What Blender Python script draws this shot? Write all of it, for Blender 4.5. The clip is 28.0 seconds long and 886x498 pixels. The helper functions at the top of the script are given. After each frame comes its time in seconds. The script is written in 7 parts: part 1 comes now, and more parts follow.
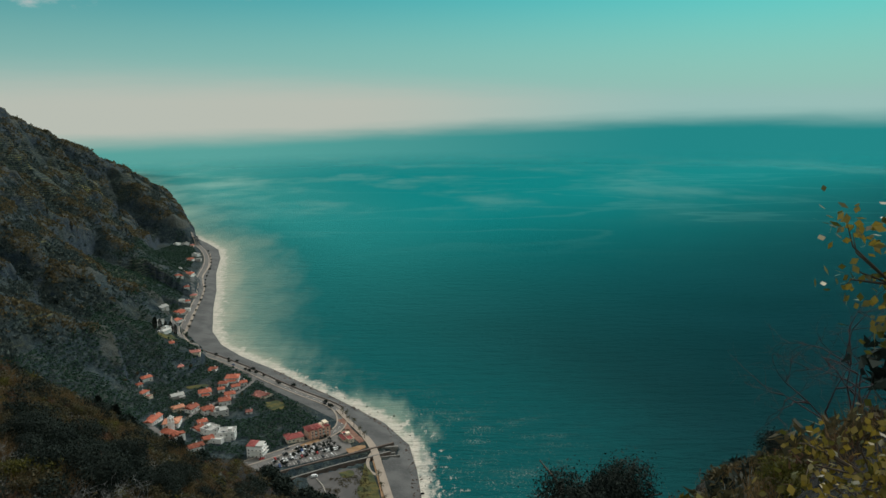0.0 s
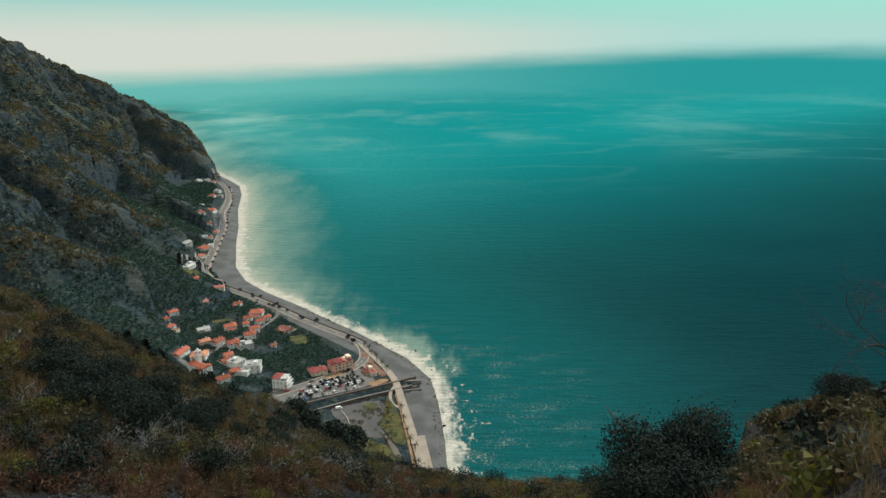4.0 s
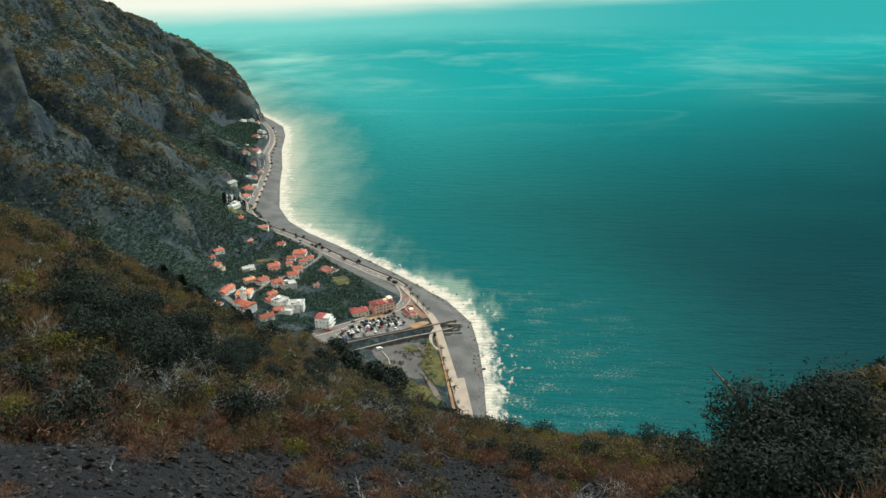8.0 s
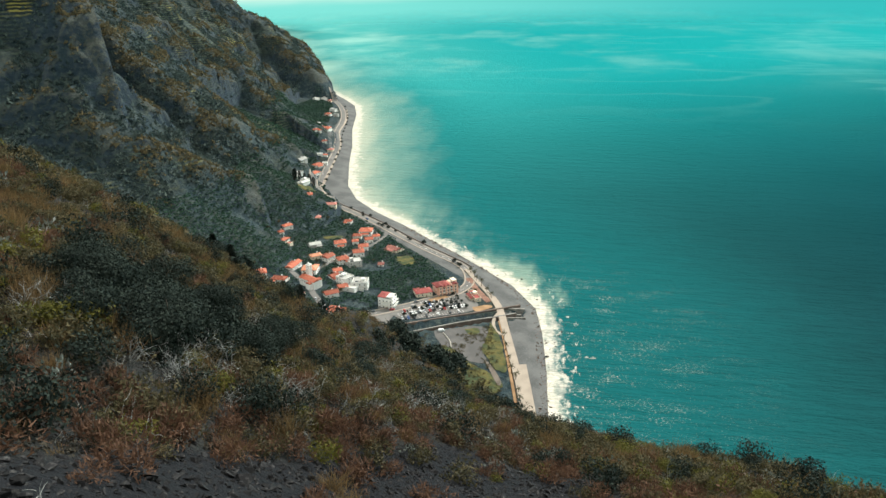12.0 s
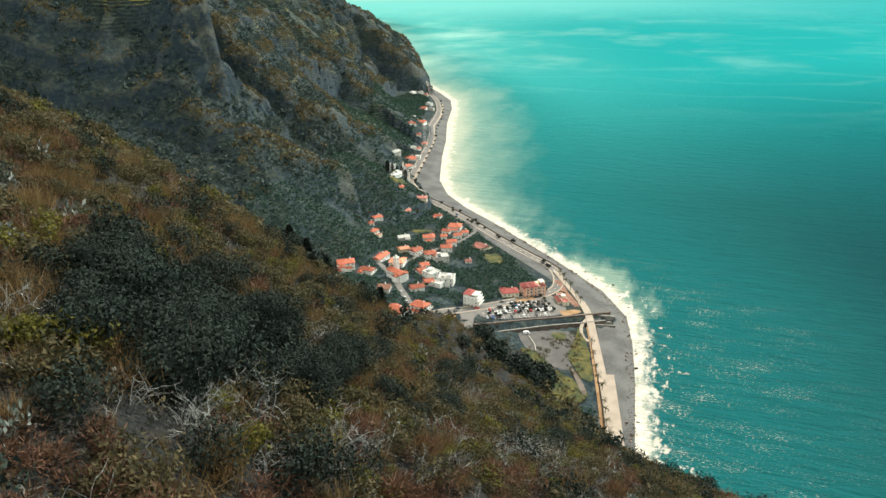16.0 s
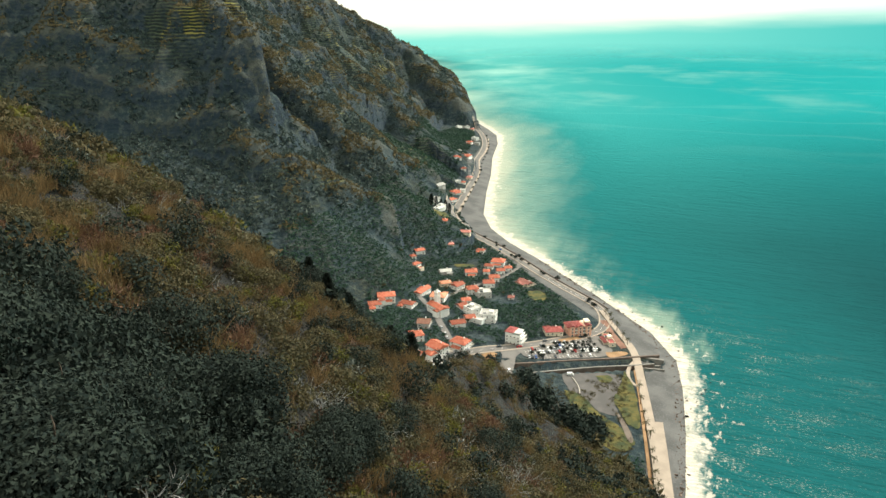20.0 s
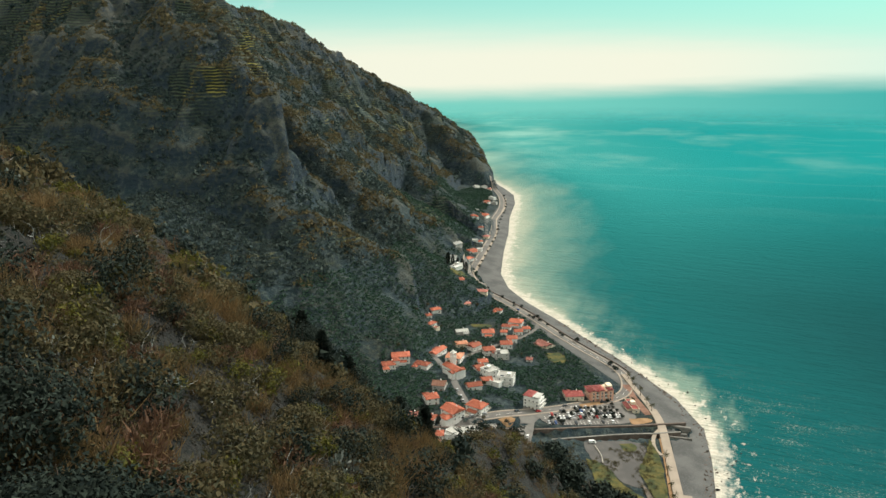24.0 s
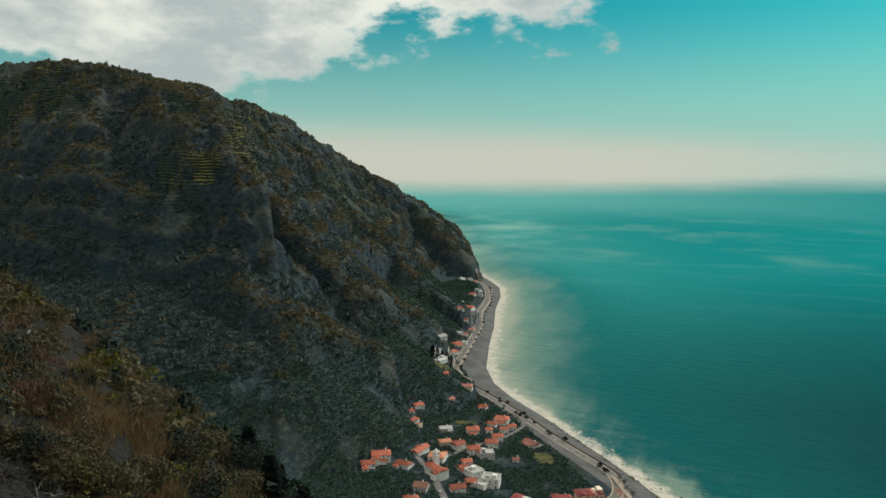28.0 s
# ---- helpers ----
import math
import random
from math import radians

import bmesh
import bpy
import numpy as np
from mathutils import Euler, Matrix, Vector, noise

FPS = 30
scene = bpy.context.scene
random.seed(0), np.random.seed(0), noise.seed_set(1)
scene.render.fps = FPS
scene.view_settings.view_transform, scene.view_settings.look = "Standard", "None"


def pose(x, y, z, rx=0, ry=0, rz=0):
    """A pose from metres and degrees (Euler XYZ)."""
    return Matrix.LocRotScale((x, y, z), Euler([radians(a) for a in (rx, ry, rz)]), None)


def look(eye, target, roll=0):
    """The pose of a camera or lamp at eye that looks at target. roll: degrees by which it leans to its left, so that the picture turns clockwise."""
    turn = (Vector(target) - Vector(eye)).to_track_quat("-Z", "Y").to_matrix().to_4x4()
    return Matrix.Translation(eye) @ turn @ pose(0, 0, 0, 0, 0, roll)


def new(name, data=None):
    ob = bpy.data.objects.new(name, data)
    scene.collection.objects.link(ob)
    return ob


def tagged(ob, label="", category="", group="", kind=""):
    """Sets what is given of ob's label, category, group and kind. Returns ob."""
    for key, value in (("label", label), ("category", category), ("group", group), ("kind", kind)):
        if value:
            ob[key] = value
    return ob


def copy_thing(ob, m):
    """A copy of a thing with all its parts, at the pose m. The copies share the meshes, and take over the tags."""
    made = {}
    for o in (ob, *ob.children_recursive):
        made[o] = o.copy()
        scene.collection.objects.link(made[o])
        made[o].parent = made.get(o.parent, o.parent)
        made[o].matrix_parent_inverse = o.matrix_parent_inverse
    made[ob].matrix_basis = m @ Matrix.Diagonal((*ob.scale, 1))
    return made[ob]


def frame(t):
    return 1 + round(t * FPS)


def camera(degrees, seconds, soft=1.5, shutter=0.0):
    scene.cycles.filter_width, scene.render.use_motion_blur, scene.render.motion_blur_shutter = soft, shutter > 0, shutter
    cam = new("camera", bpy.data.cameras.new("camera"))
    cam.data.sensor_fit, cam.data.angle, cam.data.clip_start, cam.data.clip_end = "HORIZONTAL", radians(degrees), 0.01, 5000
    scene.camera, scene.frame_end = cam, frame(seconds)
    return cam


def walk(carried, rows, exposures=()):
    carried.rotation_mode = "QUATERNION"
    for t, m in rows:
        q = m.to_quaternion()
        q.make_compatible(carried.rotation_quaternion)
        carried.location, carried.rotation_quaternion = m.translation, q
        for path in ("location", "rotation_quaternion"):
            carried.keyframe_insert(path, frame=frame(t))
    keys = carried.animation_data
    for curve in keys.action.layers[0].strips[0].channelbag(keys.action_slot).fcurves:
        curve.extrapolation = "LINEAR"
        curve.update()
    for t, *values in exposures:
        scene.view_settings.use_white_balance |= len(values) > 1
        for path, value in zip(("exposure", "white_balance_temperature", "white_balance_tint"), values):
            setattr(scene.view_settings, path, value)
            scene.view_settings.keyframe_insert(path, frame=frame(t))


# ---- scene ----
cam = camera(65.4, 28.0)
PATH = [
    (0, (-0.516, -1.716, 285.587), (-0.499, 0.244, 285.192), -0.7),
    (0.5, (-0.814, -1.502, 285.513), (-0.798, 0.454, 285.096), -0.7),
    (1, (-1.143, -1.194, 285.416), (-1.126, 0.757, 284.978), -0.6),
    (1.5, (-1.39, -0.821, 285.299), (-1.375, 1.125, 284.838), -0.7),
    (2, (-1.589, -0.395, 285.157), (-1.578, 1.546, 284.675), -0.7),
    (2.5, (-1.867, 0.069, 284.97), (-1.863, 2.005, 284.465), -0.7),
    (3, (-2.015, 0.571, 284.833), (-2.023, 2.5, 284.307), -0.9),
    (3.5, (-2.18, 1.061, 284.641), (-2.205, 2.984, 284.092), -0.9),
    (5.5, (-2.696, 3.741, 283.739), (-2.785, 5.636, 283.109), -1.2),
    (6, (-2.843, 4.443, 283.362), (-2.948, 6.331, 282.712), -1.1),
    (6.5, (-3.011, 5.103, 282.989), (-3.133, 6.984, 282.319), -1.2),
    (7, (-3.156, 5.868, 282.542), (-3.292, 7.741, 281.854), -1.1),
    (7.5, (-3.292, 6.625, 282.07), (-3.442, 8.49, 281.365), -1.1),
    (8, (-3.432, 7.369, 281.599), (-3.594, 9.228, 280.878), -1.1),
    (8.5, (-3.568, 8.26, 281.066), (-3.74, 10.112, 280.33), -1.0),
    (9, (-3.666, 9.26, 280.498), (-3.851, 11.106, 279.75), -1.1),
    (9.5, (-3.786, 10.305, 279.982), (-3.985, 12.146, 279.225), -1.1),
    (10, (-3.91, 11.351, 279.481), (-4.129, 13.187, 278.719), -1.1),
    (10.5, (-4.026, 12.46, 278.956), (-4.271, 14.292, 278.193), -1.1),
    (11, (-4.099, 13.513, 278.509), (-4.376, 15.34, 277.745), -1.1),
    (11.5, (-4.255, 14.465, 278.089), (-4.567, 16.287, 277.326), -1.1),
    (12, (-4.434, 15.553, 277.639), (-4.783, 17.368, 276.876), -1.1),
    (12.5, (-4.525, 16.518, 277.327), (-4.91, 18.326, 276.564), -1.2),
    (14.5, (-6.922, 22.022, 275.872), (-7.439, 23.796, 275.107), -0.8),
    (15, (-7.274, 23.282, 275.316), (-7.82, 25.047, 274.551), -0.8),
    (15.5, (-7.767, 24.584, 274.686), (-8.339, 26.34, 273.919), -0.9),
    (16, (-8.069, 25.912, 274.108), (-8.662, 27.661, 273.34), -0.9),
    (16.5, (-8.429, 27.229, 273.603), (-9.043, 28.971, 272.834), -0.8),
    (17, (-8.778, 28.497, 273.117), (-9.411, 30.234, 272.353), -0.9),
    (17.5, (-9.227, 29.859, 272.626), (-9.879, 31.592, 271.87), -0.8),
    (18, (-9.701, 31.201, 272.1), (-10.371, 32.933, 271.358), -0.8),
    (18.5, (-10.199, 32.562, 271.604), (-10.885, 34.294, 270.877), -0.8),
    (19, (-10.737, 33.946, 271.088), (-11.436, 35.68, 270.378), -0.8),
    (19.5, (-11.273, 35.323, 270.564), (-11.983, 37.06, 269.872), -0.8),
    (20, (-11.832, 36.723, 270.006), (-12.552, 38.463, 269.332), -0.8),
    (20.5, (-12.502, 38.15, 269.387), (-13.232, 39.893, 268.733), -0.8),
    (21, (-13.066, 39.483, 268.848), (-13.806, 41.229, 268.214), -0.8),
    (21.5, (-13.707, 40.848, 268.3), (-14.457, 42.597, 267.686), -0.8),
    (23.5, (-16.168, 46.008, 265.795), (-16.95, 47.771, 265.266), -0.6),
    (24, (-16.849, 47.478, 265.203), (-17.63, 49.247, 264.695), -0.6),
    (24.5, (-17.541, 48.836, 264.674), (-18.32, 50.614, 264.193), -0.6),
    (25, (-18.162, 50.096, 264.316), (-18.939, 51.883, 263.864), -0.5),
    (25.5, (-18.862, 51.501, 263.928), (-19.636, 53.297, 263.508), -0.4),
    (26, (-19.405, 52.724, 263.687), (-20.176, 54.529, 263.301), -0.5),
    (26.5, (-19.52, 53.581, 263.483), (-20.289, 55.394, 263.133), -0.5),
    (27, (-19.861, 54.559, 263.314), (-20.628, 56.379, 262.998), -0.5),
    (27.5, (-20.362, 55.633, 263.235), (-21.125, 57.46, 262.953), -0.3),
    (28, (-20.968, 56.84, 263.249), (-21.73, 58.672, 263.001), 0.6),
]
EXPOSURES = [(0, -0.94, 5950, 9), (3, -0.62, 5950, 9), (8, -0.02, 6050, 9), (11, 0.2, 6050, 9), (15, 0.4, 6250, 9), (20, 0.42, 6500, 9), (24, -0.06, 6400, 9), (28, -0.72, 6150, 9)]
walk(cam, [(t, look(eye, target, roll)) for t, eye, target, roll in PATH], EXPOSURES)

# ---- world, sun ----
SUN_AZ, SUN_EL = -34.0, 42.0          # degrees left of +y, and above the horizon


def build_world():
    w = bpy.data.worlds.new("sky")
    scene.world = w
    w.use_nodes = True
    nt = w.node_tree
    nt.nodes.clear()
    N = lambda kind, **kw: node(nt, kind, **kw)
    out, bg = N("ShaderNodeOutputWorld"), N("ShaderNodeBackground")
    bg.inputs["Strength"].default_value = 0.115
    sky = N("ShaderNodeTexSky", sky_type="NISHITA", sun_disc=False, sun_elevation=radians(SUN_EL),
            sun_rotation=radians(-SUN_AZ), altitude=300, air_density=1.0, dust_density=1.5, ozone_density=1.0)
    tint = mixc(nt, "MULTIPLY", 1.0, sky.outputs[0], (0.12, 1.0, 0.83, 1))
    co = N("ShaderNodeTexCoord")
    sep = N("ShaderNodeSeparateXYZ")
    nt.links.new(co.outputs["Generated"], sep.inputs[0])
    x, y, z = sep.outputs
    az = math2(nt, "ARCTAN2", math2(nt, "MULTIPLY", x, -1.0), y)           # radians, to the left of +y
    # haze bank over the sea: it hides the true horizon more towards the far cape
    edge = ramp_map(nt, az, -0.45, 0.42, -0.010, -0.0325)
    wob = N("ShaderNodeTexNoise", noise_dimensions="3D")
    wob.inputs["Scale"].default_value = 9.0
    wob.inputs["Detail"].default_value = 4.0
    vm = N("ShaderNodeMapping")
    vm.inputs["Scale"].default_value = (1.0, 1.0, 9.0)
    nt.links.new(co.outputs["Generated"], vm.inputs[0])
    nt.links.new(vm.outputs[0], wob.inputs["Vector"])
    el = math2(nt, "ADD", z, math2(nt, "MULTIPLY", math2(nt, "SUBTRACT", wob.outputs[0], 0.5), 0.012))
    over = ramp_map(nt, math2(nt, "SUBTRACT", el, edge), -0.020, 0.012, 0.0, 1.0)
    haze_top = ramp_map(nt, az, -0.5, 0.5, 0.032, 0.074)
    thin = ramp_map(nt, math2(nt, "DIVIDE", el, haze_top), 0.15, 1.25, 1.0, 0.0)
    thin = math2(nt, "POWER", thin, 1.7)
    haze = mixc(nt, "MIX", ramp_map(nt, az, -0.4, 0.15, 0.0, 1.0), (5.6, 8.4, 7.2, 1), (HAZE[0], HAZE[1], HAZE[2], 1))
    pale = ramp_map(nt, z, 0.0, 0.22, 0.85, 0.0)
    tint = mixc(nt, "MIX", pale, tint, (5.9, 8.4, 7.3, 1))
    body = mixc(nt, "MIX", math2(nt, "MULTIPLY", thin, 0.88), tint, haze)
    # cumulus over the island, inland and overhead
    cl = N("ShaderNodeTexNoise", noise_dimensions="3D")
    cl.inputs["Scale"].default_value = 4.2
    cl.inputs["Detail"].default_value = 9.0
    cl.inputs["Roughness"].default_value = 0.62
    cm = N("ShaderNodeMapping")
    cm.inputs["Scale"].default_value = (1.0, 1.0, 2.0)
    cm.inputs["Location"].default_value = (0.35, 1.2, 0.1)
    nt.links.new(co.outputs["Generated"], cm.inputs[0])
    nt.links.new(cm.outputs[0], cl.inputs["Vector"])
    base = ramp_map(nt, az, -0.2, 0.8, 0.26, 0.10)
    dens = math2(nt, "ADD", cl.outputs[0], math2(nt, "MULTIPLY", math2(nt, "SUBTRACT", z, base), 2.2))
    dens = math2(nt, "MINIMUM", dens, 0.72)
    cloud = ramp_map(nt, dens, 0.52, 0.62, 0.0, 1.0)
    shade = ramp_map(nt, cl.outputs[0], 0.42, 0.68, 0.0, 1.0)
    ccol = mixc(nt, "MIX", shade, (13.5, 13.0, 10.9, 1), (6.8, 7.2, 6.8, 1))
    body = mixc(nt, "MIX", math2(nt, "MULTIPLY", cloud, 0.93), body, ccol)
    # the sea beyond the sheet of water
    far = mixc(nt, "MIX", ramp_map(nt, az, -0.35, 0.38, 0.0, 1.0), (SEA_FAR[0], SEA_FAR[1], SEA_FAR[2], 1), (SEA_FAR[0] * 4.5, SEA_FAR[1] * 1.5, SEA_FAR[2] * 1.35, 1))
    col = mixc(nt, "MIX", over, far, body)
    nt.links.new(col, bg.inputs[0])
    nt.links.new(bg.outputs[0], out.inputs[0])


HAZE = (8.9, 8.5, 6.8)
SEA_FAR = (0.42, 3.9, 3.6)


def node(nt, kind, **kw):
    n = nt.nodes.new(kind)
    for k, v in kw.items():
        setattr(n, k, v)
    return n


def math2(nt, op, a, b=None):
    n = nt.nodes.new("ShaderNodeMath")
    n.operation = op
    for i, v in enumerate((a, b)):
        if v is None:
            continue
        if isinstance(v, (int, float)):
            n.inputs[i].default_value = v
        else:
            nt.links.new(v, n.inputs[i])
    return n.outputs[0]


def mixc(nt, blend, fac, a, b):
    n = nt.nodes.new("ShaderNodeMix")
    n.data_type, n.blend_type = "RGBA", blend
    for i, v in ((0, fac), (6, a), (7, b)):
        if isinstance(v, (int, float, tuple)):
            n.inputs[i].default_value = v
        else:
            nt.links.new(v, n.inputs[i])
    return n.outputs[2]


def ramp_map(nt, v, a, b, c, d):
    n = nt.nodes.new("ShaderNodeMapRange")
    n.interpolation_type = "SMOOTHSTEP"
    nt.links.new(v, n.inputs[0])
    for i, x in enumerate((a, b, c, d)):
        n.inputs[i + 1].default_value = x
    return n.outputs[0]


build_world()
sun = new("sun", bpy.data.lights.new("sun", "SUN"))
sun.data.energy, sun.data.angle, sun.data.color = 5.0, radians(0.6), (1.0, 0.93, 0.82)
sd = Vector((-math.sin(radians(SUN_AZ)) * math.cos(radians(SUN_EL)), math.cos(radians(SUN_AZ)) * math.cos(radians(SUN_EL)), math.sin(radians(SUN_EL))))
sun.matrix_world = look(sd * 900, (0, 0, 0))


# ---- materials ----
def material(name, rough=0.8, metal=0.0, spec=0.3):
    m = bpy.data.materials.new(name)
    m.use_nodes = True
    nt = m.node_tree
    b = nt.nodes["Principled BSDF"]
    b.inputs["Roughness"].default_value, b.inputs["Metallic"].default_value = rough, metal
    b.inputs["Specular IOR Level"].default_value = spec
    return m, nt, b


def noise_tex(nt, scale, detail=4.0, rough=0.55, stretch=None, coords="Object"):
    co = nt.nodes.new("ShaderNodeTexCoord")
    n = nt.nodes.new("ShaderNodeTexNoise")
    n.inputs["Scale"].default_value, n.inputs["Detail"].default_value, n.inputs["Roughness"].default_value = scale, detail, rough
    src = co.outputs[coords]
    if stretch:
        m = nt.nodes.new("ShaderNodeMapping")
        m.inputs["Scale"].default_value = stretch
        nt.links.new(src, m.inputs[0])
        src = m.outputs[0]
    nt.links.new(src, n.inputs["Vector"])
    return n.outputs[0]


def bump(nt, b, h, strength, dist):
    n = nt.nodes.new("ShaderNodeBump")
    n.inputs["Strength"].default_value, n.inputs["Distance"].default_value = strength, dist
    nt.links.new(h, n.inputs["Height"])
    nt.links.new(n.outputs[0], b.inputs["Normal"])


def surface(name, c1, c2, scale, rough=0.85, fine=None, c3=None, relief=0.3, dist=0.05, metal=0.0, spec=0.25, per_object=0.0, per_island=0.0):
    """Two-scale mottled surface: coarse noise blends c1 and c2, fine noise c3, and gives the relief."""
    m, nt, b = material(name, rough, metal, spec)
    col = mixc(nt, "MIX", ramp_map(nt, noise_tex(nt, scale), 0.35, 0.65, 0.0, 1.0), (*c1, 1), (*c2, 1))
    f = noise_tex(nt, fine or scale * 9, 5.0, 0.6)
    if c3:
        col = mixc(nt, "MIX", ramp_map(nt, f, 0.5, 0.72, 0.0, 0.8), col, (*c3, 1))
    if per_object or per_island:
        rnd = nt.nodes.new("ShaderNodeObjectInfo").outputs["Random"] if per_object else nt.nodes.new("ShaderNodeNewGeometry").outputs["Random Per Island"]
        k = per_object or per_island
        hs = nt.nodes.new("ShaderNodeHueSaturation")
        hs.inputs["Value"].default_value = 1.0
        v = nt.nodes.new("ShaderNodeMapRange")
        nt.links.new(rnd, v.inputs[0])
        v.inputs[3].default_value, v.inputs[4].default_value = 1 - k, 1 + k
        nt.links.new(v.outputs[0], hs.inputs["Value"])
        nt.links.new(col, hs.inputs["Color"])
        col = hs.outputs[0]
    nt.links.new(col, b.inputs["Base Color"])
    bump(nt, b, f, relief, dist)
    return m


# ---- terrain ----
SHORE = [(95, -420), (85, 100), (40, 280), (-4, 350), (-10, 389), (-14, 453), (-20, 510), (-28, 553), (-52, 596), (-81, 628), (-114, 664),
         (-149, 698), (-190, 740), (-235, 781), (-273, 825), (-302, 880), (-336, 992), (-364, 1097), (-403, 1222), (-435, 1352),
         (-466, 1440), (-511, 1513), (-548, 1565), (-640, 1700), (-735, 1890), (-798, 2055), (-930, 2140), (-1150, 2650), (-1600, 3500)]
LAND = SHORE + [(-4200, 3500), (-4200, -420)]
BENCH = [(15, 45), (13.5, 49), (11, 59), (7, 72), (-5, 88), (-11, 98), (-20, 131), (-31, 142), (-41, 155), (-52, 155), (-50, 125), (-46, 104),
         (-45, 93), (-54, 92), (-69, 88), (-85, 87), (-160, 80), (-220, -90), (90, -90), (60, 20), (50, 44), (37, 51), (20, 44)]
FOOT = [(-1500, 480), (-800, 540), (-560, 575), (-421, 613), (-400, 680), (-398, 740), (-427, 795), (-528, 925), (-540, 1090),
        (-518, 1145), (-598, 1465), (-553, 1557), (-650, 1715), (-747, 1900), (-812, 2062), (-940, 2150), (-1160, 2660), (-1620, 3500)]
FOOT_Z = [190, 165, 140, 100, 85, 72, 67, 100, 64, 32, 12, 6, 5, 5, 4, 4, 4, 4]


# crests of the buttresses, from the foot up
RIBS = [[(-401, 571, 72), (-432, 614, 117), (-511, 641, 173), (-604, 645, 230), (-717, 643, 278)],
        [(-388, 726, 69), (-430, 760, 114), (-521, 785, 175), (-611, 811, 234), (-673, 839, 277), (-760, 870, 330)],
        [(-475, 1067, 55), (-541, 1090, 104), (-629, 1119, 165), (-736, 1152, 239), (-800, 1170, 280)],
        [(-528, 1487, 20), (-624, 1515, 94), (-765, 1581, 188)]]


def to_line(x, y, pts, closed=False):
    """Distance to a polyline, the nearest point on it and the place along it (segment number and fraction)."""
    best = np.full(x.shape, 1e18)
    bx, by, bs = np.zeros(x.shape), np.zeros(x.shape), np.zeros(x.shape)
    n = len(pts)
    for i in range(n if closed else n - 1):
        (ax, ay), (cx, cy) = pts[i], pts[(i + 1) % n]
        dx, dy = cx - ax, cy - ay
        t = np.clip(((x - ax) * dx + (y - ay) * dy) / (dx * dx + dy * dy), 0, 1)
        px, py = ax + t * dx, ay + t * dy
        d = (x - px) ** 2 + (y - py) ** 2
        k = d < best
        best[k], bx[k], by[k], bs[k] = d[k], px[k], py[k], (i + t)[k]
    return np.sqrt(best), bx, by, bs


def inside(x, y, pts):
    r = np.zeros(x.shape, bool)
    for (ax, ay), (cx, cy) in zip(pts, pts[1:] + pts[:1]):
        if ay != cy:
            r ^= ((ay > y) != (cy > y)) & (x < (cx - ax) * (y - ay) / (cy - ay) + ax)
    return r


def hash2(ix, iy, seed):
    v = (ix * 374761393 + iy * 668265263 + seed * 974711) & 0x7FFFFFFF
    v = ((v ^ (v >> 13)) * 1274126177) & 0x7FFFFFFF
    return ((v ^ (v >> 16)) & 0xFFFF) / 65535.0


def vnoise(x, y, seed=0):
    """Smooth value noise, 0 to 1."""
    ix, iy = np.floor(x).astype(np.int64), np.floor(y).astype(np.int64)
    fx, fy = x - ix, y - iy
    fx, fy = fx * fx * (3 - 2 * fx), fy * fy * (3 - 2 * fy)
    a, b, c, d = hash2(ix, iy, seed), hash2(ix + 1, iy, seed), hash2(ix, iy + 1, seed), hash2(ix + 1, iy + 1, seed)
    return (a * (1 - fx) + b * fx) * (1 - fy) + (c * (1 - fx) + d * fx) * fy


def fbm(x, y, seed=0, octaves=4, gain=0.5):
    s, a, t = 0, 1.0, 0
    for i in range(octaves):
        s, t = s + a * vnoise(x * 2 ** i + 17.3 * i, y * 2 ** i - 9.1 * i, seed + i), t + a
        a *= gain
    return s / t


END_DROP = 4.0


def spur_top(x, y):
    u, v = np.clip(x, -95, 30) / 50, np.clip(y, -30, 165) / 100
    z = 275.2 - 38.7 * v - 36.1 * v * v + 12.6 * v ** 3 + 12.0 * u - 37.8 * u * v + 19 * u * v * v + 28 * u * u + 1.5 * u * u * v + 12 * u ** 3
    z = z + 5.2 * np.exp(-((x - 15) ** 2 / 90.0 + (y - 17) ** 2 / 80.0)) 
    z = z + 3.0 * np.exp(-((x + 49) ** 2 + (y - 146) ** 2) / 260.0) + 7.0 * np.exp(-(x + 48.5) ** 2 / 55.0 - (y - 152) ** 2 / 200.0)
    # the outer end of the spur drops behind the conifers
    z = z - END_DROP * np.clip((y - 91) / 12, 0, 1) * np.clip((-14 - x) / 18, 0, 1)
    z = z - 3.0 * np.exp(-((x - 28) ** 2 + (y - 50) ** 2) / 330.0)
    return z - 3.6 * np.exp(-((x + 10) ** 2 + (y - 44) ** 2) / 200.0)


def cap_height(y):
    return np.interp(y, [300, 600, 740, 850, 950, 1060, 1210, 1340, 1577, 1700, 1770, 1888, 2060, 2300, 3400], [452, 428, 396, 386, 392, 390, 361, 322, 222, 170, 132, 98, 62, 60, 60])


def river_line(x):
    """The y of the middle of the walled river bed."""
    return np.interp(x, [-600, -300, -183, -138, -100, -60, -20], [300, 420, 470, 484, 500, 524, 545])


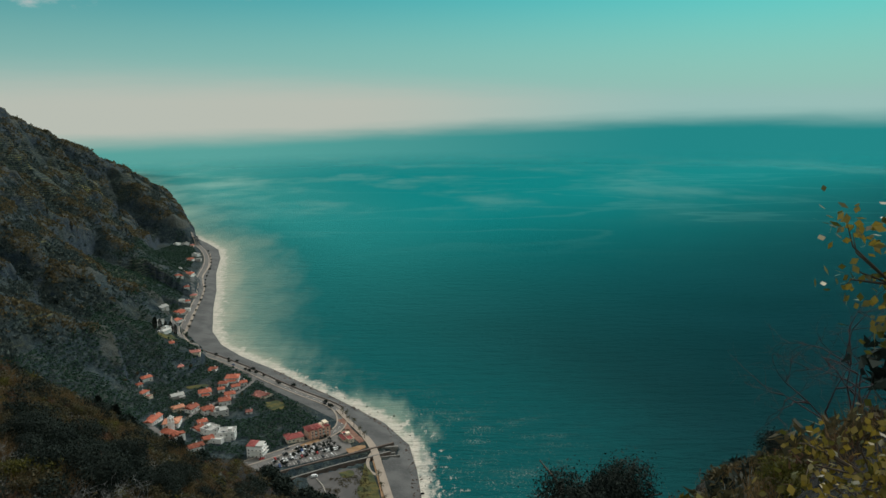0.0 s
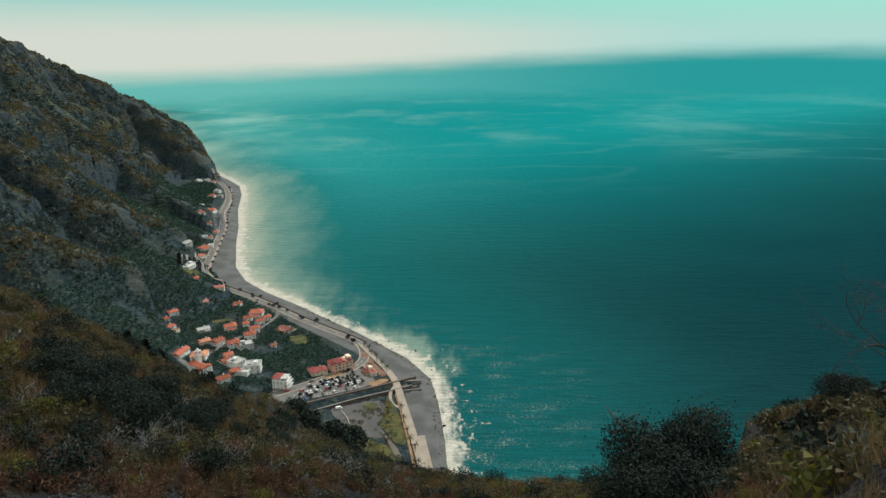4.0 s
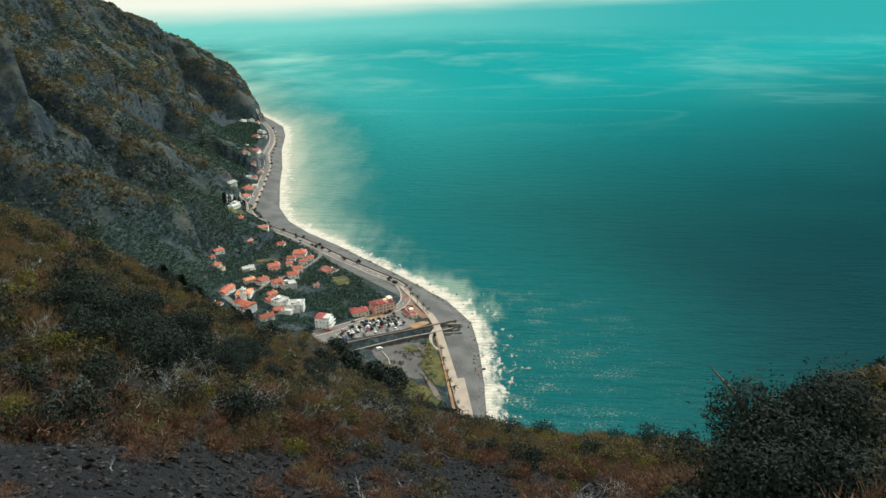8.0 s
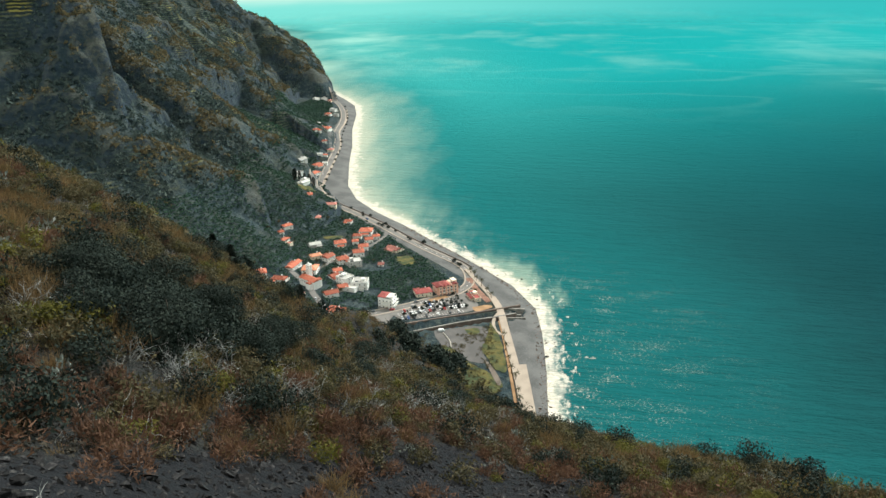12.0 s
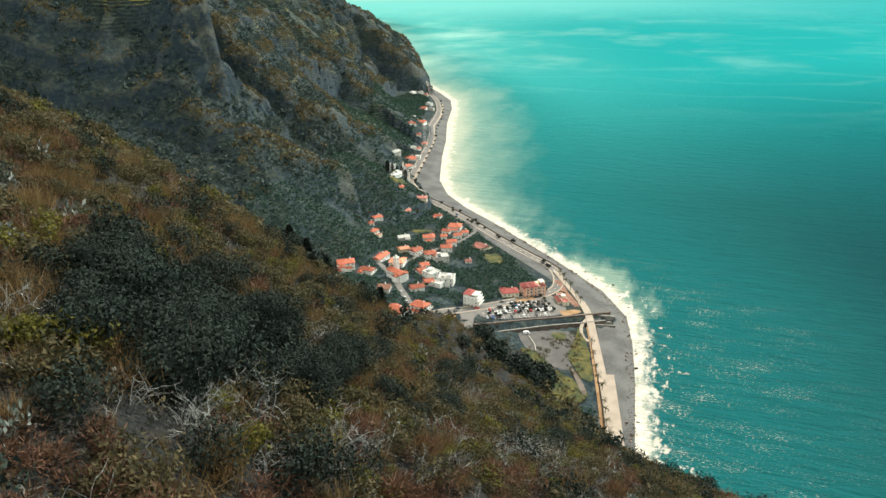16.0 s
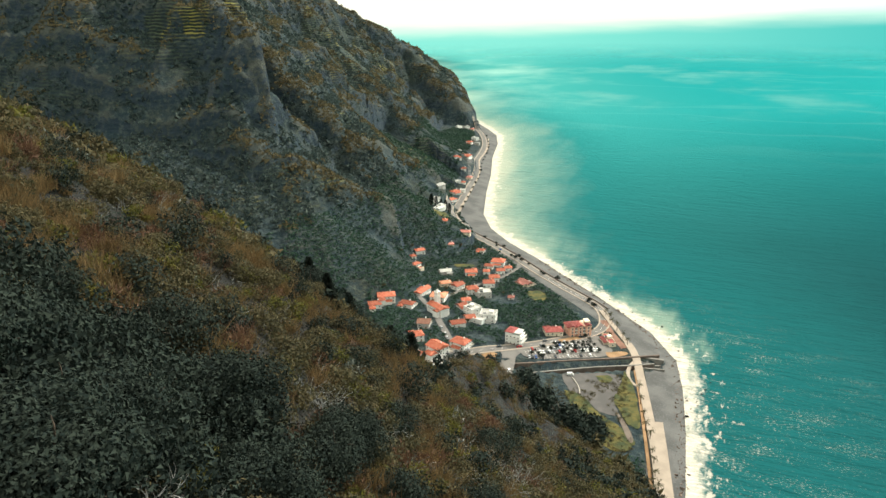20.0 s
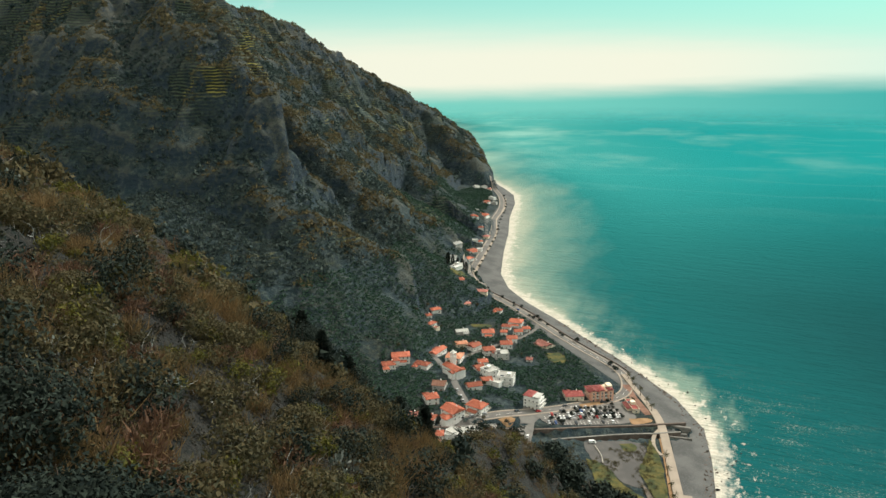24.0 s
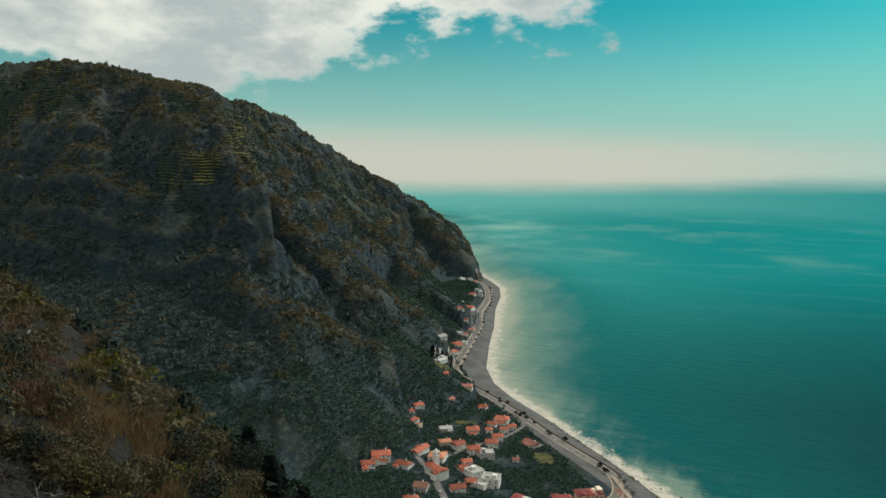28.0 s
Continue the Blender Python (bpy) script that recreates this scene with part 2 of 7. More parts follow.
def ground_height(x, y):
    x, y = np.asarray(x, float), np.asarray(y, float)
    d = to_line(x, y, SHORE)[0] * np.where(inside(x, y, LAND), 1, -1)
    # beach, berm and the cultivated flat behind it
    flat = np.interp(d, [-400, -60, -10, 0, 8, 16, 30, 60, 1000], [-40, -8, -1.5, 0, 2.2, 3.6, 5.4, 6.4, 60])
    flat = flat + np.clip((d - 70) / 60, 0, 1) * (fbm(x / 60, y / 60, 3) - 0.5) * 5
    # the walled river bed
    rv = np.abs(y - river_line(x))
    flat = np.where((x > -330) & (x < -38), flat - 4.6 * np.clip((7.0 - rv) / 1.5, 0, 1), flat)
    # talus and mountain
    df, fx, fy, fs = to_line(x, y, FOOT)
    left = inside(x, y, FOOT + [(-4200, 3500), (-4200, 480)])
    hf = np.interp(fs, range(len(FOOT_Z)), FOOT_Z)
    talus = np.where(d > 0, hf - np.interp(fs, [0, 3, 4, 5, 6, 7, 8, 9, 10], [0.46, 0.5, 0.66, 0.8, 0.7, 0.52, 0.46, 0.34, 0.2]) * df + (fbm(x / 70, y / 70, 11) - 0.5) * 14, -50)
    flat = np.where(d > 20, np.logaddexp(flat / 3, talus / 3) * 3, flat)
    # walled terraces of the lower slopes
    plot = np.clip((flat - 13) / 8, 0, 1) * np.clip((d - 80) / 30, 0, 1) * np.clip((y - 560) / 40, 0, 1)
    q = flat / 3.4 + (fbm(x / 80, y / 80, 19, 2) - 0.5) * 2
    fr = q - np.floor(q)
    flat = flat + plot * (np.clip((fr - 0.72) / 0.28, 0, 1) - fr) * 2.6
    cap = cap_height(y) - 0.29 * np.clip(x + 837, 0, 600) + (fbm(x / 130, y / 130, 5) - 0.5) * 22
    ridged = 1 - np.abs(2 * fbm(x / 90 + 5, y / 90, 8, 4) - 1) * 2.2
    wob = ridged * 26 - 16 + (fbm(x / 38, y / 38, 9, 5, 0.6) - 0.5) * 40
    wall = np.interp(fs, [0, 2.6, 3.4, 5, 7, 9, 11], [1.45, 1.45, 1.0, 0.82, 0.85, 0.95, 1.05])
    rise = np.maximum(df * wall - 12 + wob * np.clip(df / 45, 0, 1), 0)
    prof = np.interp(rise, [0, 130, 200, 420, 700], [0, 130, 178, 320, 450]) + np.clip(fs - 3.4, 0, 1) * np.interp(rise, [0, 130, 300, 700], [0, 20, 90, 160])
    hill = hf + prof
    hill = -np.logaddexp(-hill / 10, -cap / 10) * 10 + (fbm(x / 22, y / 22, 21, 5, 0.68) - 0.5) * 17
    for k, rib in enumerate(RIBS):
        line = [p[:2] for p in rib]
        dr, rx, ry, rs_ = to_line(x, y, line)
        i = np.clip(rs_.astype(int), 0, len(rib) - 2)
        ax, ay = np.array([p[0] for p in rib])[i], np.array([p[1] for p in rib])[i]
        bx, by = np.array([p[0] for p in rib])[i + 1], np.array([p[1] for p in rib])[i + 1]
        near = (bx - ax) * (y - ay) - (by - ay) * (x - ax) > 0
        zr = np.interp(rs_, range(len(rib)), [p[2] for p in rib])
        n = (fbm(x / 30 + 9 * k, y / 30, 14 + k, 4) - 0.5)
        zr = zr + 5 + n * 16 - (np.hypot(dr, 24) - 24) * np.where(near, 1.6, 0.62) * (1 + n * 0.5) + (fbm(x / 14, y / 14, 54 + k, 3, 0.65) - 0.5) * 9
        hill = np.logaddexp(hill / 4, zr / 4) * 4
        flat = np.where((d > 25) & (dr < 120), np.maximum(flat, zr), flat)
    # hard lava beds stand out as bands of cliff
    bed = hill / 34 + fbm(x / 120, y / 120, 17, 2) * 1.6
    fr = bed - np.floor(bed)
    hill = hill + (np.clip((fr - 0.35) / 0.3, 0, 1) - fr) * 9
    # terraced fields on the upper slopes
    ter = np.clip((fbm(x / 110, y / 110, 31, 3) - 0.46) * 9, 0, 1) * np.clip((rise - 60) / 40, 0, 1)
    step = 5.5
    q = hill / step
    fr = q - np.floor(q)
    hill = hill + ter * (np.floor(q) + np.clip((fr - 0.72) / 0.28, 0, 1) - q) * step
    z = np.where(left, hill, flat)
    # the near spur with its bench, and steep sides
    db, bx, by, _ = to_line(x, y, BENCH, True)
    out = ~inside(x, y, BENCH)
    e = np.where(out, db, 0)
    top = spur_top(np.where(out, bx, x), np.where(out, by, y))
    rough = (fbm(x / 9, y / 9, 41, 4) - 0.5) * 3.2 + (fbm(x / 30, y / 30, 43, 3) - 0.5) * 3 * np.clip(e / 15, 0, 1)
    rock = (fbm(x / 26, y / 40, 47, 4) - 0.5) * 30 * np.clip(e / 30, 0, 1)
    spur = top - 1.25 * e * e / (e + 7) + rough + rock
    z = np.maximum(z, spur)
    return z


def axis(*spans):
    """Grid lines: (start, step) pairs and a last end."""
    r = []
    for (a, st), (b, _) in zip(spans, spans[1:]):
        r += list(np.arange(a, b - st * 0.4, st))
    return np.array(r + [spans[-1][0]])


def grid_mesh(name, xs, ys, zf, mat, attr=None):
    gx, gy = np.meshgrid(xs, ys)
    gz = zf(gx, gy)
    nx, ny = len(xs), len(ys)
    co = np.stack([gx, gy, gz], -1).reshape(-1, 3)
    i = np.arange(nx * ny).reshape(ny, nx)
    f = np.stack([i[:-1, :-1], i[:-1, 1:], i[1:, 1:], i[1:, :-1]], -1).reshape(-1, 4)
    return raw_mesh(name, co, f, mat)


def raw_mesh(name, co, f, mat, smooth=True):
    """A mesh from vertex and face arrays; all the faces have as many corners as f has columns."""
    me = bpy.data.meshes.new(name)
    k = f.shape[1]
    me.vertices.add(len(co))
    me.vertices.foreach_set("co", np.ascontiguousarray(co, np.float32).ravel())
    me.loops.add(f.size)
    me.loops.foreach_set("vertex_index", np.ascontiguousarray(f, np.int32).ravel())
    me.polygons.add(len(f))
    me.polygons.foreach_set("loop_start", np.arange(0, f.size, k, dtype=np.int32))
    me.polygons.foreach_set("use_smooth", np.full(len(f), smooth))
    me.update(calc_edges=True)
    me.materials.append(mat)
    return me


def ground_material():
    m, nt, b = material("scrub_and_soil", 0.95, 0, 0.15)
    big, mid, fine = noise_tex(nt, 0.018, 5), noise_tex(nt, 0.12, 6), noise_tex(nt, 1.3, 5)
    col = mixc(nt, "MIX", ramp_map(nt, mid, 0.4, 0.62, 0, 1), (0.026, 0.04, 0.039, 1), (0.055, 0.064, 0.054, 1))
    col = mixc(nt, "MIX", ramp_map(nt, big, 0.45, 0.62, 0, 0.7), col, (0.034, 0.034, 0.018, 1))
    col = mixc(nt, "MIX", ramp_map(nt, fine, 0.5, 0.75, 0, 0.7), col, (0.06, 0.047, 0.027, 1))
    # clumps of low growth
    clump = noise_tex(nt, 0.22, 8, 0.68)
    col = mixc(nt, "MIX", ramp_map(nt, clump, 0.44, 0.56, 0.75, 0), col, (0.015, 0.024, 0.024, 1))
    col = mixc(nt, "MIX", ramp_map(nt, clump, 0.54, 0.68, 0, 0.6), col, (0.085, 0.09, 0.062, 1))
    # dry brown growth on the crests, sunlit tone painted in; black stones on the bench
    crest, lava = nt.nodes.new("ShaderNodeAttribute"), nt.nodes.new("ShaderNodeAttribute")
    crest.attribute_name, lava.attribute_name = "crest", "lava"
    dry = ramp_map(nt, math2(nt, "ADD", crest.outputs["Fac"], math2(nt, "MULTIPLY", math2(nt, "SUBTRACT", mid, 0.5), 5.0)), 0.8, 3.6, 0, 0.5)
    col = mixc(nt, "MIX", dry, col, mixc(nt, "MIX", fine, (0.045, 0.048, 0.036, 1), (0.125, 0.1, 0.062, 1)))
    z_ = nt.nodes.new("ShaderNodeSeparateXYZ")
    nt.links.new(nt.nodes.new("ShaderNodeTexCoord").outputs["Object"], z_.inputs[0])
    # upper slopes painted lighter and browner, for the grazing sun they catch
    high = math2(nt, "MULTIPLY", ramp_map(nt, z_.outputs[2], 230, 340, 0, 0.6), ramp_map(nt, z_.outputs[1], 300, 450, 0, 1))
    col = mixc(nt, "MIX", high, col, mixc(nt, "MIX", clump, (0.025, 0.028, 0.022, 1), (0.13, 0.105, 0.065, 1)))
    # bare rock where it is steep, its bluish tone putting shade into the colour
    g = nt.nodes.new("ShaderNodeNewGeometry")
    sp = nt.nodes.new("ShaderNodeSeparateXYZ")
    nt.links.new(g.outputs["True Normal"], sp.inputs[0])
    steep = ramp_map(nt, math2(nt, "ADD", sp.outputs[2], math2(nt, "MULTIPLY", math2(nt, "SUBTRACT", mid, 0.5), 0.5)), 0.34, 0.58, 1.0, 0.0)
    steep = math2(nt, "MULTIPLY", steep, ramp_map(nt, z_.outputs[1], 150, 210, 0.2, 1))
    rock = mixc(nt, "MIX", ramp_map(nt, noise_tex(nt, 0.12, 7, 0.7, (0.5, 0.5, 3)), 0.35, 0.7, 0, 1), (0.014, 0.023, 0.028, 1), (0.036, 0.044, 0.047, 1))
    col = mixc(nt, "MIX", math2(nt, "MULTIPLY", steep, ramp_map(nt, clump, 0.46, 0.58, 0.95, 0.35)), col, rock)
    litter = ramp_map(nt, noise_tex(nt, 4.5, 6, 0.7), 0.35, 0.68, 0, 1)
    col = mixc(nt, "MIX", ramp_map(nt, z_.outputs[1], 150, 220, 0.8, 0), col, mixc(nt, "MIX", litter, (0.01, 0.01, 0.008, 1), (0.05, 0.038, 0.028, 1)))
    # narrow terraced plots high on the mountain: grassy treads between dark walls
    co = nt.nodes.new("ShaderNodeTexCoord")
    ps = nt.nodes.new("ShaderNodeSeparateXYZ")
    nt.links.new(co.outputs["Object"], ps.inputs[0])
    plots = noise_tex(nt, 0.0075, 3, 0.5)
    saw = math2(nt, "FRACT", math2(nt, "ADD", math2(nt, "DIVIDE", ps.outputs[2], 3.6), math2(nt, "MULTIPLY", math2(nt, "ADD", big, math2(nt, "MULTIPLY", mid, 0.05)), 4.0)))
    tread = math2(nt, "MULTIPLY", ramp_map(nt, saw, 0.45, 0.6, 0, 1), ramp_map(nt, saw, 0.9, 1.0, 1, 0))
    zone_t = math2(nt, "MULTIPLY", ramp_map(nt, plots, 0.52, 0.6, 0, 1), ramp_map(nt, ps.outputs[2], 60, 110, 0, 1))
    zone_t = math2(nt, "MULTIPLY", zone_t, ramp_map(nt, ps.outputs[1], 420, 520, 0, 0.6))
    fields = nt.nodes.new("ShaderNodeAttribute")
    fields.attribute_name = "fields"
    zone_t = math2(nt, "MAXIMUM", zone_t, ramp_map(nt, math2(nt, "ADD", fields.outputs["Fac"], math2(nt, "MULTIPLY", math2(nt, "SUBTRACT", mid, 0.5), 0.7)), 0.4, 0.6, 0, 1))
    grassy = mixc(nt, "MIX", ramp_map(nt, noise_tex(nt, 0.02, 2), 0.54, 0.66, 0, 1), (0.085, 0.09, 0.045, 1), (0.3, 0.22, 0.045, 1))
    dark = mixc(nt, "MIX", ramp_map(nt, fine, 0.4, 0.7, 0, 1), (0.014, 0.018, 0.015, 1), (0.036, 0.036, 0.024, 1))
    col = mixc(nt, "MIX", math2(nt, "MULTIPLY", zone_t, ramp_map(nt, noise_tex(nt, 0.05, 4, 0.6), 0.36, 0.58, 0.25, 0.9)), col, mixc(nt, "MIX", tread, dark, grassy))
    col = mixc(nt, "MIX", lava.outputs["Fac"], col, mixc(nt, "MIX", fine, (0.007, 0.007, 0.008, 1), (0.018, 0.017, 0.016, 1)))
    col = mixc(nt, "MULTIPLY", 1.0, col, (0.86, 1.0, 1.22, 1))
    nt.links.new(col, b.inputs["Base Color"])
    rel = math2(nt, "ADD", math2(nt, "ADD", math2(nt, "ADD", mid, math2(nt, "MULTIPLY", clump, 1.3)), math2(nt, "MULTIPLY", fine, 0.35)), math2(nt, "MULTIPLY", math2(nt, "MULTIPLY", saw, zone_t), 0.9))
    bump(nt, b, rel, 0.9, 2.0)
    return m


GX = axis((-4200, 160), (-1400, 16), (-980, 3.2), (-380, 2.8), (-300, 4.0), (-130, 1.5), (40, 6), (100, 0))
GY = axis((-420, 30), (-20, 1.5), (180, 4.0), (520, 2.8), (960, 3.6), (1650, 6), (2100, 60), (3500, 0))
GZ = ground_height(*np.meshgrid(GX, GY))


def lie(x, y):
    """Height of the ground sheet itself, between its grid lines."""
    x, y = np.asarray(x, float), np.asarray(y, float)
    i, j = np.clip(np.searchsorted(GX, x) - 1, 0, len(GX) - 2), np.clip(np.searchsorted(GY, y) - 1, 0, len(GY) - 2)
    u, v = (x - GX[i]) / (GX[i + 1] - GX[i]), (y - GY[j]) / (GY[j + 1] - GY[j])
    return (GZ[j, i] * (1 - u) + GZ[j, i + 1] * u) * (1 - v) + (GZ[j + 1, i] * (1 - u) + GZ[j + 1, i + 1] * u) * v


# how far each place stands out above its surroundings
blur = GZ.copy()
for _ in range(26):
    blur[1:-1, 1:-1] = (blur[:-2, 1:-1] + blur[2:, 1:-1] + blur[1:-1, :-2] + blur[1:-1, 2:]) / 4
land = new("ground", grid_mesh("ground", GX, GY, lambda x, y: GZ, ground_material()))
crest = np.clip(GZ - blur, -9, 9) * (GZ > 40)
land.data.attributes.new("crest", "FLOAT", "POINT").data.foreach_set("value", crest.astype(np.float32).ravel())
fields = np.zeros(GZ.shape)
mgx, mgy = np.meshgrid(GX, GY)
for fx, fy, ra, rb in ((-555, 728, 26, 30), (-590, 745, 40, 30), (-640, 735, 40, 24), (-602, 661, 26, 18), (-563, 672, 18, 18), (-865, 676, 60, 26), (-690, 1140, 40, 60), (-705, 1395, 55, 60), (-850, 700, 70, 40), (-628, 1138, 60, 95), (-605, 1220, 50, 50), (-425, 880, 45, 80), (-550, 728, 36, 36), (-874, 679, 70, 60), (-784, 1013, 70, 60), (-470, 1000, 40, 80), (-440, 815, 34, 40)):
    fields = np.maximum(fields, np.exp(-((mgx - fx) / ra) ** 2 - ((mgy - fy) / rb) ** 2))
land.data.attributes.new("fields", "FLOAT", "POINT").data.foreach_set("value", fields.astype(np.float32).ravel())
tagged(land, "volcanic coastal land with a steep scrubby mountain", "ground", kind="structure")


def sea_material():
    m, nt, b = material("sea_water", 0.2, 0, 0.0)
    at = nt.nodes.new("ShaderNodeAttribute")
    at.attribute_name = "shore"
    sh = at.outputs["Fac"]                      # metres from the shore
    co = nt.nodes.new("ShaderNodeTexCoord")
    sp = nt.nodes.new("ShaderNodeSeparateXYZ")
    nt.links.new(co.outputs["Object"], sp.inputs[0])
    x, y = sp.outputs[0], sp.outputs[1]
    n1, n2 = noise_tex(nt, 0.0022, 5, 0.6, (1, 2.2, 1)), noise_tex(nt, 0.03, 6, 0.6, (1, 1.6, 1))
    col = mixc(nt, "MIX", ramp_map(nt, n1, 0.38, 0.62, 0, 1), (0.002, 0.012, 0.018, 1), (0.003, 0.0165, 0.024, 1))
    # sky reflection and haze painted in: brighter with distance, more towards the far cape
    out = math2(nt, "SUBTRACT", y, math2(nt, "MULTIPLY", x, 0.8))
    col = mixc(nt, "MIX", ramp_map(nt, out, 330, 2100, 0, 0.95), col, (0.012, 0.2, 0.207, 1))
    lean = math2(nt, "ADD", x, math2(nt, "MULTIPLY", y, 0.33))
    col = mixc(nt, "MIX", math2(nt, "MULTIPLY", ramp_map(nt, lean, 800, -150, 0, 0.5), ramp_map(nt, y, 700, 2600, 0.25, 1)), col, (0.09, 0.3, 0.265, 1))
    col = mixc(nt, "MIX", ramp_map(nt, math2(nt, "ADD", sh, math2(nt, "MULTIPLY", n2, -90)), 0, 260, 0.6, 0), col, (0.008, 0.1, 0.106, 1))
    # turbid water close in, widest in the far bay, drifting off in veils
    veil = noise_tex(nt, 0.006, 5, 0.6, (1.6, 0.6, 1))
    turbid = math2(nt, "DIVIDE", math2(nt, "ADD", sh, math2(nt, "MULTIPLY", math2(nt, "SUBTRACT", veil, 0.5), 230)), ramp_map(nt, y, 560, 1000, 26, 180))
    col = mixc(nt, "MIX", ramp_map(nt, turbid, 0.0, 1.0, 0.6, 0), col, (0.25, 0.32, 0.25, 1))
    bay = math2(nt, "DIVIDE", math2(nt, "ADD", sh, math2(nt, "MULTIPLY", math2(nt, "SUBTRACT", veil, 0.5), 90)), ramp_map(nt, y, 640, 1000, 14, 62))
    col = mixc(nt, "MIX", ramp_map(nt, bay, 0.0, 1.0, 0.6, 0), col, (0.42, 0.4, 0.31, 1))
    # slicks and cloud reflections painted pale far out: broad patches and long thin lines
    slick_sheen = math2(nt, "MULTIPLY", ramp_map(nt, noise_tex(nt, 0.0026, 5, 0.58, (0.7, 0.5, 1)), 0.47, 0.72, 0, 0.5), ramp_map(nt, y, 1500, 2300, 0, 1))
    slick_sheen = math2(nt, "MULTIPLY", slick_sheen, ramp_map(nt, lean, -300, 1300, 1, 0.3))
    col = mixc(nt, "MIX", slick_sheen, col, (0.34, 0.5, 0.43, 1))
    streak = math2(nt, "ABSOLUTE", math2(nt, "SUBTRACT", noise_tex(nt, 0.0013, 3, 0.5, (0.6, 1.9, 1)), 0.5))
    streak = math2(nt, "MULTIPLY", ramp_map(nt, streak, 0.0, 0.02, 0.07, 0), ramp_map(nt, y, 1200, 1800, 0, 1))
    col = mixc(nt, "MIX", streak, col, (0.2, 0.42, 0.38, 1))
    # surf: a solid edge and torn foam further out, widest off the river mouth
    f1, f2, f3 = noise_tex(nt, 0.045, 7, 0.65), noise_tex(nt, 0.3, 6, 0.7), noise_tex(nt, 0.11, 9, 0.72, (1, 0.5, 1))
    fo = math2(nt, "ADD", math2(nt, "MULTIPLY", math2(nt, "SUBTRACT", f1, 0.5), 22), math2(nt, "MULTIPLY", math2(nt, "SUBTRACT", f2, 0.5), 12))
    near_sh = math2(nt, "MULTIPLY", sh, ramp_map(nt, y, 540, 1100, 0.62, 0.55))
    foam = ramp_map(nt, math2(nt, "ADD", near_sh, fo), 4, 10, 1, 0)
    reach = ramp_map(nt, y, 540, 700, 36, 24)
    torn = math2(nt, "SUBTRACT", math2(nt, "ADD", f3, math2(nt, "MULTIPLY", math2(nt, "SUBTRACT", f1, 0.5), 0.6)), math2(nt, "MULTIPLY", math2(nt, "DIVIDE", sh, reach), 0.16))
    lace = ramp_map(nt, torn, 0.45, 0.54, 0, 0.8)
    foam = math2(nt, "MAXIMUM", foam, math2(nt, "MULTIPLY", lace, ramp_map(nt, math2(nt, "DIVIDE", sh, reach), 0.7, 1.4, 1, 0)))
    # scattered whitecaps inshore, with sun glints painted as pale specks
    swell = noise_tex(nt, 0.035, 4, 0.6, (0.7, 1.6, 1))
    caps_glints = math2(nt, "ADD", noise_tex(nt, 0.95, 4, 0.62, (0.5, 1.2, 1)), math2(nt, "MULTIPLY", math2(nt, "SUBTRACT", swell, 0.5), 0.5))
    caps_glints = math2(nt, "MULTIPLY", ramp_map(nt, caps_glints, 0.57, 0.72, 0, 0.6), ramp_map(nt, math2(nt, "MULTIPLY", sh, ramp_map(nt, y, 560, 900, 1, 2.6)), 20, 190, 1, 0))
    foam = math2(nt, "MAXIMUM", foam, caps_glints)
    foam = math2(nt, "MULTIPLY", foam, ramp_map(nt, f3, 0.34, 0.6, 0.4, 1.0))
    col = mixc(nt, "MIX", foam, col, (0.52, 0.48, 0.41, 1))
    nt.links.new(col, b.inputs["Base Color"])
    b.inputs["Roughness"].default_value = 0.9
    w1, w2 = noise_tex(nt, 0.04, 4, 0.55, (0.55, 2.4, 1)), noise_tex(nt, 0.14, 5, 0.6, (0.6, 2.0, 1))
    w3 = noise_tex(nt, 0.55, 3, 0.6, (0.8, 1.7, 1))
    bump(nt, b, math2(nt, "ADD", math2(nt, "ADD", w1, math2(nt, "MULTIPLY", w2, 0.55)), math2(nt, "MULTIPLY", w3, 0.16)), 0.85, 4.6)
    nrm = b.inputs["Normal"].links[0].from_socket
    g = nt.nodes.new("ShaderNodeBsdfGlossy")
    g.inputs["Color"].default_value, g.inputs["Roughness"].default_value = (0.1, 0.62, 0.64, 1), 0.26
    fr = nt.nodes.new("ShaderNodeFresnel")
    fr.inputs["IOR"].default_value = 1.33
    nt.links.new(nrm, g.inputs["Normal"])
    nt.links.new(nrm, fr.inputs["Normal"])
    mx = nt.nodes.new("ShaderNodeMixShader")
    nt.links.new(math2(nt, "MULTIPLY", math2(nt, "MINIMUM", fr.outputs[0], 0.3), math2(nt, "SUBTRACT", 0.16, math2(nt, "MULTIPLY", foam, 0.15))), mx.inputs[0])
    nt.links.new(b.outputs[0], mx.inputs[1])
    nt.links.new(g.outputs[0], mx.inputs[2])
    # the sheet thins out into the hazy distance
    r = math2(nt, "SQRT", math2(nt, "ADD", math2(nt, "MULTIPLY", x, x), math2(nt, "MULTIPLY", y, y)))
    tr, end = nt.nodes.new("ShaderNodeBsdfTransparent"), nt.nodes.new("ShaderNodeMixShader")
    nt.links.new(ramp_map(nt, r, 2900, 5100, 0, 1), end.inputs[0])
    nt.links.new(mx.outputs[0], end.inputs[1])
    nt.links.new(tr.outputs[0], end.inputs[2])
    nt.links.new(end.outputs[0], nt.nodes["Material Output"].inputs[0])
    return m


SX = axis((-5200, 400), (-1000, 60), (-700, 8), (160, 40), (600, 200), (5200, 0))
SY = axis((-5200, 400), (-400, 60), (260, 8), (1660, 20), (2200, 200), (5400, 0))
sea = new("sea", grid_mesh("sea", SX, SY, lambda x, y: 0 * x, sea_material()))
gx, gy = np.meshgrid(SX, SY)
sdist = to_line(gx, gy, SHORE)[0] * np.where(inside(gx, gy, LAND), -1, 1)
